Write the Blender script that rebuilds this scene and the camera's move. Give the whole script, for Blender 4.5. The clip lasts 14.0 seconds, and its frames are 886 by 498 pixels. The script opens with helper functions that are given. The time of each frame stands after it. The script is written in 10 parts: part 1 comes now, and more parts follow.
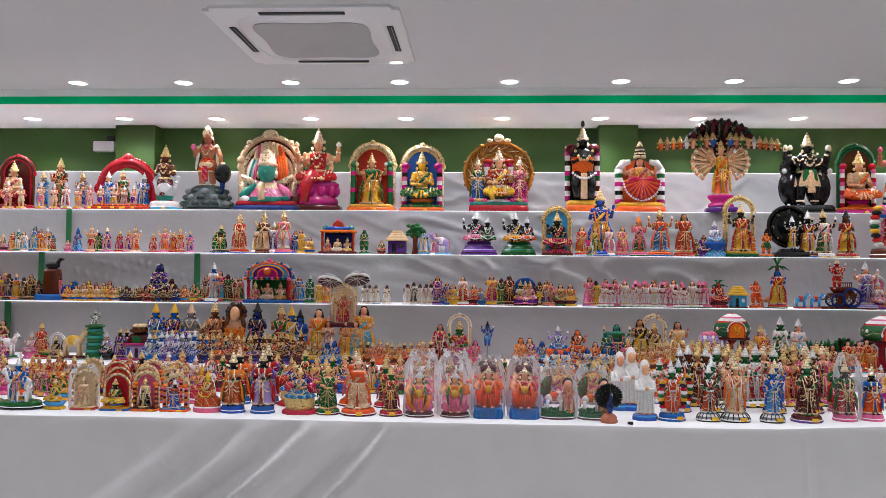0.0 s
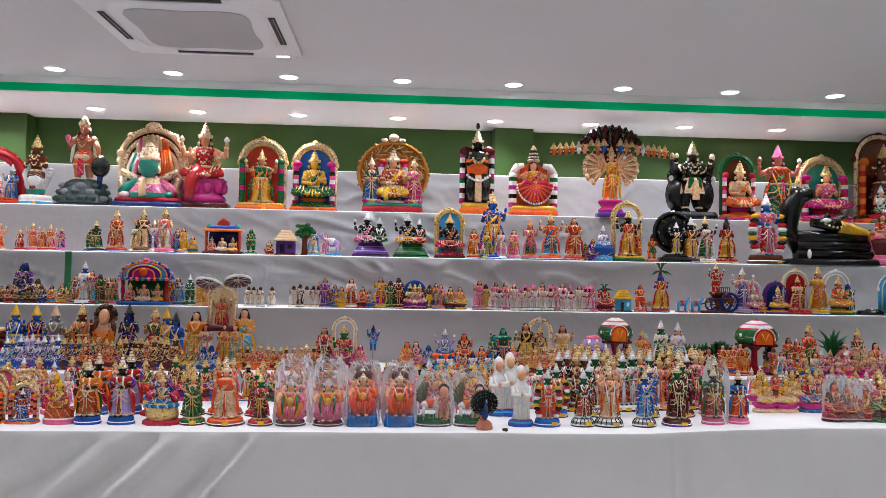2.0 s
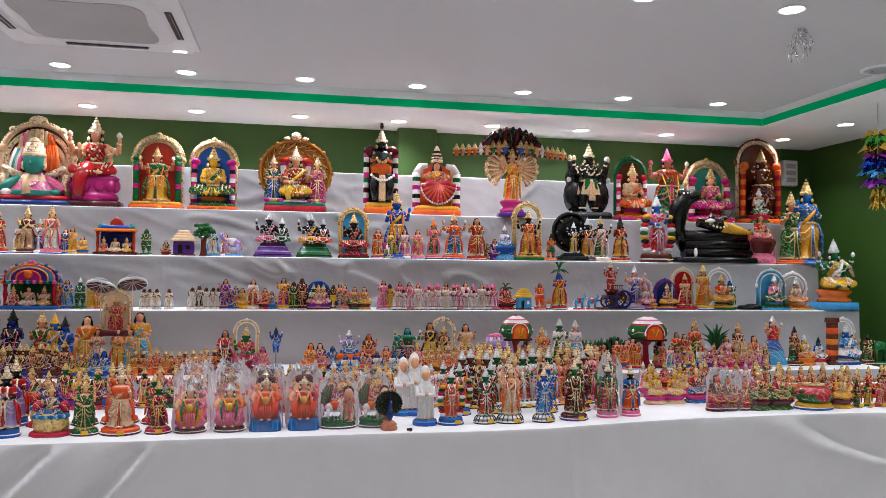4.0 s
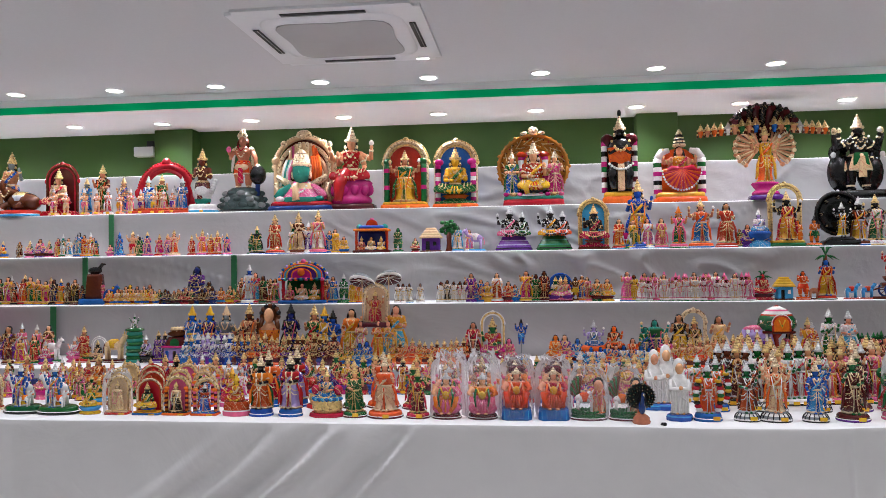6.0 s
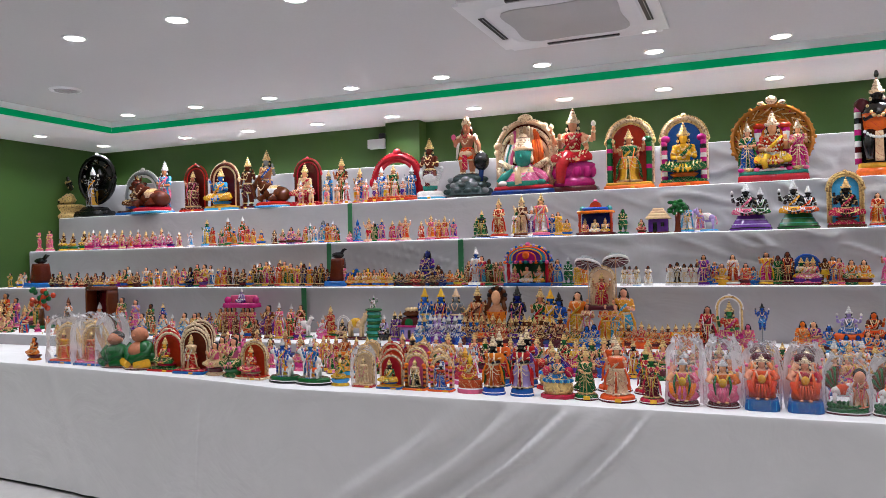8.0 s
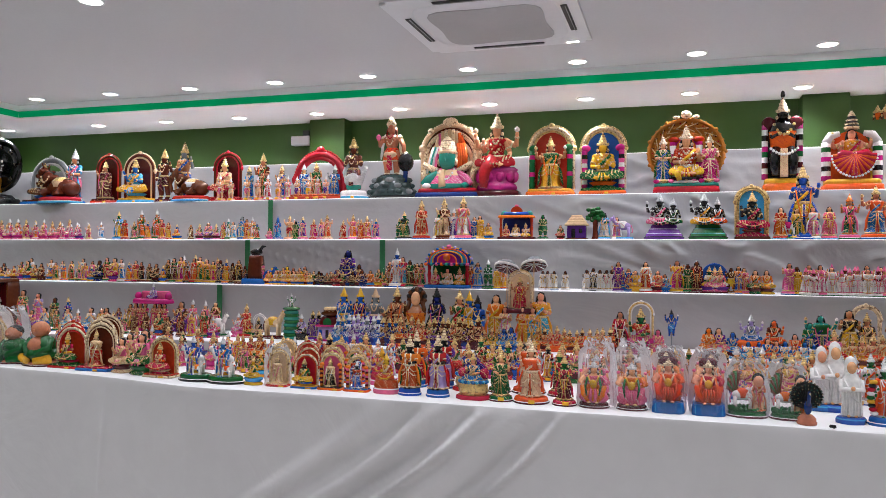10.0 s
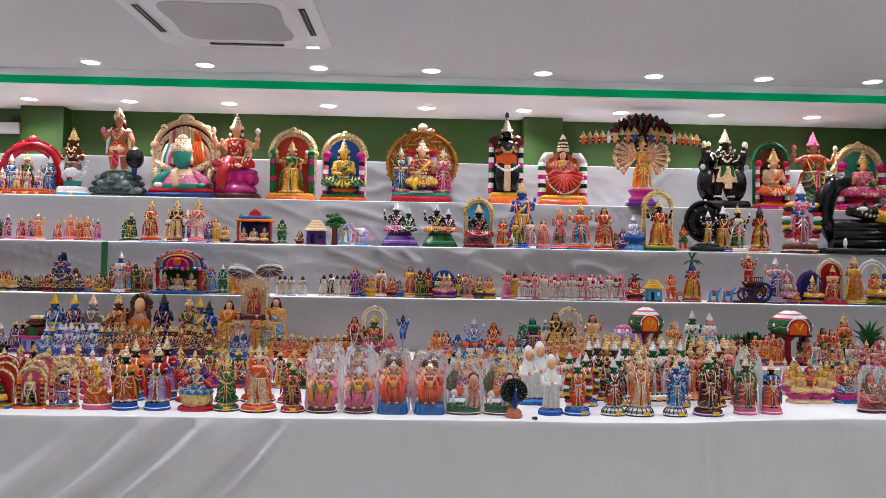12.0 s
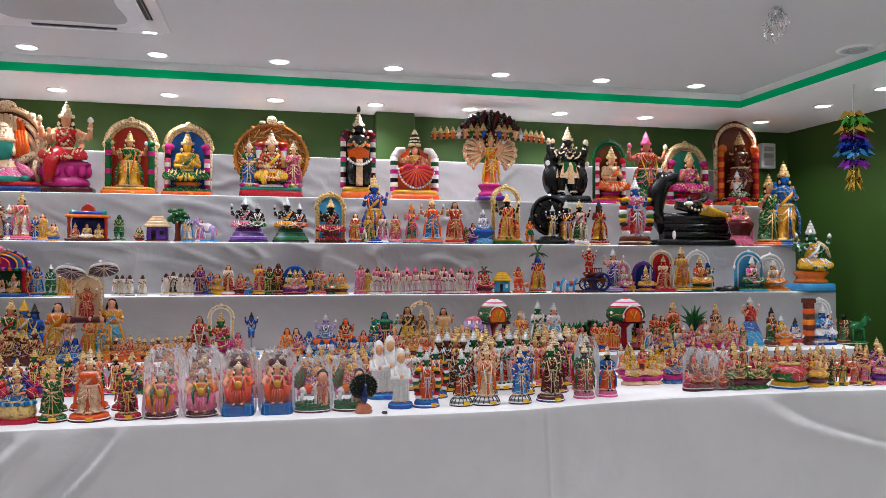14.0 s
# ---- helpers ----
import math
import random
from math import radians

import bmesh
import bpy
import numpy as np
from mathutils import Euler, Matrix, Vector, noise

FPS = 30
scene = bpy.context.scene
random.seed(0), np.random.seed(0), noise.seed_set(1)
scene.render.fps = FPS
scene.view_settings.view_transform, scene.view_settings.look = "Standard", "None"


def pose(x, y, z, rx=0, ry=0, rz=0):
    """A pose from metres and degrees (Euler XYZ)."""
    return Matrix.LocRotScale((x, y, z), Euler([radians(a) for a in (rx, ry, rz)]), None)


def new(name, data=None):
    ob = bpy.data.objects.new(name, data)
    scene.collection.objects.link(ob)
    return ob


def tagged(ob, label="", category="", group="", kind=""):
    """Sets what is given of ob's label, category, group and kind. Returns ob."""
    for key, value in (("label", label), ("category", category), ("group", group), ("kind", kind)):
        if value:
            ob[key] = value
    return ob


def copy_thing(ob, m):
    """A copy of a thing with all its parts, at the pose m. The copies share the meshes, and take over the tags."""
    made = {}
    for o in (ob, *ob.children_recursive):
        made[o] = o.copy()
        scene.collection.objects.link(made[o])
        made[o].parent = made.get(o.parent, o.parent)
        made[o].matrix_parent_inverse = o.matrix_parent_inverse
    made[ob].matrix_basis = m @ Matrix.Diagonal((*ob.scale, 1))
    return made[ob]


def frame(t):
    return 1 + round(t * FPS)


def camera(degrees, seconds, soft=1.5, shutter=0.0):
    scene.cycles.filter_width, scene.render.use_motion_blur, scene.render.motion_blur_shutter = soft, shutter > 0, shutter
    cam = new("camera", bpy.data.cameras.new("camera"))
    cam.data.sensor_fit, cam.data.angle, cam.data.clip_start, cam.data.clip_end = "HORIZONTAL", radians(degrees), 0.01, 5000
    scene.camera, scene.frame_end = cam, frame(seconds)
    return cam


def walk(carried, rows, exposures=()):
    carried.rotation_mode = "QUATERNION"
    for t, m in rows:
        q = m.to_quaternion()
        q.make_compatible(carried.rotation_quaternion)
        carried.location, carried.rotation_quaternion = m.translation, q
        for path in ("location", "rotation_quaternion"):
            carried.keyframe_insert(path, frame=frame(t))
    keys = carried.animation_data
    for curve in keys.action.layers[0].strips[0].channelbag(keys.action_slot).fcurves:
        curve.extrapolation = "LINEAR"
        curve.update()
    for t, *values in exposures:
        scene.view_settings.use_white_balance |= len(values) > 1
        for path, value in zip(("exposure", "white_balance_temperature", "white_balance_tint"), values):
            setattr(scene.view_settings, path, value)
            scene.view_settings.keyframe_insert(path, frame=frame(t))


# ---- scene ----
cam = camera(61.17, 14.0, soft=0.75)
EYE = 1.35
# seconds, x, y, height over the first eye, yaw, pitch, roll
ROWS = [
    (0.0, 0.000, -0.000, -0.000, 2.62, 1.94, -0.52),
    (0.5, 0.010, 0.006, 0.005, 0.75, 1.57, -0.67),
    (1.0, 0.069, 0.034, 0.029, 0.70, 2.15, -1.03),
    (1.5, 0.126, 0.065, 0.015, -1.24, 2.06, -1.35),
    (2.0, 0.160, 0.085, 0.019, -3.86, 2.00, -1.01),
    (2.2, 0.156, 0.089, 0.021, -5.59, 2.13, -1.00),
    (2.6, 0.156, 0.086, 0.023, -8.81, 2.09, -0.95),
    (3.0, 0.156, 0.078, 0.028, -11.25, 2.00, -0.83),
    (3.4, 0.155, 0.069, 0.035, -12.48, 1.88, -0.69),
    (3.8, 0.155, 0.060, 0.040, -12.08, 1.78, -0.57),
    (4.3, 0.155, 0.055, 0.044, -8.63, 1.73, -0.50),
    (4.5, 0.168, 0.074, 0.026, -6.50, 1.34, 0.09),
    (5.0, 0.150, 0.073, 0.028, -2.26, 1.27, 0.92),
    (5.5, 0.133, 0.073, 0.031, 1.96, 1.20, 0.85),
    (6.0, 0.108, 0.063, 0.030, 6.53, 1.37, 0.72),
    (6.5, 0.098, 0.059, 0.024, 10.89, 1.10, 0.79),
    (7.0, 0.077, 0.056, 0.025, 15.02, 0.75, 0.46),
    (7.5, 0.057, 0.047, 0.024, 19.51, 0.38, 1.01),
    (7.7, 0.047, 0.044, 0.026, 21.00, 0.39, 1.26),
    (8.1, 0.049, 0.046, 0.024, 23.27, 0.41, 1.14),
    (8.5, 0.051, 0.049, 0.020, 24.20, 0.46, 0.85),
    (8.9, 0.055, 0.054, 0.015, 23.86, 0.52, 0.49),
    (9.3, 0.058, 0.058, 0.010, 22.31, 0.57, 0.17),
    (9.8, 0.059, 0.061, 0.007, 18.79, 0.60, -0.01),
    (10.0, 0.066, 0.061, 0.012, 17.05, 0.59, -0.39),
    (10.5, 0.081, 0.071, 0.008, 12.69, 0.87, -0.78),
    (11.0, 0.104, 0.074, 0.006, 8.13, 0.79, -0.81),
    (11.5, 0.126, 0.076, 0.009, 3.73, 0.94, -0.82),
    (12.0, 0.154, 0.076, 0.011, -1.70, 1.26, -1.00),
    (12.5, 0.179, 0.074, 0.010, -7.31, 1.18, -1.62),
    (13.0, 0.203, 0.075, 0.005, -12.30, 0.98, -1.26),
    (13.5, 0.201, 0.096, -0.002, -15.31, 0.46, -0.91),
    (14.0, 0.202, 0.083, 0.012, -12.38, 0.96, -0.13),
]
walk(cam, [(t, pose(x, y, EYE + z, 90 + pitch, roll, yaw)) for t, x, y, z, yaw, pitch, roll in ROWS])

# ---- light ----
world = bpy.data.worlds.new("world")
scene.world = world
world.use_nodes = True
world.node_tree.nodes["Background"].inputs[0].default_value = (0.75, 0.78, 0.8, 1)
world.node_tree.nodes["Background"].inputs[1].default_value = 0.03
scene.view_settings.exposure = 0.52
DOWNLIGHT_WATTS = 2.35


def downlight_lamp(x, y, z):
    lamp = bpy.data.lights.new("downlight_lamp", "AREA")
    lamp.shape, lamp.size, lamp.energy, lamp.color = "DISK", 0.1, DOWNLIGHT_WATTS, (0.925, 0.94, 1.04)
    lamp.spread = radians(125)
    new("downlight_lamp", lamp).matrix_world = pose(x, y, z)


CEIL, SOFFIT = 2.612, 2.507
ROW_A = [0.2 + 0.72 * i for i in range(-7, 5)]
ROW_B = [0.175 + 0.712 * i for i in range(-7, 5)]
LIGHTS = [(x, 4.86, CEIL) for x in ROW_A] + [(x, 5.507, SOFFIT) for x in ROW_B if -5.0 < x < 3.3]
LIGHTS += [(-5.82, 5.507, SOFFIT), (4.03, 5.47, SOFFIT)]
LIGHTS += [(x, y, CEIL) for x in ROW_A for y in (3.07, 1.28)] + [(x, y, CEIL) for x in ROW_A if x > -2.2 for y in (-0.5, -2.28)]
LIGHTS += [(x, y, SOFFIT) for x in (-5.83, 4.08) for y in (4.82, 4.25, 3.65, 3.05, 2.45, 1.85, 1.25, 0.65)]
for place in LIGHTS:
    downlight_lamp(place[0], place[1], place[2] - 0.012)

# ---- materials ----
def material(name, colour, rough=0.6, metal=0.0, grain=40.0, vary=0.12, bump=0.1, stain=2.5, coat=0.0, per_thing=0.0):
    """Painted, plastered or clay surface: colour broken at two scales, with fine relief."""
    m = bpy.data.materials.new(name)
    m.use_nodes = True
    n, l = m.node_tree.nodes, m.node_tree.links
    b = n["Principled BSDF"]
    tc = n.new("ShaderNodeTexCoord")
    fine, broad = n.new("ShaderNodeTexNoise"), n.new("ShaderNodeTexNoise")
    fine.inputs["Scale"].default_value, fine.inputs["Detail"].default_value = grain, 4
    broad.inputs["Scale"].default_value, broad.inputs["Detail"].default_value = stain, 3
    for t in (fine, broad):
        l.new(tc.outputs["Object"], t.inputs["Vector"])
    add = n.new("ShaderNodeMath")
    add.operation = "ADD"
    l.new(fine.outputs["Fac"], add.inputs[0])
    l.new(broad.outputs["Fac"], add.inputs[1])
    rng = n.new("ShaderNodeMapRange")
    rng.inputs["From Min"].default_value, rng.inputs["From Max"].default_value = 0.6, 1.4
    rng.inputs["To Min"].default_value, rng.inputs["To Max"].default_value = 1 - vary, 1 + vary
    l.new(add.outputs[0], rng.inputs["Value"])
    hsv = n.new("ShaderNodeHueSaturation")
    hsv.inputs["Color"].default_value = (*colour, 1)
    if per_thing:
        info = n.new("ShaderNodeObjectInfo")
        hue = n.new("ShaderNodeMapRange")
        hue.inputs["To Min"].default_value, hue.inputs["To Max"].default_value = 0.5 - per_thing, 0.5 + per_thing
        l.new(info.outputs["Random"], hue.inputs["Value"])
        l.new(hue.outputs[0], hsv.inputs["Hue"])
    l.new(rng.outputs[0], hsv.inputs["Value"])
    l.new(hsv.outputs[0], b.inputs["Base Color"])
    b.inputs["Roughness"].default_value, b.inputs["Metallic"].default_value = rough, metal
    b.inputs["Coat Weight"].default_value, b.inputs["Coat Roughness"].default_value = coat, 0.2
    if bump:
        bp = n.new("ShaderNodeBump")
        bp.inputs["Strength"].default_value, bp.inputs["Distance"].default_value = bump, 0.01
        l.new(fine.outputs["Fac"], bp.inputs["Height"])
        l.new(bp.outputs[0], b.inputs["Normal"])
    return m


def glowing(name, colour, strength):
    m = bpy.data.materials.new(name)
    m.use_nodes = True
    b = m.node_tree.nodes["Principled BSDF"]
    b.inputs["Base Color"].default_value = (*colour, 1)
    b.inputs["Emission Color"].default_value, b.inputs["Emission Strength"].default_value = (*colour, 1), strength
    return m


def cloth(name, colour, rough=0.55):
    """Thin satin-backed cotton: fine weave, soft creases and a slight sheen."""
    m = material(name, colour, rough, 0, 8, 0.05, 0.0, 1.1)
    n, l = m.node_tree.nodes, m.node_tree.links
    b, tc = n["Principled BSDF"], n["Texture Coordinate"]
    b.inputs["Sheen Weight"].default_value = 0.15
    weave, crease = n.new("ShaderNodeTexNoise"), n.new("ShaderNodeTexNoise")
    weave.inputs["Scale"].default_value, weave.inputs["Detail"].default_value = 260, 2
    crease.inputs["Scale"].default_value, crease.inputs["Detail"].default_value = 2.2, 5
    crease.inputs["Distortion"].default_value = 0.9
    b1, b2 = n.new("ShaderNodeBump"), n.new("ShaderNodeBump")
    b1.inputs["Strength"].default_value, b1.inputs["Distance"].default_value = 0.12, 0.002
    b2.inputs["Strength"].default_value, b2.inputs["Distance"].default_value = 0.5, 0.05
    for t, bp in ((weave, b1), (crease, b2)):
        l.new(tc.outputs["Object"], t.inputs["Vector"])
        l.new(t.outputs["Fac"], bp.inputs["Height"])
    l.new(b1.outputs[0], b2.inputs["Normal"])
    l.new(b2.outputs[0], b.inputs["Normal"])
    return m


# Same white paint twice: ceiling darkened for its shade, soffit lightened for its glow.
SHADED_CEILING_PAINT = material("shaded_ceiling_paint", (0.60, 0.60, 0.61), 0.8, 0, 60, 0.03, 0.03, 0.8)
LIT_SOFFIT_PAINT = material("lit_soffit_paint", (0.92, 0.92, 0.93), 0.8, 0, 60, 0.03, 0.03, 0.8)
GREEN_WALL = material("green_wall_paint", (0.036, 0.094, 0.011), 0.55, 0, 90, 0.08, 0.05, 1.2)
GREEN_COVE = glowing("green_cove_light", (0.0, 0.2, 0.075), 0.42)
GREEN_COVE.node_tree.nodes["Principled BSDF"].inputs["Roughness"].default_value = 0.9
GREEN_COVE.node_tree.nodes["Principled BSDF"].inputs["Specular IOR Level"].default_value = 0.1
FLOOR_TILE = material("floor_tile", (0.6, 0.58, 0.56), 0.25, 0, 12, 0.08, 0.02, 2)
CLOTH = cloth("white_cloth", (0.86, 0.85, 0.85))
# One white cloth: front and riser copies carry their shade in a darker colour.
SHADED_FRONT_CLOTH = cloth("white_cloth_shaded_front", (0.70, 0.68, 0.675), 0.32)
SHADED_RISER_CLOTH = cloth("white_cloth_shaded_riser", (0.37, 0.367, 0.37), 0.3)
GREEN_RIBBON = material("green_ribbon", (0.01, 0.13, 0.04), 0.6, 0, 80, 0.15, 0.1)
LAMP_GLASS = glowing("lamp_glass", (1.0, 0.97, 0.93), 9.0)
WHITE_PLASTIC = material("white_plastic", (0.75, 0.76, 0.78), 0.35, 0, 30, 0.03, 0.0)
GREY_GRILLE = material("grey_grille", (0.42, 0.42, 0.425), 0.5, 0, 300, 0.15, 0.2)
DARK_SLOT = material("dark_slot", (0.015, 0.015, 0.017), 0.5, 0, 30, 0.1, 0.0)
STEEL = material("brushed_steel", (0.7, 0.7, 0.7), 0.3, 1.0, 60, 0.08, 0.03)

# ---- structure ----
def obj(name, bm, mat, parent=None, smooth=False):
    me = bpy.data.meshes.new(name)
    bm.to_mesh(me)
    bm.free()
    if smooth:
        me.polygons.foreach_set("use_smooth", [True] * len(me.polygons))
    me.materials.append(mat)
    ob = new(name, me)
    ob.parent = parent
    return ob


def part(name, bm, mat, parent, label="", smooth=False):
    return tagged(obj(name, bm, mat, parent, smooth), label)


def boxes(*spans):
    """One bmesh of boxes, each (x0, x1, y0, y1, z0, z1)."""
    bm = bmesh.new()
    for x0, x1, y0, y1, z0, z1 in spans:
        m = Matrix.Translation(((x0 + x1) / 2, (y0 + y1) / 2, (z0 + z1) / 2)) @ Matrix.Diagonal((x1 - x0, y1 - y0, z1 - z0, 1))
        bmesh.ops.create_cube(bm, size=1, matrix=m)
    return bm


def softened(bm, r, segments=2):
    bmesh.ops.bevel(bm, geom=bm.edges[:], offset=r, segments=segments, affect="EDGES", profile=0.5)
    return bm


XL, XR, YB, YF = -6.25, 4.6, 5.9, -4.0
CX0, CX1, CY = -5.225, 3.56, 5.05
st = dict(kind="structure")
tagged(obj("floor", boxes((XL - 0.2, XR + 0.2, YF - 0.2, YB + 0.2, -0.15, 0)), FLOOR_TILE), "polished grey tiled hall floor", "floor", **st)
tagged(obj("wall_north", boxes((XL - 0.2, XR + 0.2, YB, YB + 0.2, 0, 2.9)), GREEN_WALL), "dark green painted wall behind the display", "wall", **st)
tagged(obj("wall_east", boxes((XR, XR + 0.2, YF, YB, 0, 2.9)), GREEN_WALL), "plain green painted side wall", "wall", **st)
tagged(obj("wall_west", boxes((XL - 0.2, XL, YF, YB, 0, 2.9)), GREEN_WALL), "plain green painted side wall", "wall", **st)
tagged(obj("wall_south", boxes((XL - 0.2, XR + 0.2, YF - 0.2, YF, 0, 2.9)), SHADED_CEILING_PAINT), "plain white wall", "wall", **st)
for x0, x1 in ((-2.86, -2.54), (0.92, 1.22)):
    tagged(obj("wall_pilaster", softened(boxes((x0, x1, YB - 0.15, YB - 0.002, 0, SOFFIT - 0.002)), 0.006), GREEN_WALL), "green painted pilaster on the wall", "pilaster", **st)
tagged(obj("ceiling", boxes((CX0, CX1, YF, CY, CEIL, CEIL + 0.1)), SHADED_CEILING_PAINT), "white plaster ceiling with downlights", "ceiling", **st)
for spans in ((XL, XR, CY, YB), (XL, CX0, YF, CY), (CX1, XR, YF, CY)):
    tagged(obj("soffit", boxes((*spans, SOFFIT, CEIL + 0.1)), LIT_SOFFIT_PAINT), "white dropped ceiling border", "ceiling", **st)
tagged(obj("cove_strip", boxes((CX0 + 0.006, CX1 - 0.006, CY - 0.006, CY - 0.001, SOFFIT + 0.004, SOFFIT + 0.055), (CX0 + 0.001, CX0 + 0.006, YF, CY - 0.007, SOFFIT + 0.004, SOFFIT + 0.055),
                               (CX1 - 0.006, CX1 - 0.001, YF, CY - 0.007, SOFFIT + 0.004, SOFFIT + 0.055)), GREEN_COVE), "green glowing cove light strip", "cove light", **st)


def ring(r0, r1, h, seg=32):
    """A flat collar with a rounded lip, hanging down from z = 0."""
    bm = bmesh.new()
    prof = ((r0, 0.0), (r0, -h * 0.6), (r0 + (r1 - r0) * 0.3, -h), (r0 + (r1 - r0) * 0.8, -h * 0.8), (r1, 0.0))
    rows = [[bm.verts.new((r * math.cos(2 * math.pi * i / seg), r * math.sin(2 * math.pi * i / seg), z)) for i in range(seg)] for r, z in prof]
    for a, b in zip(rows, rows[1:]):
        for i in range(seg):
            bm.faces.new((a[i], a[(i + 1) % seg], b[(i + 1) % seg], b[i]))
    return bm


def disc(r, z, seg=32):
    bm = bmesh.new()
    bmesh.ops.create_circle(bm, cap_ends=True, radius=r, segments=seg, matrix=Matrix.Translation((0, 0, z)))
    return bm


first = new("downlight")
part("trim_ring", ring(0.052, 0.066, 0.008), WHITE_PLASTIC, first, smooth=True)
part("lens", disc(0.0525, -0.004), LAMP_GLASS, first, "glowing white lens")
tagged(first, "round recessed white downlight, switched on", "downlight", "ceiling downlights")
first.location = LIGHTS[0]
for place in LIGHTS[1:]:
    copy_thing(first, pose(*place))


def table_front(x):
    """How far the cloth edge of the front table stands from the camera line, along the stand."""
    xs, ys = (-6.1, -4.07, -2.69, -2.09, 1.2, 1.95, 2.35, 4.6), (3.46, 3.31, 3.16, 3.05, 3.04, 3.17, 3.17, 3.13)
    return float(np.interp(x, xs, ys))


def crease(x, z, x0, slope, width, depth, bend=0.0):
    d = (x - x0 - slope * (z - 0.75) - bend * (z - 0.75) ** 2) / width
    return depth * math.exp(-d * d)


def drape(name, x0, x1, edge, z0, z1, back, seed, folds=(), nx=260, nz=14, depth=0.006, label="", crumple=0.0):
    """A cloth-covered step: flat top with a rolled edge, and a hanging front with shallow folds."""
    bm = bmesh.new()
    cols = []
    for i in range(nx + 1):
        x = x0 + (x1 - x0) * i / nx
        y = edge(x)
        col = [bm.verts.new((x, back, z1))]
        for k in range(1, 4):
            yy = back + (y + 0.012 - back) * k / 3
            col.append(bm.verts.new((x, yy, z1 + 0.004 * noise.noise((x * 3, yy * 3, seed)) * (k < 3))))
        sag = 0.004 * noise.noise((x * 1.7, 0, seed + 5))
        for a in (0.25, 0.6, 1.0):
            col.append(bm.verts.new((x, y + 0.012 * (1 - math.sin(a * math.pi / 2)), z1 + sag - 0.012 * (1 - math.cos(a * math.pi / 2)))))
        for k in range(1, nz + 1):
            z = z1 - 0.012 - (z1 - 0.012 - z0) * k / nz
            drop = min(1.0, (z1 - z) / 0.25)
            push = depth * drop * (noise.noise((x * 1.3 + z * 0.9, z * 0.8, seed)) + 0.5 * noise.noise((x * 4.1 - z * 2.5, z * 1.5, seed + 9)))
            if crumple:
                u = noise.noise((x * 2.6 + z * 7.0, z * 3.0 - x * 1.5, seed + 3))
                push += crumple * math.exp(-((x - 0.25) / 1.1) ** 2) * ((1 - abs(u) * 3.2) ** 2 if abs(u) < 0.31 else 0.0) * min(1.0, (z1 - z) / 0.04)
            for f in folds:
                push += crease(x, z, *f) * min(1.0, 0.25 + drop)
            col.append(bm.verts.new((x, y - push, z + sag)))
        cols.append(col)
    stand = new(name)
    for piece, lo, hi in (("top_cloth", 0, 5), ("front_cloth", 5, len(cols[0]) - 1)):
        pm = bmesh.new()
        vs = [[pm.verts.new(c[k].co) for k in range(lo, hi + 1)] for c in cols]
        for a, b in zip(vs, vs[1:]):
            for k in range(len(a) - 1):
                pm.faces.new((a[k], a[k + 1], b[k + 1], b[k]))
        # hanging pieces take the darker copies, so their shade is in the colour
        part(piece, pm, CLOTH if piece == "top_cloth" else SHADED_FRONT_CLOTH if name == "display_table" else SHADED_RISER_CLOTH, stand, "white cloth in its lit tone" if piece == "top_cloth" else "", smooth=True)
    bm.free()
    return tagged(stand, label, "display step", "steps of the display stand")


FRONT_FOLDS = ((-0.335, 0.7, 0.018, 0.045, -0.6), (-0.40, 0.75, 0.035, -0.035, -0.6), (-0.52, 0.9, 0.05, 0.02, -0.6), (-0.645, 0.9, 0.032, 0.055, -0.7), (-0.73, 0.95, 0.045, -0.035, -0.7), (-0.85, 1.0, 0.05, 0.03, -0.7),
               (-0.97, 1.0, 0.05, -0.025, -0.7), (-1.1, 1.0, 0.06, 0.02, -0.7), (1.30, -0.05, 0.009, 0.012), (1.34, -0.05, 0.03, -0.01), (2.37, 0.0, 0.08, 0.03, 9.0), (2.56, 0.0, 0.1, -0.02, 9.0),
               (-2.62, 0.1, 0.02, 0.008), (-3.9, -0.4, 0.06, 0.009), (0.45, 0.15, 0.09, 0.008), (2.0, -0.2, 0.12, 0.01))
TABLE = 0.755
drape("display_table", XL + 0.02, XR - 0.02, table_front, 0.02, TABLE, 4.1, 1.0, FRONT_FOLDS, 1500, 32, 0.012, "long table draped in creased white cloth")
STEP_FOLDS = [(), ((-0.35, -2.2, 0.012, 0.014), (-0.1, -2.6, 0.02, 0.016), (0.25, 3.0, 0.015, 0.01), (-2.4, 1.5, 0.02, 0.012)), ((-0.62, -3.5, 0.012, 0.014), (-0.3, -3.0, 0.016, 0.02), (0.1, -4.0, 0.02, 0.012), (-2.3, -2.5, 0.012, 0.012), (0.3, 2.0, 0.02, 0.01)),
              ((-0.9, 2.5, 0.02, 0.02), (0.05, 2.5, 0.02, 0.022), (0.6, -2.0, 0.02, 0.016), (1.4, 2.0, 0.03, 0.014)), ((0.4, 1.2, 0.03, 0.02), (1.5, -0.6, 0.03, 0.014), (-1.5, 0.9, 0.03, 0.012))]
STEP_Z = [0.8375, 1.16, 1.4825, 1.805, 2.1275]
STEP_Y = [4.05, 4.63, 5.0, 5.33, 5.66]
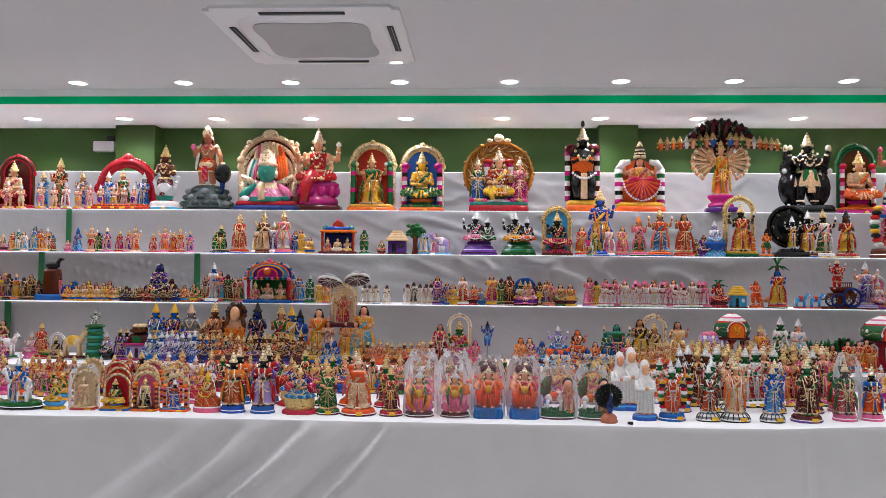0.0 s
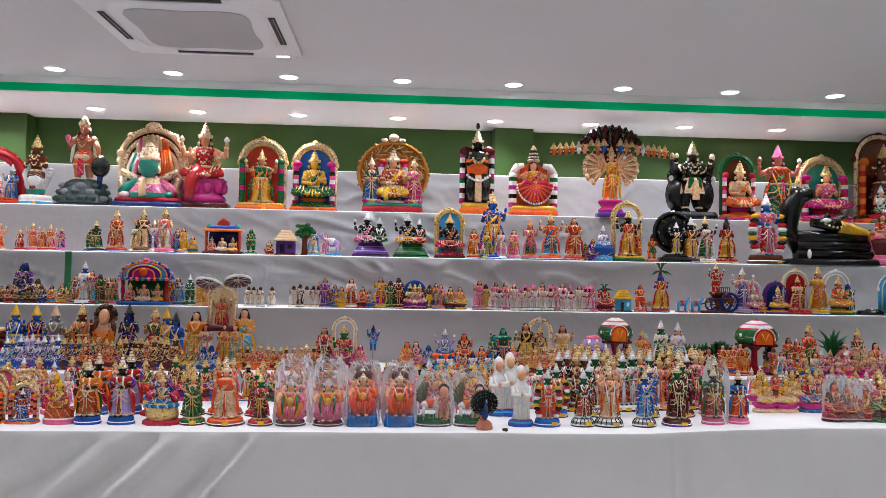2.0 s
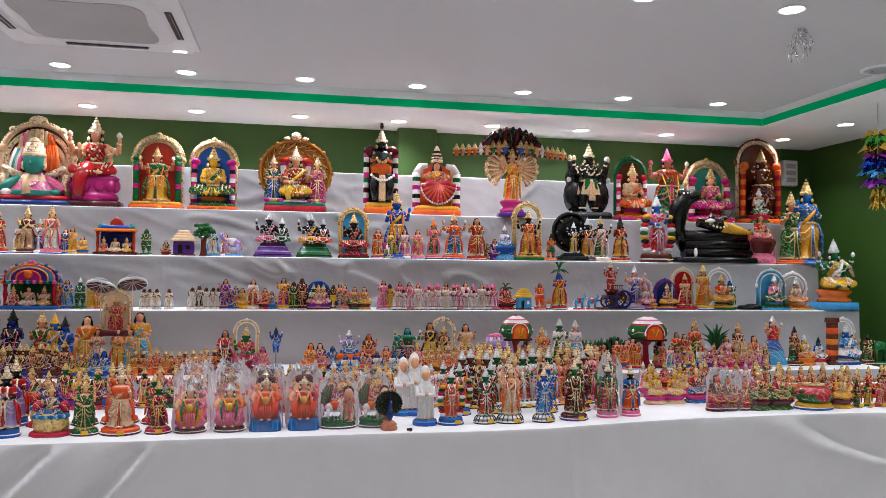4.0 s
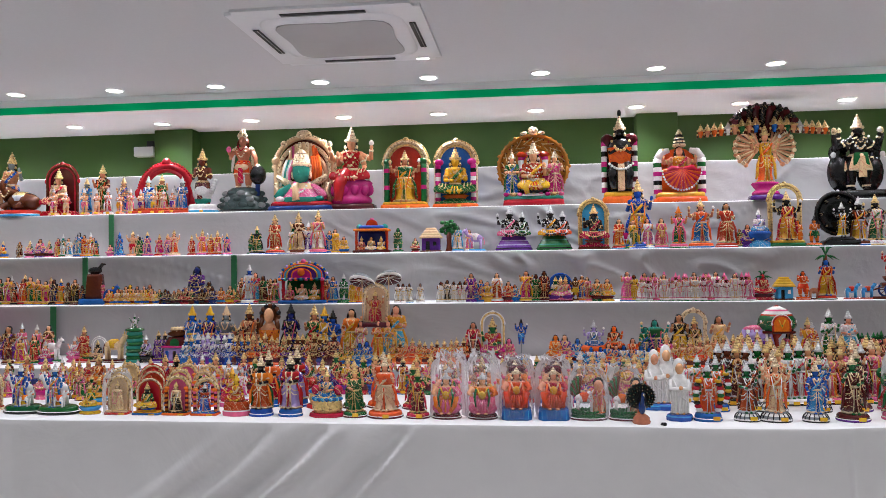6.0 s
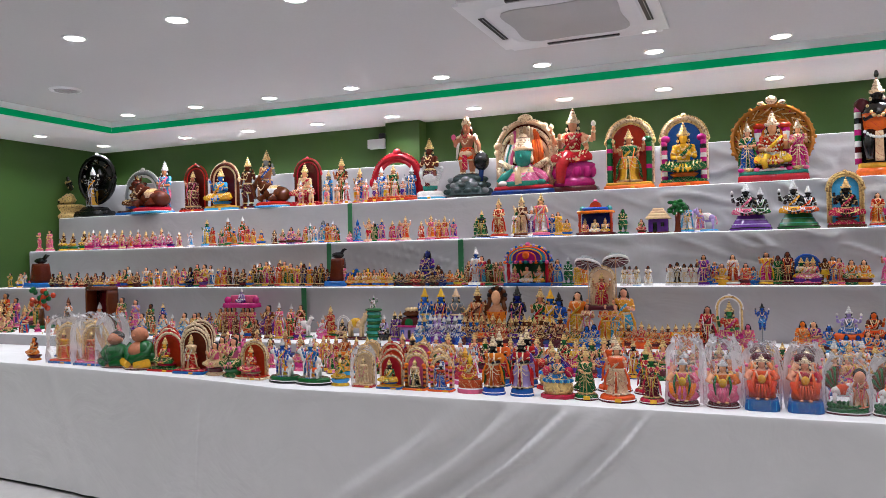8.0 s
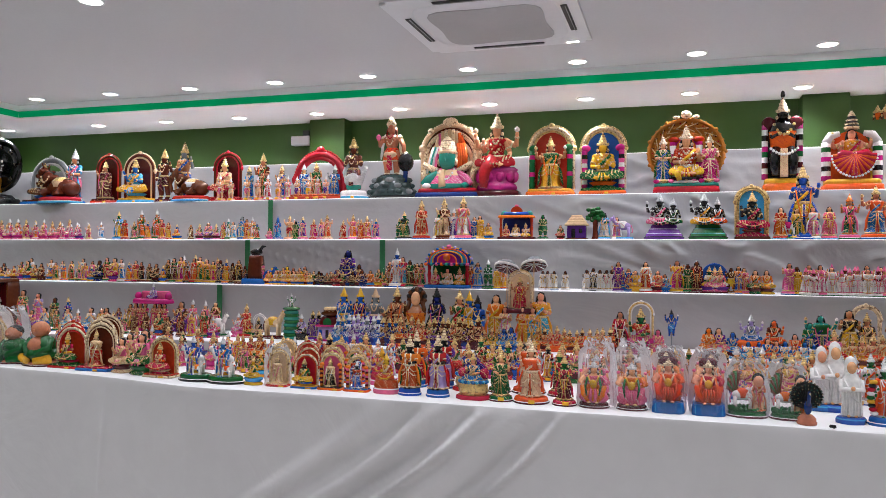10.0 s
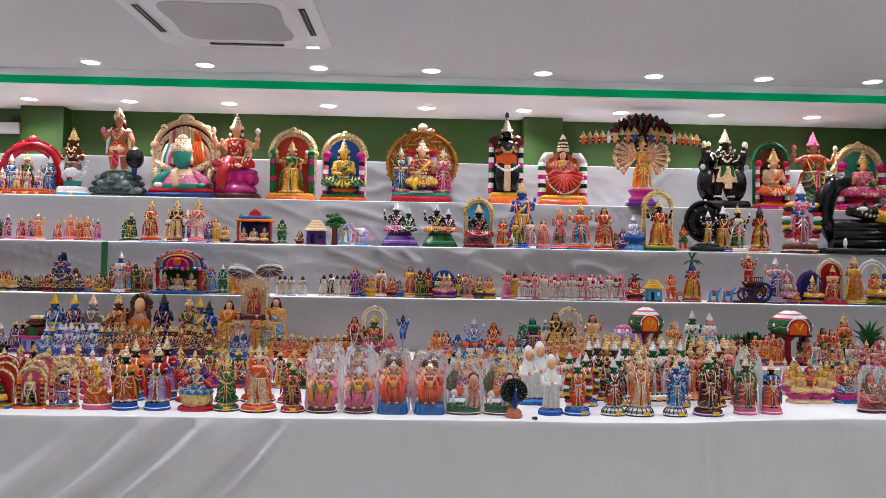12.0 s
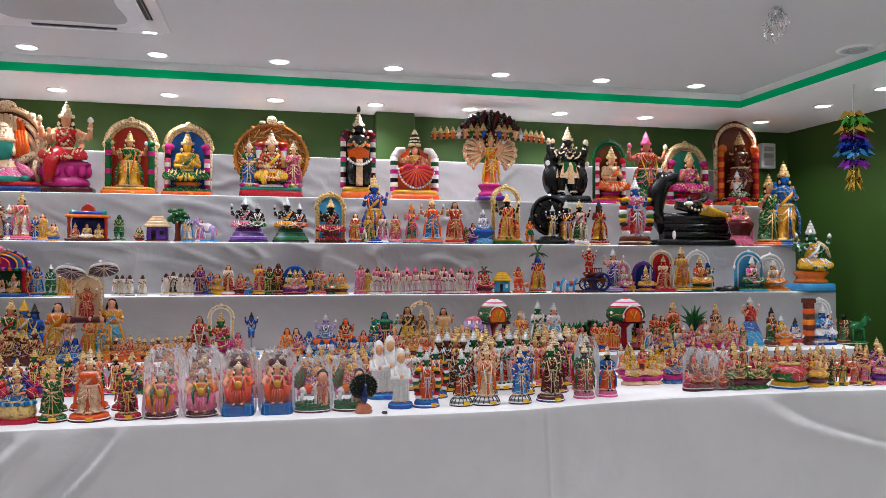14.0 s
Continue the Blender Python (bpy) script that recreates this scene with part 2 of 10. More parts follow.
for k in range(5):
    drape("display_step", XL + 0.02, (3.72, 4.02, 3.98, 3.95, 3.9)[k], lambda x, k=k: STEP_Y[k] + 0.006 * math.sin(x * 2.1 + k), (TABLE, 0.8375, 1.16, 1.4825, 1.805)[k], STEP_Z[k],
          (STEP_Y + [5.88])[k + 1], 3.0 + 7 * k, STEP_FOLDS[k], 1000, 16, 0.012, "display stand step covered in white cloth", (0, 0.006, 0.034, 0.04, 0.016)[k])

# ---- paints of the clay figurines ----
COLOURS = {
    "sk": ((0.84, 0.47, 0.29), "peach"), "wd": ((0.62, 0.30, 0.17), "tan"), "bl": ((0.03, 0.17, 0.50), "blue"), "bk": ((0.012, 0.012, 0.014), "black"),
    "gn": ((0.02, 0.19, 0.06), "green"), "rd": ((0.58, 0.028, 0.03), "red"), "mr": ((0.15, 0.015, 0.025), "maroon"), "pk": ((0.80, 0.20, 0.37), "pink"),
    "mg": ((0.60, 0.035, 0.27), "magenta"), "or": ((0.84, 0.23, 0.035), "orange"), "ye": ((0.82, 0.52, 0.06), "yellow"), "cr": ((0.82, 0.62, 0.40), "cream"),
    "wh": ((0.88, 0.86, 0.84), "white"), "cy": ((0.10, 0.42, 0.68), "sky blue"), "nv": ((0.02, 0.05, 0.24), "navy"), "pu": ((0.18, 0.05, 0.34), "purple"),
    "br": ((0.19, 0.055, 0.02), "brown"), "tl": ((0.05, 0.36, 0.30), "teal"), "gy": ((0.30, 0.32, 0.33), "grey"), "lv": ((0.48, 0.38, 0.66), "lavender"), "sl": ((0.07, 0.11, 0.11), "slate"), "ocher": ((0.60, 0.30, 0.06), "ochre"),
}
PAINTS = {k: material("clay_paint_" + w.replace(" ", "_"), tuple(v ** 1.3 * 0.96 for v in c), 0.22, 0, 70, 0.22, 0.15, 14, 0.0, 0.012) for k, (c, w) in COLOURS.items()}
WORDS = {k: w for k, (c, w) in COLOURS.items()}
for k, c, rough, w in (("gd", (0.76, 0.53, 0.20), 0.28, "gold"), ("pg", (0.85, 0.68, 0.44), 0.32, "pale gold"), ("sv", (0.74, 0.74, 0.73), 0.25, "silver")):
    PAINTS[k], WORDS[k] = material("metal_paint_" + w.replace(" ", "_"), c, rough, 0.3, 120, 0.2, 0.5, 20), w


def chased(m):
    """Small raised bosses, with the hollows between them coloured dark brown."""
    n, l = m.node_tree.nodes, m.node_tree.links
    b, tc, hsv, bp = n["Principled BSDF"], n["Texture Coordinate"], n["Hue/Saturation/Value"], n["Bump"]
    vor, rng, mix = n.new("ShaderNodeTexVoronoi"), n.new("ShaderNodeMapRange"), n.new("ShaderNodeMix")
    vor.inputs["Scale"].default_value = 85
    rng.inputs["From Min"].default_value, rng.inputs["From Max"].default_value = 0.58, 0.9
    mix.data_type = "RGBA"
    mix.inputs["B"].default_value = (0.20, 0.08, 0.025, 1)
    l.new(tc.outputs["Object"], vor.inputs["Vector"])
    l.new(vor.outputs["Distance"], rng.inputs["Value"])
    l.new(rng.outputs[0], mix.inputs["Factor"])
    l.new(hsv.outputs[0], mix.inputs["A"])
    l.new(mix.outputs["Result"], b.inputs["Base Color"])
    bp.invert = True
    bp.inputs["Strength"].default_value = 0.6
    l.new(vor.outputs["Distance"], bp.inputs["Height"])


for k in ("gd", "pg"):
    chased(PAINTS[k])


def brocade(name, colour, accent, scale):
    """Painted cloth with small spots and bands in a second colour."""
    m = material(name, tuple(v ** 1.32 * 0.93 for v in colour), 0.22, 0, 70, 0.22, 0.15, 14, 0.0, 0.02)
    n, l = m.node_tree.nodes, m.node_tree.links
    b, tc, hsv = n["Principled BSDF"], n["Texture Coordinate"], n["Hue/Saturation/Value"]
    vor, wave, top = n.new("ShaderNodeTexVoronoi"), n.new("ShaderNodeTexWave"), n.new("ShaderNodeMath")
    vor.inputs["Scale"].default_value = scale
    wave.bands_direction = "DIAGONAL"
    wave.inputs["Scale"].default_value, wave.inputs["Distortion"].default_value = scale * 0.1, 4.0
    dots, bands = n.new("ShaderNodeMath"), n.new("ShaderNodeMath")
    dots.operation, bands.operation, top.operation = "LESS_THAN", "GREATER_THAN", "MAXIMUM"
    dots.inputs[1].default_value, bands.inputs[1].default_value = 0.2, 0.994
    mix = n.new("ShaderNodeMix")
    mix.data_type = "RGBA"
    mix.inputs["B"].default_value = (*accent, 1)
    for t in (vor, wave):
        l.new(tc.outputs["Object"], t.inputs["Vector"])
    l.new(vor.outputs["Distance"], dots.inputs[0])
    l.new(wave.outputs["Fac"], bands.inputs[0])
    l.new(dots.outputs[0], top.inputs[0])
    l.new(bands.outputs[0], top.inputs[1])
    l.new(top.outputs[0], mix.inputs["Factor"])
    l.new(hsv.outputs[0], mix.inputs["A"])
    l.new(mix.outputs["Result"], b.inputs["Base Color"])
    return m


GILT = (0.74, 0.55, 0.26)
for k, c, a in (("RD", "rd", GILT), ("GN", "gn", GILT), ("BL", "bl", (0.75, 0.6, 0.2)), ("OR", "or", (0.5, 0.02, 0.02)), ("MG", "mg", GILT), ("PU", "pu", (0.75, 0.6, 0.6)),
                ("YE", "ye", (0.5, 0.03, 0.03)), ("PK", "pk", (0.8, 0.7, 0.65)), ("NV", "nv", GILT), ("MR", "mr", GILT), ("CY", "cy", (0.8, 0.75, 0.7)), ("WH", "wh", (0.6, 0.05, 0.12)),
                ("CR", "cr", (0.45, 0.05, 0.06)), ("BK", "bk", (0.55, 0.4, 0.2))):
    PAINTS[k], WORDS[k] = brocade("brocade_" + WORDS[c].replace(" ", "_"), COLOURS[c][0], a, 150), WORDS[c]


def wrapper():
    """Clear crinkled plastic film."""
    m = bpy.data.materials.new("clear_plastic_film")
    m.use_nodes = True
    n, l = m.node_tree.nodes, m.node_tree.links
    out = n["Material Output"]
    clear, gloss, mix, fres, mul = (n.new("ShaderNode" + s) for s in ("BsdfTransparent", "BsdfPrincipled", "MixShader", "Fresnel", "Math"))
    clear.inputs[0].default_value = (0.97, 0.97, 0.97, 1)
    gloss.inputs["Base Color"].default_value, gloss.inputs["Roughness"].default_value = (0.85, 0.85, 0.87, 1), 0.08
    fres.inputs[0].default_value = 1.5
    mul.operation, mul.inputs[1].default_value = "MULTIPLY_ADD", 0.85
    mul.inputs[2].default_value = 0.03
    l.new(fres.outputs[0], mul.inputs[0])
    l.new(mul.outputs[0], mix.inputs[0])
    l.new(clear.outputs[0], mix.inputs[1])
    l.new(gloss.outputs[0], mix.inputs[2])
    l.new(mix.outputs[0], out.inputs["Surface"])
    return m


FILM = wrapper()


# ---- figurine kit ----
class Form:
    """One mesh put together from turned, rolled and pressed pieces, each in its paint."""

    def __init__(self):
        self.v, self.f, self.m, self.slots = [], [], [], []

    def slot(self, k):
        if k not in self.slots:
            self.slots.append(k)
        return self.slots.index(k)

    def rings(self, rows, k, cap=True):
        """Skin a stack of closed rings of equal length; k is one paint or one a band."""
        rows = [np.asarray(r, float) for r in rows]
        n, base = len(rows[0]), len(self.v)
        for r in rows:
            self.v.extend(map(tuple, r))
        for j in range(len(rows) - 1):
            s = self.slot(k if isinstance(k, str) else k[min(j, len(k) - 1)])
            for i in range(n):
                a, b = base + j * n + i, base + j * n + (i + 1) % n
                self.f.append((a, b, b + n, a + n))
                self.m.append(s)
        if cap:
            first, last = (k, k) if isinstance(k, str) else (k[0], k[-1])
            self.f.append(tuple(base + i for i in reversed(range(n))))
            self.m.append(self.slot(first))
            self.f.append(tuple(base + (len(rows) - 1) * n + i for i in range(n)))
            self.m.append(self.slot(last))

    def lathe(self, o, prof, k, seg=10, deep=1.0, frill=0.0, lobes=0):
        a = np.arange(seg) * 2 * np.pi / seg
        wob = 1 + frill * np.cos(a * lobes) if lobes else 1
        self.rings([np.stack([o[0] + r * np.cos(a) * wob, o[1] + r * deep * np.sin(a) * wob, np.full(seg, o[2] + z)], 1) for r, z in prof], k)

    def ball(self, o, r, k, seg=10, n=6):
        rx, ry, rz = r if isinstance(r, tuple) else (r, r, r)
        a, rows = np.arange(seg) * 2 * np.pi / seg, []
        for j in range(n + 1):
            t = -np.pi / 2 + np.pi * (j * 0.96 + 0.02 * n) / n
            rows.append(np.stack([o[0] + rx * np.cos(t) * np.cos(a), o[1] + ry * np.cos(t) * np.sin(a), np.full(seg, o[2] + rz * np.sin(t))], 1))
        self.rings(rows, k)

    def tube(self, pts, rad, k, seg=6):
        pts = [Vector(p) for p in pts]
        rad = rad if isinstance(rad, (list, tuple)) else [rad] * len(pts)
        rows = []
        for i, p in enumerate(pts):
            d = (pts[min(i + 1, len(pts) - 1)] - pts[max(i - 1, 0)]).normalized()
            side = d.cross(Vector((0, 1, 0)))
            side = side.normalized() if side.length > 0.1 else Vector((1, 0, 0))
            up = side.cross(d)
            rows.append([tuple(p + rad[i] * (math.cos(2 * math.pi * s / seg) * side + math.sin(2 * math.pi * s / seg) * up)) for s in range(seg)])
        self.rings(rows, k)

    def slab(self, o, w, d, h, k, taper=1.0, ease=0.12):
        """A block with chamfered corners and edges, standing on o."""
        def ringed(sx, sy, z):
            c = ease * min(sx, sy)
            x, y = sx / 2, sy / 2
            return [(o[0] + px, o[1] + py, o[2] + z) for px, py in ((x, -y + c), (x, y - c), (x - c, y), (-x + c, y), (-x, y - c), (-x, -y + c), (-x + c, -y), (x - c, -y))]
        e = h * 0.12
        s = 1 - 0.05
        self.rings([ringed(w * s, d * s, 0), ringed(w, d, e), ringed(w * (1 - (1 - taper) * 0.9), d * (1 - (1 - taper) * 0.9), h - e), ringed(w * taper * s, d * taper * s, h)], k)

    def arch(self, o, w, h, r, k, beads="", n=14, foot=0.0, y=0.0):
        """A round-headed hoop on straight legs, w wide and h high, with knobs along its back."""
        rad = w / 2
        leg = max(h - rad, 0.02)
        pts = [(o[0] + rad, o[1] + y, o[2] + foot), (o[0] + rad, o[1] + y, o[2] + leg * 0.6)]
        for i in range(n + 1):
            a = math.pi * i / n
            pts.append((o[0] + rad * math.cos(a), o[1] + y, o[2] + leg + (h - leg) * math.sin(a)))
        pts += [(o[0] - rad, o[1] + y, o[2] + leg * 0.6), (o[0] - rad, o[1] + y, o[2] + foot)]
        self.tube(pts, r, k, 6)
        if beads:
            m = n * 2
            for i in range(m + 1):
                a = math.pi * i / m
                self.ball((o[0] + (rad + r) * math.cos(a), o[1] + y, o[2] + leg + (h - leg + r) * math.sin(a)), min(r * 0.6, 0.012), beads, 6, 4)
            self.ball((o[0], o[1] + y, o[2] + h + r * 0.9), (r * 1.5, r * 0.9, r * 1.5), beads, 8, 5)
            for q in (-1, 1):
                self.ball((o[0] + q * (rad + r * 0.6), o[1] + y, o[2] + leg), (r * 1.3, r, r * 1.6), beads, 7, 5)

    def panel(self, o, w, h, t, k, n=12, y=0.0):
        """An upright plate with a round head."""
        rad = w / 2
        leg = max(h - rad, 0.01)
        line = [(rad, 0.0)] + [(rad * math.cos(math.pi * i / n), leg + (h - leg) * math.sin(math.pi * i / n)) for i in range(n + 1)] + [(-rad, 0.0)]
        self.rings([[(o[0] + x, o[1] + y + s * t, o[2] + z) for x, z in line] for s in (-0.5, 0.5)], k)

    def done(self, name):
        me = bpy.data.meshes.new(name)
        me.from_pydata(self.v, [], self.f)
        me.polygons.foreach_set("material_index", self.m)
        me.polygons.foreach_set("use_smooth", [len(p) < 5 for p in self.f])
        for k in self.slots:
            me.materials.append(FILM if k == "film" else PAINTS[k])
        me.update()
        return me


def strand(f, pts, r, k, seg=4):
    """A thin chain or cord pressed on the clay."""
    f.tube(pts, r, k, seg)


def head(f, o, h, skin, crown, tall=1.0, hair="bk", seg=9):
    """Head with hair behind and a tiered crown; o is the neck's foot, h the whole figure's height."""
    x, y, z = o
    f.tube([(x, y, z - 0.012 * h), (x, y, z + 0.035 * h)], 0.026 * h, skin, 6)
    f.lathe((x, y - 0.006 * h, z), [(0.012 * h, 0.014 * h), (0.03 * h, 0.022 * h), (0.042 * h, 0.046 * h), (0.046 * h, 0.075 * h), (0.042 * h, 0.104 * h), (0.02 * h, 0.128 * h)], skin, seg, 1.1)
    f.ball((x, y - 0.055 * h, z + 0.064 * h), (0.008 * h, 0.01 * h, 0.017 * h), skin, 5, 3)
    f.ball((x, y + 0.02 * h, z + 0.068 * h), (0.056 * h, 0.045 * h, 0.066 * h), hair, seg, 5)
    for s in (-1, 1):
        f.tube([(x + s * 0.046 * h, y + 0.004 * h, z + 0.09 * h), (x + s * 0.056 * h, y - 0.004 * h, z + 0.04 * h), (x + s * 0.066 * h, y - 0.01 * h, z - 0.02 * h)], [0.014 * h, 0.017 * h, 0.012 * h], hair, 5)
    if crown:
        c = 0.05 * h
        gap = {"gd": "br", "pg": "br", "sv": "gy"}.get(crown, crown)
        f.lathe((x, y, z + 0.105 * h), [(c * 0.98, -0.012 * h), (c * 1.2, 0.004 * h), (c * 1.12, 0.014 * h), (c * 0.92, 0.017 * h), (c * 0.98, 0.04 * h * tall), (c * 0.84, 0.047 * h * tall), (c * 0.68, 0.05 * h * tall), (c * 0.74, 0.07 * h * tall),
                                         (c * 0.56, 0.077 * h * tall), (c * 0.44, 0.081 * h * tall), (c * 0.48, 0.096 * h * tall), (c * 0.2, 0.104 * h * tall), (c * 0.24, 0.112 * h * tall), (c * 0.06, 0.127 * h * tall)],
                [crown, crown, gap, crown, crown, gap, crown, crown, gap, crown, crown, gap, crown], seg)
        f.ball((x, y - c * 0.98, z + 0.128 * h), (c * 0.34, c * 0.2, 0.026 * h), crown, 6, 4)
        for s in (-1, 1):
            f.ball((x + s * 0.06 * h, y - 0.016 * h, z + 0.042 * h), (0.016 * h, 0.013 * h, 0.022 * h), crown, 6, 4)
            f.ball((x + s * 0.058 * h, y - 0.004 * h, z + 0.115 * h), (0.018 * h, 0.012 * h, 0.02 * h), crown, 5, 3)
    else:
        f.ball((x, y + 0.012 * h, z + 0.112 * h), (0.05 * h, 0.05 * h, 0.032 * h), hair, seg, 4)
        f.ball((x, y + 0.062 * h, z + 0.09 * h), (0.03 * h, 0.024 * h, 0.03 * h), hair, 6, 4)


# elbow and fist of one arm, in parts of the figure's height, before mirroring
REACH = (((0.135, -0.02, -0.12), (0.07, -0.115, -0.085)), ((0.14, -0.02, -0.115), (0.125, -0.115, 0.0)), ((0.145, 0.0, -0.125), (0.125, -0.05, -0.235)),
         ((0.15, -0.01, -0.1), (0.17, -0.09, 0.05)), ((0.13, -0.03, -0.12), (0.03, -0.13, -0.14)))


def arms_of(f, o, h, skin, sleeve, trim, n, spread=1.0):
    """Pairs of bent arms from the shoulders at o; the gesture follows from the figure's paints and size."""
    x, y, z = o
    pick = sum(map(ord, skin + sleeve + trim)) + int(h * 1000)
    for s in (-1, 1):
        sh = Vector((x + s * 0.095 * h, y, z))
        gestures = [REACH[(pick // (1 if s < 0 else 5)) % 5] if n == 2 else REACH[1 if s < 0 else 2]]
        if n == 4:
            gestures.append(((0.17 * spread, 0.012, -0.055), (0.185 * spread, -0.04, 0.07)))
        if n == 1:
            gestures = [((0.13, -0.03, -0.1), (0.015, -0.12, -0.04))]
        f.ball(sh, (0.044 * h, 0.04 * h, 0.04 * h), sleeve, 7, 4)
        for i, (elbow, fist) in enumerate(gestures):
            e, k = (Vector((x + s * h * q[0], y + h * q[1], z + h * q[2])) for q in (elbow, fist))
            f.tube([sh, (sh + e) / 2, e], [0.036 * h, 0.033 * h, 0.026 * h], sleeve, 6)
            f.tube([e, (e + k) / 2, k], [0.027 * h, 0.023 * h, 0.017 * h], skin, 6)
            f.ball(k, (0.022 * h, 0.018 * h, 0.026 * h), skin, 6, 4)
            for a, b, t in ((sh, e, 0.62), (e, k, 0.72)):
                p = a + (b - a) * t
                d = (b - a).normalized() * 0.009 * h
                f.tube([p - d, p + d], 0.037 * h if a is sh else 0.027 * h, trim, 6)
            if i:
                f.lathe(k + Vector((0, -0.006 * h, 0.018 * h)), [(0.01 * h, 0), (0.03 * h, 0.016 * h), (0.026 * h, 0.04 * h), (0.006 * h, 0.062 * h)], trim if s < 0 else "wh", 7, 0.6)


def garland(f, o, h, w, drop, k, n=7, r=0.016):
    """A hanging string of beads; a plain cord where the beads would be specks."""
    if r * h < 0.0046:
        strand(f, [(o[0] + w * t * h, o[1] - 0.012 * h * (1 - t * t), o[2] - drop * h * (1 - t * t)) for t in (-1, -0.6, -0.2, 0.2, 0.6, 1)], r * h * 0.85, k)
        return
    for i in range(n):
        t = i / (n - 1) * 2 - 1
        f.ball((o[0] + w * t * h, o[1] - 0.012 * h * (1 - t * t), o[2] - drop * h * (1 - t * t)), r * h, k, 5, 3)


def bare_legs(f, o, h, skin, kilt, trim, w=1.0):
    """Legs apart under a short pleated kilt."""
    x, y, z = o
    for s in (-1, 1):
        f.tube([(x + s * 0.05 * h * w, y, z + 0.42 * h), (x + s * 0.075 * h * w, y - 0.02 * h, z + 0.24 * h), (x + s * 0.07 * h * w, y + 0.005 * h, z + 0.13 * h), (x + s * 0.075 * h * w, y, z + 0.02 * h)],
               [0.066 * h * w, 0.054 * h * w, 0.048 * h * w, 0.032 * h * w], skin, 8)
        f.ball((x + s * 0.08 * h, y - 0.035 * h, z + 0.018 * h), (0.032 * h, 0.062 * h, 0.022 * h), skin, 7, 4)
        f.tube([(x + s * 0.074 * h * w, y, z + 0.05 * h), (x + s * 0.074 * h * w, y, z + 0.072 * h)], 0.043 * h * w, trim, 8)
    f.lathe((x, y, z + 0.25 * h), [(0.13 * h * w, 0), (0.135 * h * w, 0.02 * h), (0.12 * h * w, 0.1 * h), (0.095 * h * w, 0.19 * h), (0.08 * h * w, 0.22 * h)], [trim, kilt, kilt, kilt], 16, 0.8, 0.08, 8)
    f.slab((x, y - 0.105 * h * w, z + 0.16 * h), 0.075 * h * w, 0.03 * h, 0.27 * h, kilt, 0.6)


def upright(f, o, h, p, n=2, wide=1.0, tall=1.0):
    """A standing robed figure without its base. p: skin, dress, top, (base), crown."""
    skin, dress, top, _, crown = p
    x, y, z = o
    if not crown:
        h = h / 0.85
    w = wide * 1.06
    trim = crown or "gd"
    pale = "wh" if crown == "sv" else "cr"
    pick = sum(map(ord, skin + dress + top)) + int(h * 500)
    if top == skin:
        bare_legs(f, o, h, skin, dress, trim, w)
    else:
        f.lathe((x, y, z), [(0.128 * h * w, 0.012 * h), (0.14 * h * w, 0.022 * h), (0.13 * h * w, 0.045 * h), (0.108 * h * w, 0.06 * h), (0.094 * h * w, 0.18 * h), (0.112 * h * w, 0.33 * h), (0.096 * h * w, 0.42 * h), (0.075 * h * w, 0.47 * h)],
                [pale, trim, dress, dress, dress, dress, dress], 16, 0.78, 0.09, 8)
        # gathered pleats down the front, each edged in pale paint
        for q in (-0.028, -0.009, 0.011, 0.03):
            strand(f, [(x + q * h * 0.6, y - 0.086 * h * w, z + 0.42 * h), (x + q * h * 0.8, y - 0.088 * h * w, z + 0.24 * h), (x + q * 1.5 * h, y - 0.104 * h * w, z + 0.02 * h)], 0.0085 * h, trim if q in (-0.028, 0.03) else top)
        for s in (-1, 1):
            f.ball((x + s * 0.045 * h, y - 0.108 * h * w, z + 0.012 * h), (0.03 * h, 0.05 * h, 0.018 * h), skin, 6, 3)
            f.tube([(x + s * 0.088 * h * w, y - 0.05 * h, z + 0.46 * h), (x + s * 0.128 * h * w, y - 0.06 * h, z + 0.3 * h), (x + s * 0.135 * h * w, y - 0.045 * h, z + 0.14 * h), (x + s * 0.15 * h * w, y - 0.03 * h, z + 0.07 * h)], [0.014 * h, 0.024 * h, 0.026 * h, 0.012 * h], top, 5)
            for d in (0.0, 0.075):
                strand(f, [(x + s * 0.03 * h * w, y - 0.092 * h * w, z + (0.39 - d) * h), (x + s * 0.07 * h * w, y - 0.08 * h * w, z + (0.33 - d) * h), (x + s * 0.104 * h * w, y - 0.04 * h * w, z + (0.33 - d) * h)], 0.008 * h, trim if d else pale)
        if pick % 3:
            strand(f, [(x - 0.075 * h * w, y - 0.06 * h, z + 0.64 * h), (x - 0.06 * h * w, y - 0.1 * h * w, z + 0.45 * h), (x - 0.03 * h * w, y - 0.112 * h * w, z + 0.25 * h), (x + 0.03 * h * w, y - 0.112 * h * w, z + 0.25 * h),
                       (x + 0.06 * h * w, y - 0.1 * h * w, z + 0.45 * h), (x + 0.075 * h * w, y - 0.06 * h, z + 0.64 * h)], 0.0095 * h, ("cr", "ye", "pk", "wh", "or")[pick % 5], 4)
    f.lathe((x, y, z + 0.43 * h), [(0.09 * h * w, 0), (0.1 * h * w, 0.012 * h), (0.097 * h * w, 0.024 * h), (0.084 * h * w, 0.034 * h)], [trim, pale, trim], 12, 0.85)
    f.ball((x, y - 0.088 * h * w, z + 0.445 * h), (0.024 * h, 0.012 * h, 0.024 * h), trim, 6, 4)
    f.lathe((x, y, z + 0.45 * h), [(0.073 * h * w, 0), (0.074 * h * w, 0.05 * h), (0.1 * h * w, 0.13 * h), (0.112 * h * w, 0.185 * h), (0.092 * h * w, 0.215 * h), (0.045 * h * w, 0.24 * h), (0.03 * h, 0.25 * h)], [top, top, top, top, skin, skin], 12, 0.7)
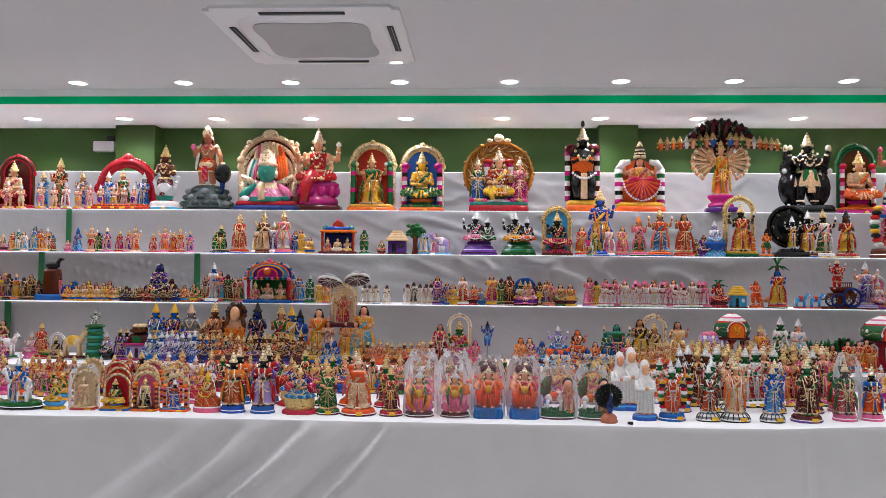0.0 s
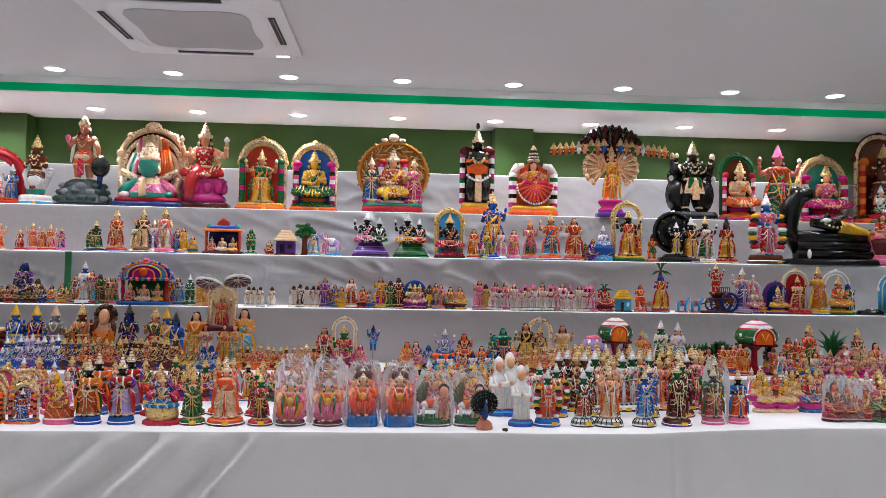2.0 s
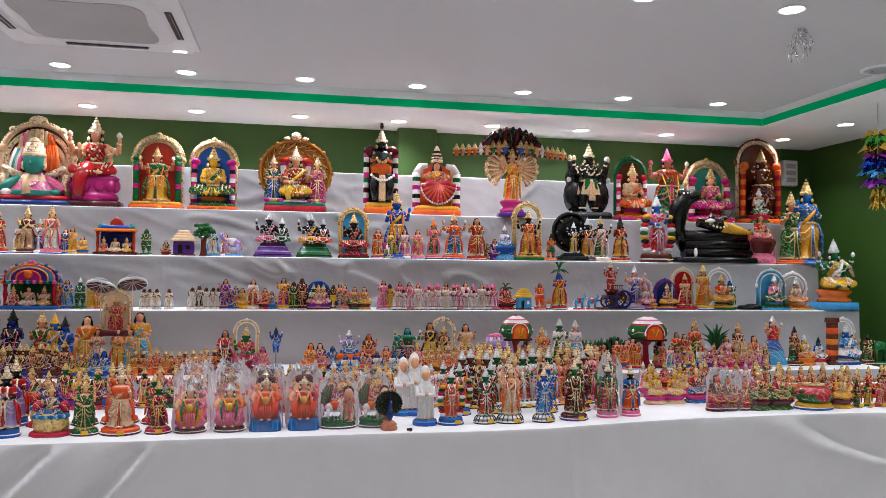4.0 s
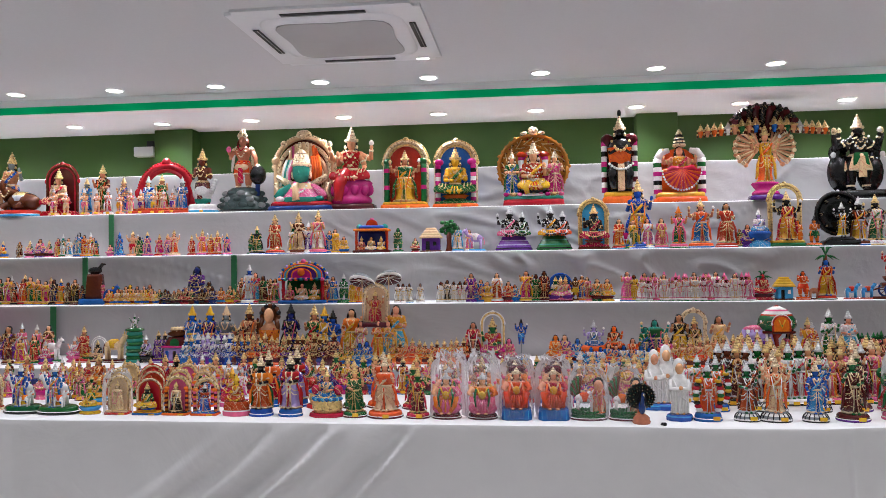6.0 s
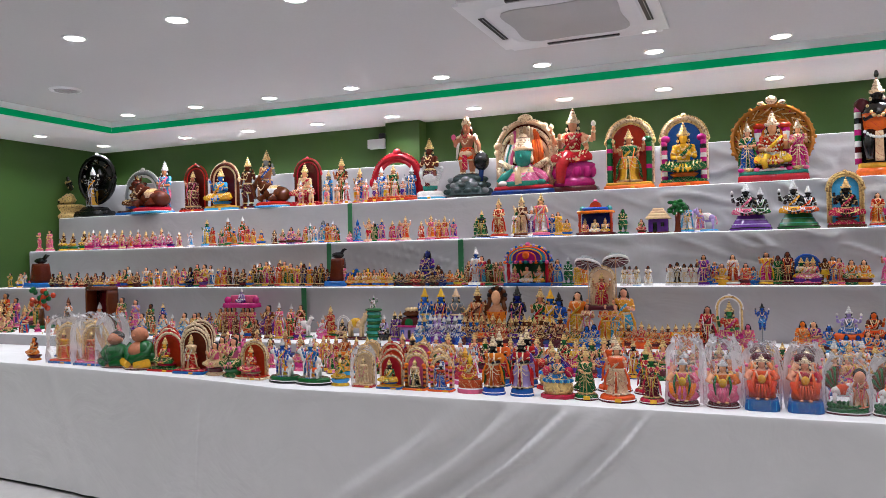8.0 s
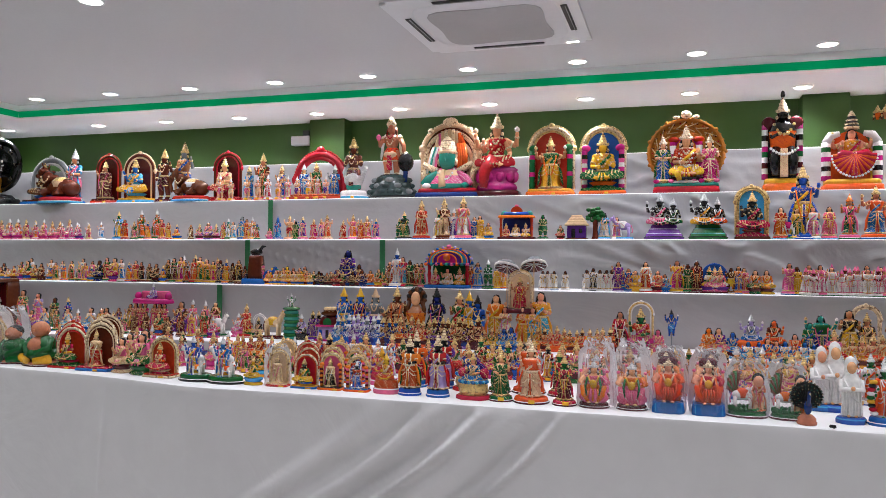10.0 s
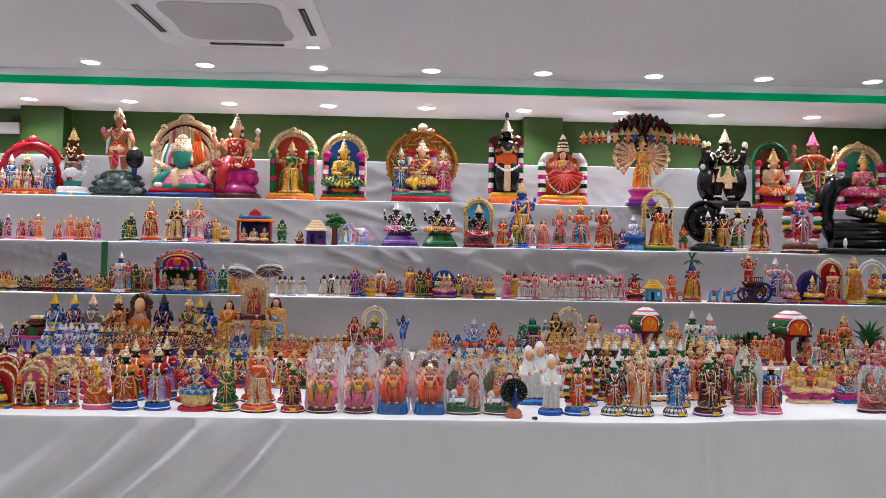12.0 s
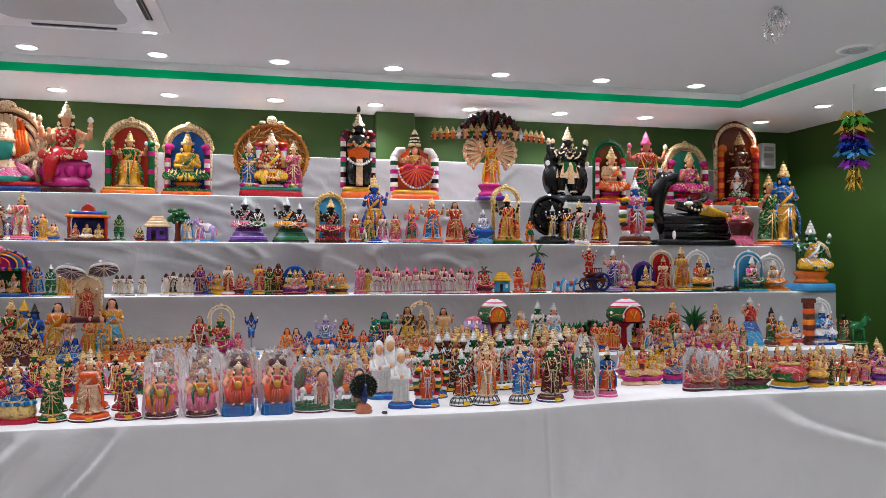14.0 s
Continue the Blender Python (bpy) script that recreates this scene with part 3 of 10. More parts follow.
    garland(f, (x, y - 0.082 * h, z + 0.665 * h), h, 0.07, 0.14, pale, 9, 0.014)
    garland(f, (x, y - 0.078 * h, z + 0.675 * h), h, 0.045, 0.06, trim, 7, 0.014)
    arms_of(f, (x, y, z + 0.64 * h), h * 1.12, skin, top if n < 4 else skin, trim, n, 1.08 * max(1.0, wide) ** 0.5)
    if top != skin:
        f.tube([(x + 0.1 * h, y - 0.04 * h, z + 0.66 * h), (x + 0.03 * h, y - 0.088 * h, z + 0.57 * h), (x - 0.06 * h, y - 0.088 * h, z + 0.48 * h), (x - 0.1 * h, y - 0.06 * h, z + 0.43 * h)], [0.018 * h, 0.024 * h, 0.022 * h, 0.016 * h], dress, 5)
    head(f, (x, y, z + 0.68 * h), h * 1.17, skin, crown, tall * 1.25)


def sitting(f, o, h, p, n=2, wide=1.0, tall=1.0):
    """A figure sitting cross-legged, without its base."""
    skin, dress, top, _, crown = p
    x, y, z = o
    trim = crown or "gd"
    pale = "cr" if trim != "sv" else "wh"
    g = h * (1.35 if crown else 1.39)
    f.ball((x, y - 0.02 * g, z + 0.07 * g), (0.19 * g * wide, 0.13 * g, 0.075 * g), dress, 12, 6)
    for s in (-1, 1):
        f.tube([(x + s * 0.06 * g, y, z + 0.1 * g), (x + s * 0.15 * g * wide, y - 0.05 * g, z + 0.1 * g), (x + s * 0.2 * g * wide, y - 0.09 * g, z + 0.075 * g), (x + s * 0.06 * g, y - 0.16 * g, z + 0.045 * g)], [0.06 * g, 0.062 * g, 0.052 * g, 0.034 * g], dress, 8)
        f.ball((x - s * 0.07 * g, y - 0.172 * g, z + 0.04 * g), (0.045 * g, 0.026 * g, 0.022 * g), skin, 6, 4)
        for t in (0.1, 0.135, 0.17):
            strand(f, [(x + s * t * g * wide, y - 0.05 * g, z + 0.158 * g - 0.1 * (t - 0.1) * g), (x + s * t * g * wide, y - 0.118 * g, z + 0.115 * g), (x + s * (t - 0.01) * g * wide, y - 0.152 * g, z + 0.06 * g)], 0.009 * g, trim if t == 0.135 else pale)
    for q in (-0.045, -0.022, 0.0, 0.022, 0.045):
        strand(f, [(x + q * 0.6 * g, y - 0.13 * g, z + 0.1 * g), (x + q * 1.1 * g, y - 0.178 * g, z + 0.03 * g), (x + q * 1.5 * g, y - 0.182 * g, z + 0.0)], 0.013 * g, dress if q in (-0.022, 0.022) else top)
    f.lathe((x, y, z + 0.1 * g), [(0.085 * g, 0), (0.078 * g, 0.08 * g), (0.104 * g, 0.18 * g), (0.112 * g, 0.23 * g), (0.09 * g, 0.255 * g), (0.04 * g, 0.275 * g), (0.028 * g, 0.285 * g)], [top, top, top, top, skin, skin], 11, 0.74)
    f.lathe((x, y, z + 0.125 * g), [(0.092 * g, 0), (0.102 * g, 0.012 * g), (0.1 * g, 0.022 * g), (0.086 * g, 0.034 * g)], [trim, pale, trim], 11, 0.8)
    garland(f, (x, y - 0.08 * g, z + 0.35 * g), g, 0.075, 0.17, pale, 9, 0.015)
    garland(f, (x, y - 0.076 * g, z + 0.355 * g), g, 0.045, 0.07, trim, 7, 0.014)
    garland(f, (x, y - 0.172 * g, z + 0.1 * g), g, 0.14 * wide, 0.055, trim, 9, 0.012)
    f.tube([(x + 0.1 * g, y - 0.04 * g, z + 0.34 * g), (x + 0.02 * g, y - 0.09 * g, z + 0.25 * g), (x - 0.08 * g, y - 0.08 * g, z + 0.17 * g)], [0.018 * g, 0.024 * g, 0.016 * g], dress if dress != top else pale, 5)
    arms_of(f, (x, y, z + 0.325 * g), g * 1.06, skin, top if n < 4 else skin, trim, n, 1.25)
    head(f, (x, y, z + 0.36 * g), g * 1.12, skin, crown, tall * 1.2)


def plinth(f, o, w, d, h, a, b="", lotus=False):
    """A turned oval base in two paints, plain or petalled."""
    b = b or a
    r = w / 2
    if lotus:
        f.lathe(o, [(r * 0.92, 0), (r, h * 0.12), (r * 0.94, h * 0.25), (r * 0.72, h * 0.42), (r * 0.98, h * 0.78), (r * 1.02, h * 0.9), (r * 0.86, h)], [b, b, b, a, a, a], 20, d / w, 0.05, 10)
    else:
        f.lathe(o, [(r * 0.97, 0), (r, h * 0.1), (r, h * 0.32), (r * 0.93, h * 0.4), (r * 0.9, h * 0.46), (r * 0.93, h * 0.55), (r * 0.9, h * 0.8), (r * 0.84, h * 0.97), (r * 0.8, h)], [a, a, "wh", b, b, b, b, b], 16, d / w)


CACHE = {}


def place(kind, key, build, x, y, z, label, category, group, turn=0.0, lean=0.0):
    if (kind, key) not in CACHE:
        f = Form()
        build(f)
        CACHE[kind, key] = f.done(kind)
    ob = new(kind, CACHE[kind, key])
    ob.matrix_world = pose(x, y, z, lean, 0, turn)
    return tagged(ob, label, category, group)


ON = {0: "front table", 1: "lowest step", 2: "second step", 3: "third step", 4: "top step"}
LEVEL = (0.755, 0.8375, 1.16, 1.4825, 1.805)
O = (0, 0, 0)


def words(p):
    skin, dress, top, base, crown = p
    return WORDS[skin], WORDS[dress], WORDS[top], WORDS[base], WORDS.get(crown, "")


def standing(x, y, tier, h, paint, arms=2, wide=1.0, tall=1.0, turn=0):
    """Standing clay figurine: paint names skin, dress, top, base and crown."""
    p = (paint.split() + [""])[:5]
    s, d, t, b, c = words(p)
    def build(f):
        u = min(0.1, 0.03 / h)
        plinth(f, O, 0.4 * h * wide, 0.34 * h * wide, u * h, p[3], p[2] if u > 0.08 else "")
        if tier in (0, 4):
            f.slab((0.05 * h, -0.17 * h * wide, 0.006), 0.026, 0.006, 0.014, "ye")
        upright(f, (0, 0, u * h), h * (1 - u) / 1.005, p, arms, wide, tall)
    cap = f"and {c} crown" if c else "and dark hair"
    return place("crowned_figurine" if c and h < 0.21 else "standing_figurine", (paint, round(h, 2), arms, wide, tall, tier), build, x, y, LEVEL[tier], f"{s}-faced clay figurine standing in {d} robe {cap}",
                 "figurine", f"figurines on the {ON[tier]}", turn)


def seated(x, y, tier, h, paint, arms=2, wide=1.0, tall=1.0, turn=0, lotus=True, rise=0.24):
    """Seated clay figurine on a lotus or plain base."""
    p = (paint.split() + [""])[:5]
    s, d, t, b, c = words(p)
    def build(f):
        plinth(f, O, 0.62 * h * wide, 0.46 * h, rise * h, p[3], p[1] if rise > 0.2 else p[3], lotus)
        sitting(f, (0, 0, rise * h * 0.98), h * (1 - rise) / (0.89 if c else 0.74), p, arms, wide, tall)
    seat = "lotus seat" if lotus else "base"
    return place("seated_figurine", (paint, round(h, 2), arms, wide, tall, lotus, rise), build, x, y, LEVEL[tier], f"seated clay figurine in {d} robe on {b} {seat}",
                 "figurine", f"figurines on the {ON[tier]}", turn)


def assembled(kind, x, y, tier, label, pieces, key=None, turn=0.0):
    """A model of several pieces; each piece is (name, build, label) and becomes a part. Alike models share meshes."""
    whole = new(kind)
    for i, (name, build, note) in enumerate(pieces):
        if key is None or (kind, key, i) not in CACHE:
            f = Form()
            build(f)
            CACHE[kind, key, i] = f.done(name)
        piece = new(name, CACHE[kind, key, i])
        piece.parent = whole
        tagged(piece, note)
    whole.matrix_world = pose(x, y, LEVEL[tier], 0, 0, turn)
    return tagged(whole, label, "figurine", f"figurines on the {ON[tier]}")


def shrine(x, y, tier, h, w, paint, arch="pg", back="", beads="gd", pillars="", posed="sit", arms=2, turn=0, thick=0.045, inner=0.9):
    """Figurine under a round arch, on a stepped block, with painted pillars."""
    p = (paint.split() + [""])[:5]
    s, d, t, b, c = words(p)
    base, r = 0.09 * h, thick * w
    ah = (h - base) - r * 3.2
    fh = ah * inner
    bands = pillars.split("/")
    def block(f):
        f.slab(O, w * 1.0, w * 0.5, base * 0.6, p[3], 0.97)
        f.slab((0, 0, base * 0.6), w * 0.92, w * 0.45, base * 0.4, p[1], 0.97)
        if tier in (0, 4):
            f.slab((0.03, -w * 0.25, base * 0.1), 0.026, 0.006, min(0.014, base * 0.4), "ye")
    def hoop(f):
        f.arch((0, w * 0.1, base), w * 0.88, ah, r, arch, beads, 16)
        f.arch((0, w * 0.09, base), w * 0.74, ah - w * 0.07, r * 0.6, beads or arch, "", 14)
    def plate(f):
        f.panel((0, w * 0.13, base), w * 0.86, ah, w * 0.04, back)
    def pillar(q):
        def build(f):
            n = 9
            prof = [(w * 0.058 * (1.12 if i % 2 else 1.0), base + (ah * 0.62) * i / n) for i in range(n + 1)]
            f.lathe((q * w * 0.39, -w * 0.02, 0), prof, [bands[i % len(bands)] for i in range(n)], 8)
            f.ball((q * w * 0.36, -w * 0.02, base + ah * 0.66), (w * 0.1, w * 0.07, h * 0.05), bands[0], 8, 5)
        return build
    def figure(f):
        if posed == "sit":
            plinth(f, (0, -w * 0.03, base), w * 0.55, w * 0.36, fh * 0.12, p[3], p[1], True)
            sitting(f, (0, -w * 0.06, base + fh * 0.12), fh * 1.02, p, arms, min(1.45, w * 0.74 / (fh * 0.5)))
        else:
            upright(f, (0, -w * 0.05, base), fh, p, arms, min(1.5, w * 0.62 / (fh * 0.34)))
    pieces = [("base", block, f"{b} stepped base"), ("arch", hoop, f"{WORDS[arch]} arch"), ("figure", figure, f"{d} robed figure")]
    if back:
        pieces.append(("back_panel", plate, f"{WORDS[back]} back panel"))
    if pillars:
        pieces += [("pillar", pillar(q), "banded pillar") for q in (-1, 1)]
    return assembled("shrine_figurine", x, y, tier, f"clay shrine figurine with {WORDS[arch]} arch and {d} robed figure", pieces, (paint, round(h, 2), round(w, 2), arch, back, pillars, posed, inner, tier), turn)


def beast(f, o, s, k, mane, trim, trunk=False, humped=False, turn=1):
    """A four-legged animal standing along x, s long; turn: which way it heads."""
    x, y, z = o
    f.ball((x, y, z + 0.5 * s), (0.36 * s, 0.17 * s, 0.19 * s), k, 12, 7)
    for a in (-1, 1):
        for b in (-1, 1):
            f.tube([(x + a * 0.24 * s, y + b * 0.09 * s, z + 0.45 * s), (x + a * 0.25 * s, y + b * 0.1 * s, z + 0.2 * s), (x + a * 0.24 * s, y + b * 0.1 * s, z)], [0.075 * s, 0.05 * s, 0.055 * s], k, 7)
    hx = x + turn * 0.42 * s
    f.tube([(x + turn * 0.27 * s, y, z + 0.55 * s), (x + turn * 0.36 * s, y, z + 0.72 * s), (hx, y, z + 0.82 * s)], [0.13 * s, 0.1 * s, 0.08 * s], k, 8)
    f.ball((hx + turn * 0.04 * s, y, z + 0.82 * s), (0.12 * s, 0.085 * s, 0.1 * s), k, 8, 6)
    f.ball((hx + turn * 0.14 * s, y, z + 0.77 * s), (0.085 * s, 0.06 * s, 0.055 * s), k if trunk else mane, 7, 5)
    for b in (-1, 1):
        f.ball((hx - turn * 0.02 * s, y + b * 0.1 * s, z + 0.88 * s), (0.03 * s, (0.09 if trunk else 0.05) * s, (0.1 if trunk else 0.04) * s), k, 6, 4)
        if not trunk:
            f.tube([(hx, y + b * 0.04 * s, z + 0.9 * s), (hx + turn * 0.02 * s, y + b * 0.07 * s, z + 1.0 * s)], [0.018 * s, 0.006 * s], trim, 5)
    if trunk:
        f.tube([(hx + turn * 0.15 * s, y, z + 0.78 * s), (hx + turn * 0.21 * s, y, z + 0.5 * s), (hx + turn * 0.16 * s, y, z + 0.25 * s)], [0.06 * s, 0.045 * s, 0.03 * s], k, 7)
    if humped:
        f.ball((x + turn * 0.16 * s, y, z + 0.68 * s), 0.09 * s, k, 7, 5)
    f.lathe((x, y, z + 0.3 * s), [(0.17 * s, 0.1 * s), (0.2 * s, 0.2 * s), (0.19 * s, 0.37 * s), (0.1 * s, 0.42 * s)], trim, 10, 0.95)
    f.tube([(x - turn * 0.35 * s, y, z + 0.55 * s), (x - turn * 0.42 * s, y, z + 0.35 * s), (x - turn * 0.4 * s, y, z + 0.2 * s)], [0.02 * s, 0.015 * s, 0.03 * s], mane, 5)


def resting(f, o, s, k, mane, trim, trunk, turn):
    """A large animal lying with folded legs along x, s long."""
    x, y, z = o
    f.ball((x - turn * 0.08 * s, y, z + 0.2 * s), (0.4 * s, 0.19 * s, 0.2 * s), k, 14, 8)
    f.ball((x - turn * 0.3 * s, y, z + 0.17 * s), (0.17 * s, 0.2 * s, 0.17 * s), k, 10, 6)
    f.ball((x + turn * 0.14 * s, y, z + 0.4 * s), (0.12 * s, 0.1 * s, 0.08 * s), k, 9, 5)
    hx, hz = x + turn * 0.36 * s, z + 0.5 * s
    f.tube([(x + turn * 0.2 * s, y, z + 0.3 * s), (x + turn * 0.3 * s, y, z + 0.42 * s), (hx, y, hz)], [0.17 * s, 0.14 * s, 0.11 * s], k, 9)
    f.ball((hx + turn * 0.04 * s, y - 0.02 * s, hz + 0.02 * s), (0.13 * s, 0.11 * s, 0.12 * s), k, 10, 6)
    f.ball((hx + turn * 0.14 * s, y - 0.04 * s, hz - 0.05 * s), (0.08 * s, 0.07 * s, 0.06 * s), mane, 8, 5)
    for q in (-1, 1):
        f.tube([(x + turn * 0.14 * s, y + q * 0.14 * s, z + 0.14 * s), (x + turn * 0.36 * s, y + q * 0.16 * s, z + 0.08 * s), (x + turn * 0.2 * s, y + q * 0.2 * s, z + 0.04 * s)], [0.07 * s, 0.06 * s, 0.045 * s], k, 7)
        f.tube([(x - turn * 0.2 * s, y + q * 0.19 * s, z + 0.12 * s), (x - turn * 0.02 * s, y + q * 0.21 * s, z + 0.05 * s)], [0.08 * s, 0.05 * s], k, 7)
        f.ball((hx - turn * 0.04 * s, y + q * 0.13 * s, hz + 0.05 * s), (0.05 * s, 0.07 * s, (0.11 if trunk else 0.035) * s), k, 7, 5)
        if not trunk:
            f.tube([(hx, y + q * 0.06 * s, hz + 0.1 * s), (hx + turn * 0.01 * s, y + q * 0.1 * s, hz + 0.22 * s)], [0.024 * s, 0.008 * s], mane, 6)
    if trunk:
        f.tube([(hx + turn * 0.15 * s, y, hz), (hx + turn * 0.22 * s, y - 0.02 * s, z + 0.3 * s), (hx + turn * 0.14 * s, y - 0.04 * s, z + 0.1 * s)], [0.07 * s, 0.05 * s, 0.035 * s], k, 8)
    f.lathe((x - turn * 0.06 * s, y, z), [(0.215 * s, 0.2 * s), (0.21 * s, 0.32 * s), (0.13 * s, 0.4 * s), (0.03 * s, 0.42 * s)], [trim, "gd", trim], 14, 0.9)
    garland(f, (x + turn * 0.26 * s, y - 0.14 * s, z + 0.42 * s), s, 0.1, 0.12, "cr", 9, 0.02)


def animal(x, y, tier, s, paint, base="gn", trunk=False, humped=False, heads=1, turn=0, what="animal", lying=False):
    """A clay animal on a plain base; paint: coat, mane, saddle cloth."""
    k, mane, trim = paint.split()
    def build(f):
        if lying:
            plinth(f, O, 0.98 * s, 0.56 * s, 0.13 * s, base, "rd")
            resting(f, (0, 0, 0.13 * s), s * 0.92, k, mane, trim, trunk, heads)
        else:
            plinth(f, O, 0.95 * s, 0.5 * s, 0.1 * s, base)
            beast(f, (0, 0, 0.1 * s), s * 0.92, k, mane, trim, trunk, humped, heads)
    return place(what + "_figurine", (paint, base, round(s, 2), trunk, humped, heads), build, x, y, LEVEL[tier],
                 f"{WORDS[k]} painted clay {what} figurine {'lying ' if lying else ''}with {WORDS[trim]} cloth", "figurine", f"figurines on the {ON[tier]}", turn)


def bag(x, y, tier, w, h, seed, turn=0):
    """A crinkled clear plastic bag pulled over a figurine and gathered at the top."""
    rng = random.Random(seed)
    f = Form()
    seg, rows = 22, []
    wob = [rng.uniform(-1, 1) for _ in range(seg)]
    for j, (z, r) in enumerate(((0.0, 0.98), (0.12, 1.03), (0.3, 1.0), (0.5, 1.02), (0.68, 0.98), (0.84, 0.92), (0.93, 0.78), (0.98, 0.62), (1.02, 0.68), (1.05, 0.6))):
        ring_pts = []
        for i in range(seg):
            a = 2 * math.pi * i / seg
            q = r * (1 + 0.07 * wob[i] * (0.5 + z) + rng.uniform(-0.06, 0.06))
            ring_pts.append((w / 2 * q * math.cos(a), w * 0.4 * q * math.sin(a), h * (z + (rng.uniform(-0.035, 0.035) if j else 0))))
        rows.append(ring_pts)
    f.rings(rows, "film", False)
    me = f.done("plastic_bag")
    me.polygons.foreach_set("use_smooth", [i % 5 == 0 for i in range(len(me.polygons))])
    ob = new("plastic_bag", me)
    ob.visible_shadow = False
    ob.matrix_world = pose(x, y, LEVEL[tier] + 0.003, 0, 0, turn)
    return tagged(ob, f"clear crinkled plastic bag over a figurine", "plastic bag", "plastic bags over figurines")


# ---- figurines of their own shape ----
def special(kind, x, y, tier, h, w, build, label, key=()):
    return place(kind, (round(h, 2), round(w, 2), *key), build, x, y, LEVEL[tier], label, "figurine" if not kind.startswith("toy") else "toy model", f"figurines on the {ON[tier]}")


def wheel_figurine(x, y, tier, h, w):
    def build(f):
        r = min(w, h) * 0.46
        f.slab(O, w * 0.8, w * 0.45, h * 0.1, "bk", 0.9)
        f.slab((0, 0, h * 0.1), w * 0.55, w * 0.35, h * 0.06, "bk", 0.8)
        cz = h - r - h * 0.05
        turn = [(math.cos(2 * math.pi * i / 24), math.sin(2 * math.pi * i / 24)) for i in range(25)]
        f.tube([(r * a, 0.03, cz + r * b) for a, b in turn], r * 0.1, "bk", 6)
        f.rings([[(q * r * a, yy, cz + q * r * b) for a, b in turn[:-1]] for q, yy in ((0.95, 0.05), (0.95, 0.03), (0.6, 0.022))], "bk")
        for a, b in turn[::3]:
            f.ball((0.78 * r * a, 0.02, cz + 0.78 * r * b), r * 0.1, "BK", 7, 4)
        upright(f, (0, -0.02, h * 0.16), h * 0.62, ("bk", "ye", "BK", "bk", "sv"), 4)
        f.ball((0, 0.03, h * 0.97), h * 0.035, "sv", 7, 4)
    special("wheel_figurine", x, y, tier, h, w, build, "glossy black wheel figurine with small standing figure")


def swan_figurine(x, y, tier, h, w):
    def build(f):
        plinth(f, O, w * 1.1, w * 0.8, h * 0.22, "cy", "wh")
        f.ball((0, 0, h * 0.48), (w * 0.36, w * 0.26, h * 0.2), "sv", 12, 7)
        f.ball((0.0, 0, h * 0.32), (w * 0.3, w * 0.22, h * 0.12), "tl", 12, 5)
        f.tube([(-w * 0.25, 0, h * 0.55), (-w * 0.36, 0, h * 0.7), (-w * 0.28, 0, h * 0.84), (-w * 0.22, 0, h * 0.88)], [w * 0.12, w * 0.08, w * 0.07, w * 0.08], "sv", 8)
        f.tube([(-w * 0.24, 0, h * 0.88), (-w * 0.4, 0, h * 0.84)], [w * 0.04, w * 0.012], "or", 5)
        for k in range(6):
            f.ball((w * 0.3 + 0.03 * w * k, 0, h * (0.5 + 0.06 * k)), (w * 0.08, w * 0.16, h * 0.05), "sv", 7, 4)
        f.ball((-w * 0.22, 0, h * 0.97), (w * 0.05, w * 0.05, h * 0.04), "sv", 6, 4)
        for s in (-1, 1):
            f.ball((0.05 * w, s * w * 0.24, h * 0.53), (w * 0.25, w * 0.05, h * 0.13), "sv", 9, 5)
    special("swan_figurine", x, y, tier, h, w, build, "silver-grey clay swan figurine on blue and white base")


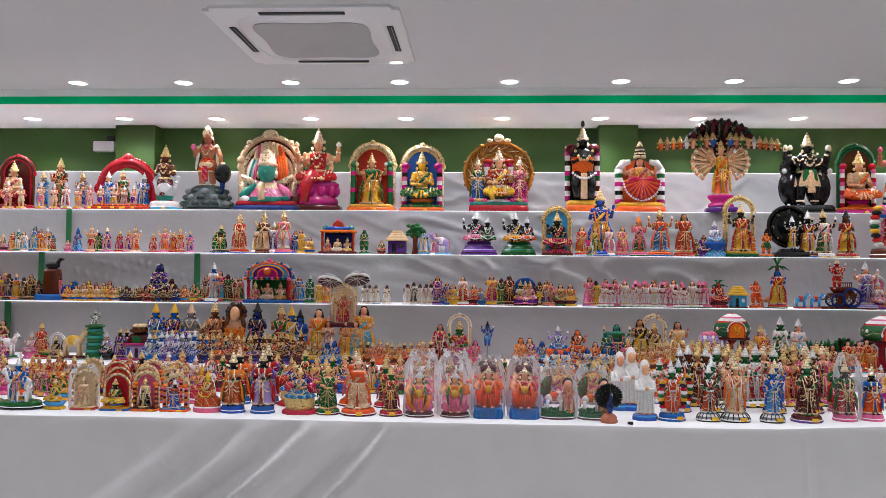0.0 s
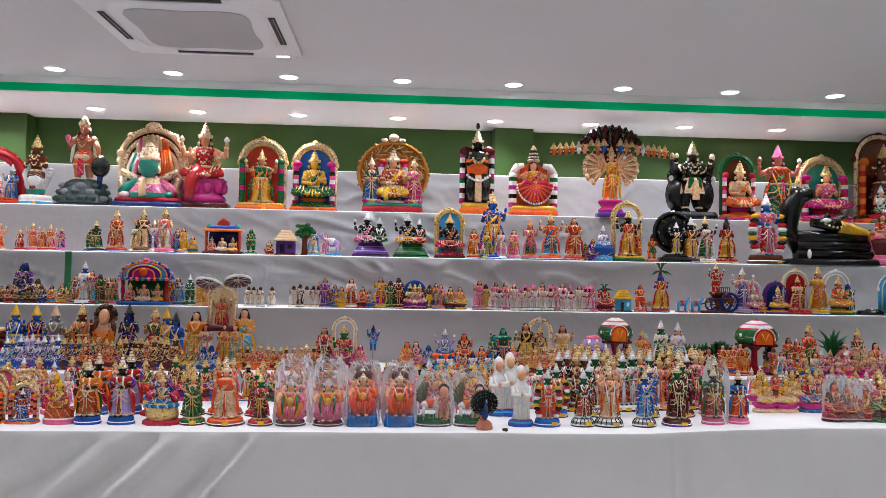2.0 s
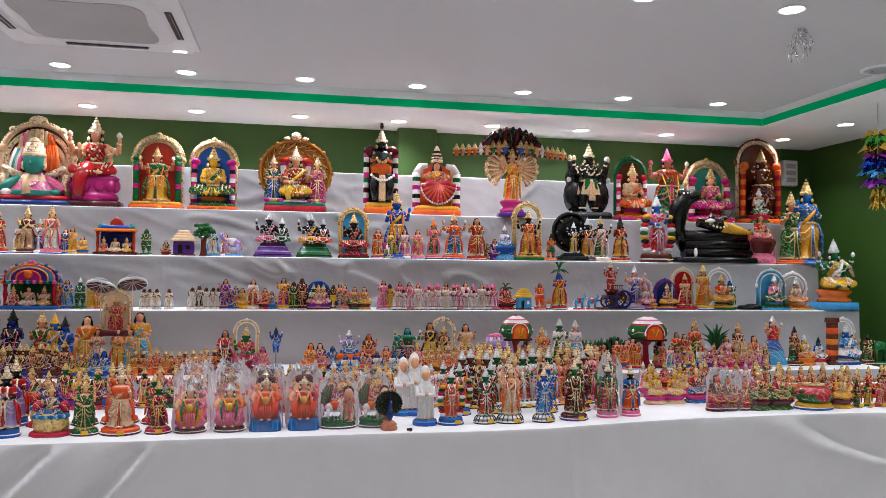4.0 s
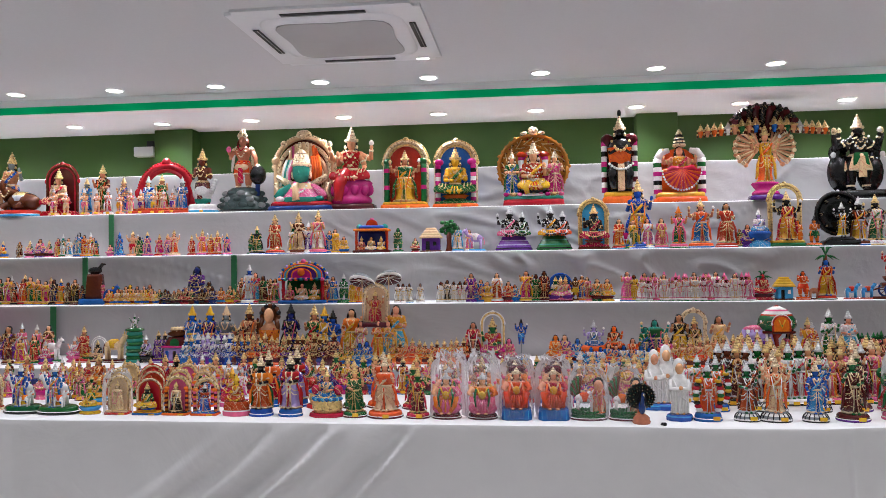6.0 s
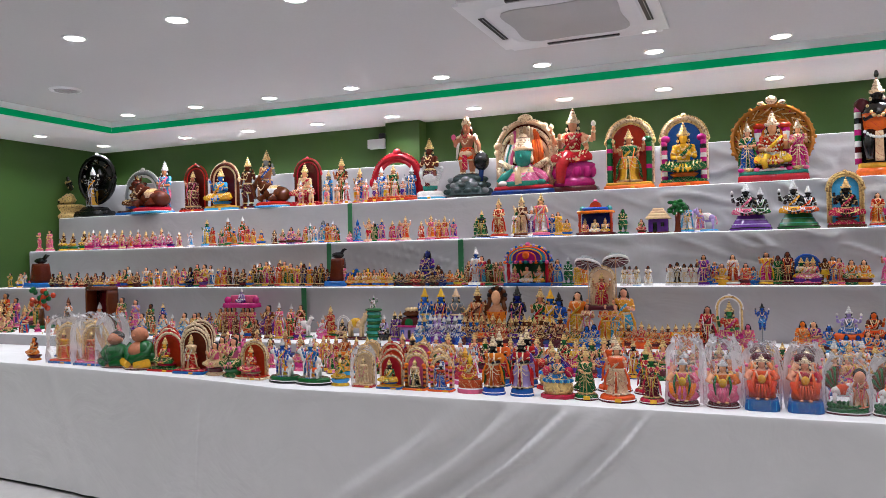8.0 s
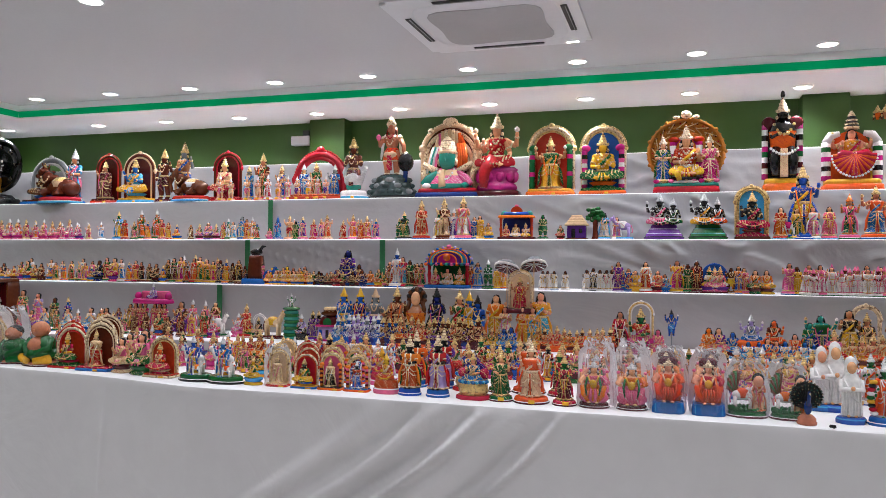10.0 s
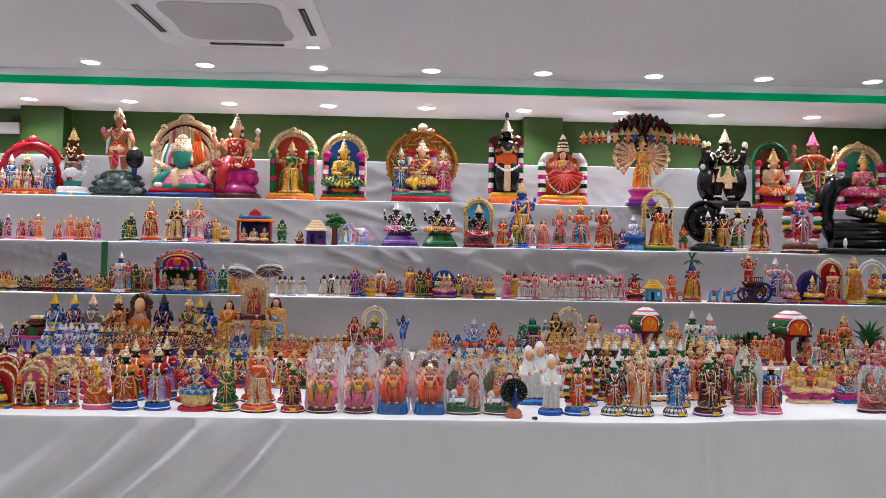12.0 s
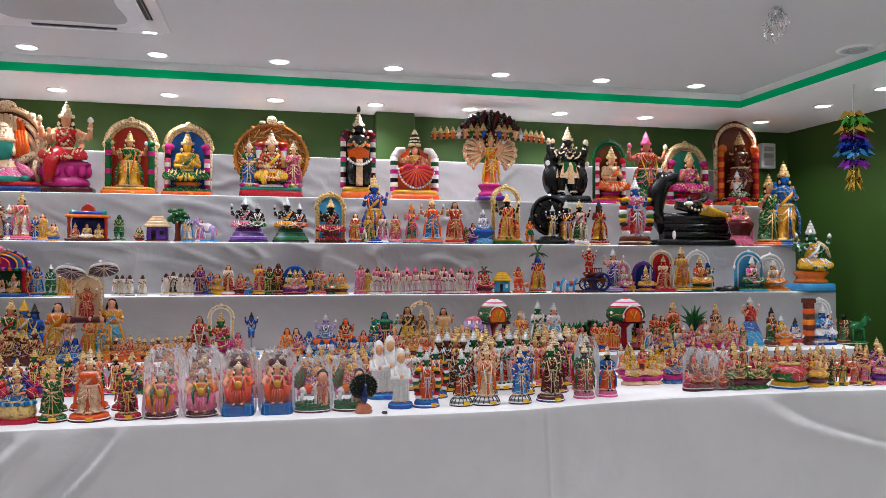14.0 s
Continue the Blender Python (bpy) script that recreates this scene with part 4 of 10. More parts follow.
def rock_figurine(x, y, tier, h, w):
    def build(f):
        rng = random.Random(4)
        f.lathe(O, [(w * 0.53, 0), (w * 0.54, h * 0.03), (w * 0.5, h * 0.06), (w * 0.43, h * 0.18), (w * 0.34, h * 0.26), (w * 0.25, h * 0.29)], ["bk", "sl", "sl", "sl", "sl"], 18, 0.6, 0.03, 6)
        for row, n in ((0.08, 13), (0.15, 11), (0.22, 9)):
            q = w * (0.56 - 0.8 * row)
            for k in range(n):
                a = 2 * math.pi * (k + rng.uniform(-0.2, 0.2)) / n
                f.ball((q * 0.97 * math.cos(a), q * 0.57 * math.sin(a), h * row), (w * 0.11, w * 0.05, h * 0.036), rng.choice(("sl", "sl", "gy")), 7, 4)
        fz, g = h * 0.26, h * 0.74
        bare_legs(f, (0, 0, fz), g, "wd", "OR", "pg", 1.15)
        f.ball((0, -w * 0.12, fz + 0.36 * g), (w * 0.16, w * 0.08, 0.06 * g), "cr", 10, 6)
        f.slab((0, -w * 0.17, fz + 0.1 * g), w * 0.12, w * 0.05, 0.28 * g, "RD", 0.8)
        f.lathe((0, 0, fz + 0.42 * g), [(0.1 * g, 0), (0.11 * g, 0.02 * g), (0.098 * g, 0.04 * g)], ["pg", "rd"], 12, 0.8)
        f.lathe((0, 0, fz + 0.44 * g), [(0.09 * g, 0), (0.086 * g, 0.05 * g), (0.12 * g, 0.14 * g), (0.135 * g, 0.2 * g), (0.1 * g, 0.235 * g), (0.045 * g, 0.26 * g)], "wd", 14, 0.72)
        for s in (-1, 1):
            f.ball((s * 0.05 * g, -0.078 * g, fz + 0.6 * g), (0.05 * g, 0.03 * g, 0.035 * g), "wd", 8, 5)
            f.tube([(s * 0.12 * g, 0.03 * g, fz + 0.68 * g), (s * 0.15 * g, 0, fz + 0.6 * g), (s * 0.16 * g, -0.03 * g, fz + 0.42 * g), (s * 0.19 * g, 0, fz + 0.3 * g)], [0.03 * g, 0.026 * g, 0.024 * g, 0.012 * g], "pg" if s > 0 else "wh", 7)
            f.ball((s * 0.14 * g, 0, fz + 0.645 * g), (0.05 * g, 0.05 * g, 0.035 * g), "pg", 8, 5)
        f.tube([(-0.14 * g, 0, fz + 0.63 * g), (-0.2 * g, -0.03 * g, fz + 0.52 * g), (-0.19 * g, -0.11 * g, fz + 0.6 * g)], [0.045 * g, 0.038 * g, 0.028 * g], "wd", 8)
        f.ball((-0.19 * g, -0.12 * g, fz + 0.64 * g), (0.042 * g, 0.02 * g, 0.05 * g), "pk", 8, 5)
        f.tube([(0.14 * g, 0, fz + 0.63 * g), (0.21 * g, -0.02 * g, fz + 0.5 * g), (0.24 * g, -0.08 * g, fz + 0.38 * g)], [0.045 * g, 0.038 * g, 0.028 * g], "wd", 8)
        f.ball((w * 0.36, -w * 0.1, h * 0.43), (w * 0.18, w * 0.15, h * 0.115), "bk", 14, 9)
        f.lathe((w * 0.36, -w * 0.1, h * 0.53), [(w * 0.07, 0), (w * 0.06, h * 0.01), (w * 0.03, h * 0.03)], "pg", 9)
        f.tube([(w * 0.36, -w * 0.1, h * 0.36), (w * 0.35, -w * 0.11, h * 0.19)], [w * 0.06, w * 0.045], "nv", 8)
        garland(f, (0, -0.09 * g, fz + 0.68 * g), g, 0.08, 0.16, "pg", 11, 0.012)
        garland(f, (0, -0.09 * g, fz + 0.69 * g), g, 0.05, 0.07, "rd", 9, 0.012)
        head(f, (0, 0, fz + 0.68 * g), g * 1.42, "wd", "", 1.0, "br", 11)
        for k in range(5):
            a = math.pi * (0.18 + 0.16 * k)
            f.tube([(0.05 * g * math.cos(a), -0.03 * g, fz + 0.81 * g), (0.075 * g * math.cos(a), -0.035 * g, fz + (0.84 + 0.05 * math.sin(a)) * g), (0.05 * g * math.cos(a), -0.035 * g, fz + (0.86 + 0.13 * math.sin(a)) * g)], [0.02 * g, 0.024 * g, 0.006 * g], "pg", 6)
    special("rock_figurine", x, y, tier, h, w, build, "tan clay strongman figurine with dark mace on slate rock")


def great_face_shrine(x, y, tier, h, w):
    def build(f):
        f.slab(O, w, w * 0.45, h * 0.06, "nv", 0.97)
        f.slab((0, 0, h * 0.06), w * 0.9, w * 0.4, h * 0.05, "rd", 0.95)
        f.panel((0, w * 0.14, h * 0.1), w * 0.8, h * 0.78, w * 0.05, "br")
        for q, k, t in ((0.88, "cr", 0.034), (0.78, "pg", 0.034), (0.67, "cr", 0.036), (0.57, "pg", 0.03)):
            f.arch((0, w * 0.1 - 0.02 * q, h * 0.1), w * q, h * (0.02 + 0.88 * q), w * t, k, "pg" if q > 0.8 else "", 20)
        f.ball((0, w * 0.06, h * 0.93), (w * 0.12, w * 0.06, h * 0.06), "pg", 10, 6)
        for s in (-1, 1):
            f.ball((s * w * 0.43, w * 0.05, h * 0.62), (w * 0.07, w * 0.05, h * 0.05), "cr", 9, 6)
            f.ball((s * w * 0.3, w * 0.05, h * 0.83), (w * 0.06, w * 0.05, h * 0.035), "pg", 8, 5)
        # hood ribs rising behind the crown, braids to one side
        for k in range(9):
            a = math.pi * (0.14 + 0.72 * k / 8)
            f.tube([(w * 0.13 * math.cos(a), 0.035, h * 0.5), (w * 0.22 * math.cos(a), 0.03, h * (0.62 + 0.1 * math.sin(a))), (w * 0.2 * math.cos(a), 0.01, h * (0.7 + 0.14 * math.sin(a)))], [0.018, 0.024, 0.012], ("OR", "or", "cr", "pg", "cr", "pg", "cr", "pk", "cr")[k], 8)
        for k in range(4):
            f.tube([(w * (0.13 + 0.035 * k), 0.0, h * 0.66), (w * (0.17 + 0.035 * k), -0.02, h * 0.5), (w * (0.15 + 0.045 * k), -0.03, h * 0.34)], [0.01, 0.014, 0.009], "or" if k % 2 else "OR", 6)
            f.tube([(-w * (0.14 + 0.035 * k), 0.0, h * 0.62), (-w * (0.19 + 0.03 * k), -0.02, h * 0.48), (-w * (0.2 + 0.045 * k), -0.03, h * 0.3)], [0.01, 0.013, 0.009], ("pk", "sv", "tl", "wh")[k], 6)
        # draped bust widening to the base
        f.lathe((0, -w * 0.03, h * 0.1), [(w * 0.36, 0), (w * 0.34, h * 0.06), (w * 0.25, h * 0.16), (w * 0.18, h * 0.23), (w * 0.08, h * 0.28)], ["tl", "PK", "cr", "pk"], 18, 0.55, 0.05, 9)
        f.tube([(-w * 0.05, -w * 0.12, h * 0.33), (-w * 0.06, -w * 0.18, h * 0.25), (-w * 0.04, -w * 0.21, h * 0.12)], [0.014, 0.026, 0.03], "cr", 8)
        f.ball((0, -w * 0.03, h * 0.49), (w * 0.155, w * 0.1, h * 0.14), "cr", 12, 7)
        f.lathe((0, -w * 0.09, h * 0.33), [(w * 0.03, 0), (w * 0.085, h * 0.02), (w * 0.12, h * 0.07), (w * 0.13, h * 0.13), (w * 0.125, h * 0.2), (w * 0.09, h * 0.24)], "tl", 18, 0.95)
        f.ball((0, -w * 0.22, h * 0.445), (w * 0.017, w * 0.026, h * 0.028), "tl", 6, 4)
        f.lathe((0, -w * 0.07, h * 0.52), [(w * 0.135, 0), (w * 0.155, h * 0.02), (w * 0.14, h * 0.045), (w * 0.125, h * 0.05), (w * 0.13, h * 0.1), (w * 0.11, h * 0.11), (w * 0.105, h * 0.155), (w * 0.08, h * 0.165), (w * 0.05, h * 0.2), (w * 0.01, h * 0.22)], ["pg", "cr", "br", "pg", "cr", "pg", "br", "pg", "pg"], 18)
        for s in (-1, 1):
            f.ball((s * w * 0.13, -w * 0.08, h * 0.43), (w * 0.03, w * 0.035, h * 0.05), "pg", 8, 5)
            f.tube([(s * w * 0.15, -0.02, h * 0.32), (s * w * 0.27, -0.03, h * 0.36), (s * w * 0.38, -0.03, h * 0.42)], [0.026, 0.026, 0.018], "pg", 8)
            f.tube([(s * w * 0.16, -w * 0.06, h * 0.3), (s * w * 0.29, -w * 0.12, h * 0.22), (s * w * 0.37, -w * 0.14, h * 0.15)], [0.026, 0.034, 0.026], "tl" if s < 0 else "PK", 8)
            f.tube([(s * w * 0.4, 0.0, h * 0.12), (s * w * 0.36, -0.02, h * 0.24), (s * w * 0.4, -0.02, h * 0.34)], [0.02, 0.016, 0.022], "pg", 8)
            f.ball((s * w * 0.3, -w * 0.17, h * 0.14), (w * 0.07, w * 0.05, h * 0.035), "tl" if s > 0 else "wh", 8, 5)
        garland(f, (0, -w * 0.19, h * 0.33), h, 0.11, 0.12, "wh", 11, 0.014)
    special("great_face_shrine", x, y, tier, h, w, build, "pale gold arched clay shrine with large green-faced bust")


def lotus_figurine(x, y, tier, h, w):
    p = ("sk", "rd", "RD", "mg", "pg")
    def build(f):
        f.slab(O, w, w * 0.5, h * 0.07, "mr", 0.97)
        plinth(f, (0, 0, h * 0.07), w * 0.84, w * 0.56, h * 0.28, "mg", "mg", True)
        for k in range(10):
            a = 2 * math.pi * k / 10
            f.ball((w * 0.38 * math.cos(a), w * 0.24 * math.sin(a), h * 0.24), (w * 0.09, w * 0.06, h * 0.075), "mg", 8, 5)
        sitting(f, (0, 0, h * 0.33), h * 0.76, p, 4, 1.0)
        f.tube([(-w * 0.05, -w * 0.15, h * 0.45), (-w * 0.2, -w * 0.3, h * 0.3), (-w * 0.22, -w * 0.3, h * 0.1)], [0.05, 0.045, 0.03], "rd", 8)
    special("lotus_figurine", x, y, tier, h, w, build, "clay seated lady figurine in red on magenta lotus")


def wheel_shrine(x, y, tier, h, w):
    r, cz = w * 0.46, h * 0.5
    def base(f):
        f.slab(O, w * 0.8, w * 0.34, h * 0.08, "rd", 0.98)
        f.slab((0, 0, h * 0.08), w * 0.78, w * 0.32, h * 0.04, "tl", 0.98)
        for k in range(9):
            f.ball((w * (-0.36 + 0.09 * k), -w * 0.15, h * 0.14), (w * 0.04, w * 0.03, h * 0.025), ("mg", "gd", "pk")[k % 3], 7, 4)
    def wheel(f):
        turn = [(math.cos(2 * math.pi * i / 36), math.sin(2 * math.pi * i / 36)) for i in range(37)]
        f.rings([[(q * r * a, yy, cz + q * r * 0.92 * b) for a, b in turn[:-1]] for q, yy in ((0.96, w * 0.12), (0.96, w * 0.09), (0.4, w * 0.085))], "ocher")
        for q, t in ((1.0, 0.022), (0.83, 0.01), (0.62, 0.014)):
            f.tube([(q * r * a, w * 0.075, cz + q * r * 0.92 * b) for a, b in turn], t * w, "ocher", 6)
        for i in range(36):
            a, b = turn[i]
            f.ball((1.04 * r * a, w * 0.07, cz + 0.96 * r * b), w * (0.014 if i % 4 else 0.026), "ocher", 6, 4)
            c, d = turn[(i + 2) % 36]
            f.tube([(0.66 * r * a, w * 0.07, cz + 0.61 * r * b), (0.76 * r * c, w * 0.064, cz + 0.7 * r * d), (0.93 * r * a, w * 0.07, cz + 0.86 * r * b)], [w * 0.008, w * 0.012, w * 0.007], "gd" if i % 2 else "ocher", 5)
            f.ball((0.9 * r * c, w * 0.072, cz + 0.83 * r * d), w * 0.012, ("rd", "br", "gd", "br")[i % 4], 5, 3)
    def finial(f):
        f.ball((0, w * 0.05, h * 0.95), (w * 0.07, w * 0.04, h * 0.05), "pg", 9, 5)
        for s in (-1, 1):
            f.ball((s * w * 0.12, w * 0.05, h * 0.92), (w * 0.045, w * 0.03, h * 0.022), "pg", 8, 5)
    def throne(f):
        f.panel((0, w * 0.05, h * 0.12), w * 0.34, h * 0.58, w * 0.03, "mg")
        f.panel((0, w * 0.035, h * 0.12), w * 0.24, h * 0.54, w * 0.03, "or")
        plinth(f, (0, -w * 0.06, h * 0.12), w * 0.44, w * 0.3, h * 0.07, "bk", "wh", True)
    def pillar(s):
        def build(f):
            f.lathe((s * w * 0.16, -w * 0.02, 0), [(w * (0.036 + 0.006 * (i % 2)), h * (0.12 + 0.05 * i)) for i in range(11)], ["mg", "wh", "pk", "wh", "mg", "gd", "mg", "wh", "wh", "mg"], 8)
            f.ball((s * w * 0.15, -w * 0.03, h * 0.64), (w * 0.07, w * 0.05, h * 0.035), "rd", 8, 5)
        return build
    def attendant(s):
        return lambda f: upright(f, (s * w * 0.28, -w * 0.07, h * 0.14), h * 0.56, ("sk", "BL" if s < 0 else "MG", "GN" if s < 0 else "PK", "gd", "pg"), 2, 1.15)
    def ruler(f):
        sitting(f, (0, -w * 0.06, h * 0.18), h * 0.72, ("sk", "YE", "RD", "gd", "pg"), 2, 0.8)
        f.tube([(-w * 0.06, -w * 0.18, h * 0.28), (-w * 0.1, -w * 0.24, h * 0.22), (-w * 0.08, -w * 0.24, h * 0.14)], [w * 0.05, w * 0.045, w * 0.03], "YE", 8)
        garland(f, (0, -w * 0.17, h * 0.46), h, 0.08, 0.16, "wh", 11, 0.012)
    assembled("wheel_shrine", x, y, tier, "gold filigree wheel shrine with three robed clay figures",
              [("base", base, "red and teal base with flowers"), ("filigree_wheel", wheel, "ochre gold openwork ring"), ("finial", finial, "pale gold finial"), ("throne", throne, "magenta throne back"),
               ("pillar", pillar(-1), "banded pillar"), ("pillar", pillar(1), "banded pillar"), ("attendant", attendant(-1), "small figure in blue"), ("attendant", attendant(1), "small figure in magenta"), ("seated_figure", ruler, "seated figure in yellow")])


def dark_throne_figurine(x, y, tier, h, w):
    def build(f):
        f.slab(O, w, w * 0.6, h * 0.08, "or", 0.97)
        f.slab((0, 0, h * 0.08), w * 0.9, w * 0.5, h * 0.05, "ye", 0.97)
        for s in (-1, 1):
            f.lathe((s * w * 0.43, 0.02, 0), [(w * 0.08, h * (0.13 + 0.055 * i)) for i in range(11)], ["mg", "wh", "mr", "wh", "gn", "mg", "wh", "bk", "wh", "mg"], 8)
            f.ball((s * w * 0.33, 0.02, h * 0.69), (w * 0.2, w * 0.12, h * 0.07), "mr", 9, 6)
            f.tube([(s * w * 0.16, -w * 0.1, h * 0.42), (s * w * 0.24, -w * 0.25, h * 0.32), (s * w * 0.2, -w * 0.26, h * 0.16)], [w * 0.14, w * 0.12, w * 0.09], "bk", 8)
        f.panel((0, w * 0.16, h * 0.12), w * 0.74, h * 0.62, w * 0.06, "bk")
        f.lathe((0, 0, h * 0.36), [(w * 0.28, 0), (w * 0.3, h * 0.1), (w * 0.34, h * 0.24), (w * 0.3, h * 0.3), (w * 0.12, h * 0.35)], ["OR", "OR", "bk", "bk"], 12, 0.6)
        garland(f, (0, -w * 0.24, h * 0.66), h, 0.09, 0.1, "gd")
        garland(f, (0, -w * 0.3, h * 0.42), h, 0.12, 0.06, "wh", 11)
        f.slab((0, -w * 0.28, h * 0.14), w * 0.2, w * 0.06, h * 0.28, "CR", 0.9)
        head(f, (0, 0, h * 0.7), h * 0.92, "bk", "pg", 1.3)
        arms_of(f, (0, 0, h * 0.62), h * 0.8, "bk", "bk", "gd", 1)
        f.ball((0, 0, h * 0.97), (w * 0.06, w * 0.04, h * 0.04), "bk", 7, 4)
    special("dark_throne_figurine", x, y, tier, h, w, build, "black clay seated guardian figurine between banded red pillars")


def fan_skirt_figurine(x, y, tier, h, w):
    def build(f):
        f.slab(O, w, w * 0.5, h * 0.08, "or", 0.97)
        f.slab((0, 0, h * 0.08), w * 0.92, w * 0.42, h * 0.06, "ye", 0.97)
        f.panel((0, w * 0.14, h * 0.12), w * 0.84, h * 0.55, w * 0.06, "ye")
        for s in (-1, 1):
            f.lathe((s * w * 0.43, 0.0, 0), [(w * 0.085, h * (0.13 + 0.06 * i)) for i in range(9)], ["mg", "wh", "bk", "wh", "mg", "wh", "gn", "wh"], 8)
            f.tube([(s * w * 0.43, 0, h * 0.6), (s * w * 0.34, 0, h * 0.7), (s * w * 0.2, 0, h * 0.72)], [w * 0.085, w * 0.08, w * 0.05], "wh", 8)
        n = 22
        for i in range(n):
            a = math.pi * (1.02 + 0.96 * i / (n - 1))
            f.tube([(0, -w * 0.24, h * 0.44), (w * 0.36 * math.cos(a), -w * 0.24, h * 0.44 + h * 0.26 * math.sin(a))], [w * 0.02, w * 0.036], "rd" if i % 2 else "or", 5)
            f.ball((w * 0.375 * math.cos(a), -w * 0.24, h * 0.44 + h * 0.275 * math.sin(a)), w * 0.024, "wh", 6, 4)
        for q in (-1, 1):
            f.tube([(0, -w * 0.2, h * 0.44), (q * w * 0.2, -w * 0.24, h * 0.46), (q * w * 0.34, -w * 0.22, h * 0.4)], [w * 0.05, w * 0.06, w * 0.03], "rd", 7)
        f.panel((0, w * 0.12, h * 0.14), w * 0.66, h * 0.62, w * 0.06, "or")
        sitting(f, (0, w * 0.02, h * 0.3), h * 0.66, ("sk", "RD", "YE", "or", ""), 4, 0.85)
        f.slab((0, -w * 0.24, h * 0.17), w * 0.1, w * 0.05, h * 0.3, "RD", 0.7)
        f.lathe((0, 0, h * 0.77), [(w * 0.13, 0), (w * 0.13, h * 0.03), (w * 0.11, h * 0.05), (w * 0.12, h * 0.07), (w * 0.09, h * 0.1), (w * 0.1, h * 0.12), (w * 0.06, h * 0.16), (w * 0.07, h * 0.17), (w * 0.02, h * 0.23)],
                ["pg", "bk", "pg", "bk", "pg", "bk", "pg", "pg"], 12)
    special("fan_skirt_figurine", x, y, tier, h, w, build, "clay seated lady figurine with pleated red fan skirt")


def many_headed_figurine(x, y, tier, h, w):
    def build(f):
        q = w * 0.25
        f.slab(O, q * 0.95, q * 0.8, h * 0.05, "pu", 0.97)
        plinth(f, (0, 0, h * 0.05), q * 0.85, q * 0.7, h * 0.13, "mg", "mg", True)
        upright(f, (0, 0, h * 0.17), h * 0.6, ("sk", "OR", "YE", "mg", "gd"), 4, 1.0)
        for s in (-1, 1):
            for i in range(15):
                a = math.pi * (-0.32 + 0.75 * i / 14)
                tip = (s * (0.04 * w + 0.19 * w * math.cos(a)), 0.02 - 0.02 * (i % 2), h * 0.53 + h * 0.2 * math.sin(a))
                f.tube([(s * 0.04 * w, 0.01, h * 0.53), tip], [0.006, 0.009], "cr" if i % 2 else "sk", 5)
                f.ball(tip, 0.017, "pg" if i % 2 else "sk", 6, 4)
            for j in range(9):
                hx = s * (0.05 + 0.052 * (j + 0.4)) * w
                skin = ("bl", "wd", "gn", "sk", "wh", "or", "or", "wd", "or")[j]
                head(f, (hx, 0.008 * j - 0.02, h * (0.685 - 0.003 * j)), h * (0.66 if j < 4 else 0.56), skin, "gd" if skin != "wh" else "sv", 1.0, "br", 7)
        for i in range(11):
            a = math.pi * (0.1 + 0.8 * i / 10)
            bx, bz = 0.24 * w * math.cos(a), h * (0.74 + 0.2 * math.sin(a))
            f.tube([(bx * 0.35, 0.05, h * 0.62), (bx * 0.9, 0.05, h * 0.74 + (bz - h * 0.74) * 0.6), (bx, 0.02, bz), (bx * 1.02, -0.03, bz - 0.01)], [0.02, 0.032, 0.034, 0.02], "BK" if i % 2 else "mr", 7)
            f.ball((bx, -0.02, bz + 0.012), (0.014, 0.02, 0.016), "bk", 6, 4)
    special("many_headed_figurine", x, y, tier, h, w, build, "tall many-headed clay figurine with fanned arms and serpent hood")


def dark_guardian_figurine(x, y, tier, h, w):
    def build(f):
        f.slab(O, w * 0.95, w * 0.5, h * 0.1, "bk", 0.92)
        for s in (-1, 1):
            f.ball((s * w * 0.25, 0.03, h * 0.32), (w * 0.24, w * 0.15, h * 0.23), "bk", 12, 8)
            f.ball((s * w * 0.3, 0.03, h * 0.55), (w * 0.16, w * 0.1, h * 0.12), "bk", 10, 6)
            f.ball((s * w * 0.42, -0.02, h * 0.52), (w * 0.05, w * 0.04, h * 0.035), "sv", 8, 5)
            f.tube([(s * w * 0.2, 0, h * 0.66), (s * w * 0.36, 0, h * 0.6), (s * w * 0.4, -0.02, h * 0.76)], [0.035, 0.03, 0.022], "bk", 7)
            f.ball((s * w * 0.4, -0.02, h * 0.79), (w * 0.05, w * 0.04, h * 0.05), "pg", 8, 5)
        upright(f, (0, -0.02, h * 0.1), h * 0.9, ("bk", "CR", "bk", "bk", "pg"), 4, 1.2)
        f.slab((0, -w * 0.17, h * 0.38), w * 0.28, w * 0.06, h * 0.15, "gn", 0.8)
        garland(f, (0, -w * 0.14, h * 0.72), h, 0.1, 0.14, "wh", 9)
    special("dark_guardian_figurine", x, y, tier, h, w, build, "black clay guardian figurine with cream skirt and green sash")


def guardian_figurine(x, y, tier, h, w):
    def build(f):
        f.slab(O, w * 0.95, w * 0.7, h * 0.1, "cy", 0.97)
        plinth(f, (0, 0, h * 0.1), w * 0.8, w * 0.6, h * 0.16, "or", "or", True)
        sitting(f, (0, 0, h * 0.26), h * 0.74, ("gn", "YE", "YE", "or", "sv"), 4, 1.05)
        f.ball((w * 0.2, 0.03, h * 0.6), (w * 0.2, w * 0.06, h * 0.05), "sv", 8, 5)
        f.tube([(w * 0.2, 0, h * 0.62), (w * 0.42, 0, h * 0.55), (w * 0.55, 0, h * 0.42)], [0.02, 0.018, 0.008], "pg", 6)
    special("seated_guardian_figurine", x, y, tier, h, w, build, "green and gold clay seated figurine on orange and blue base")


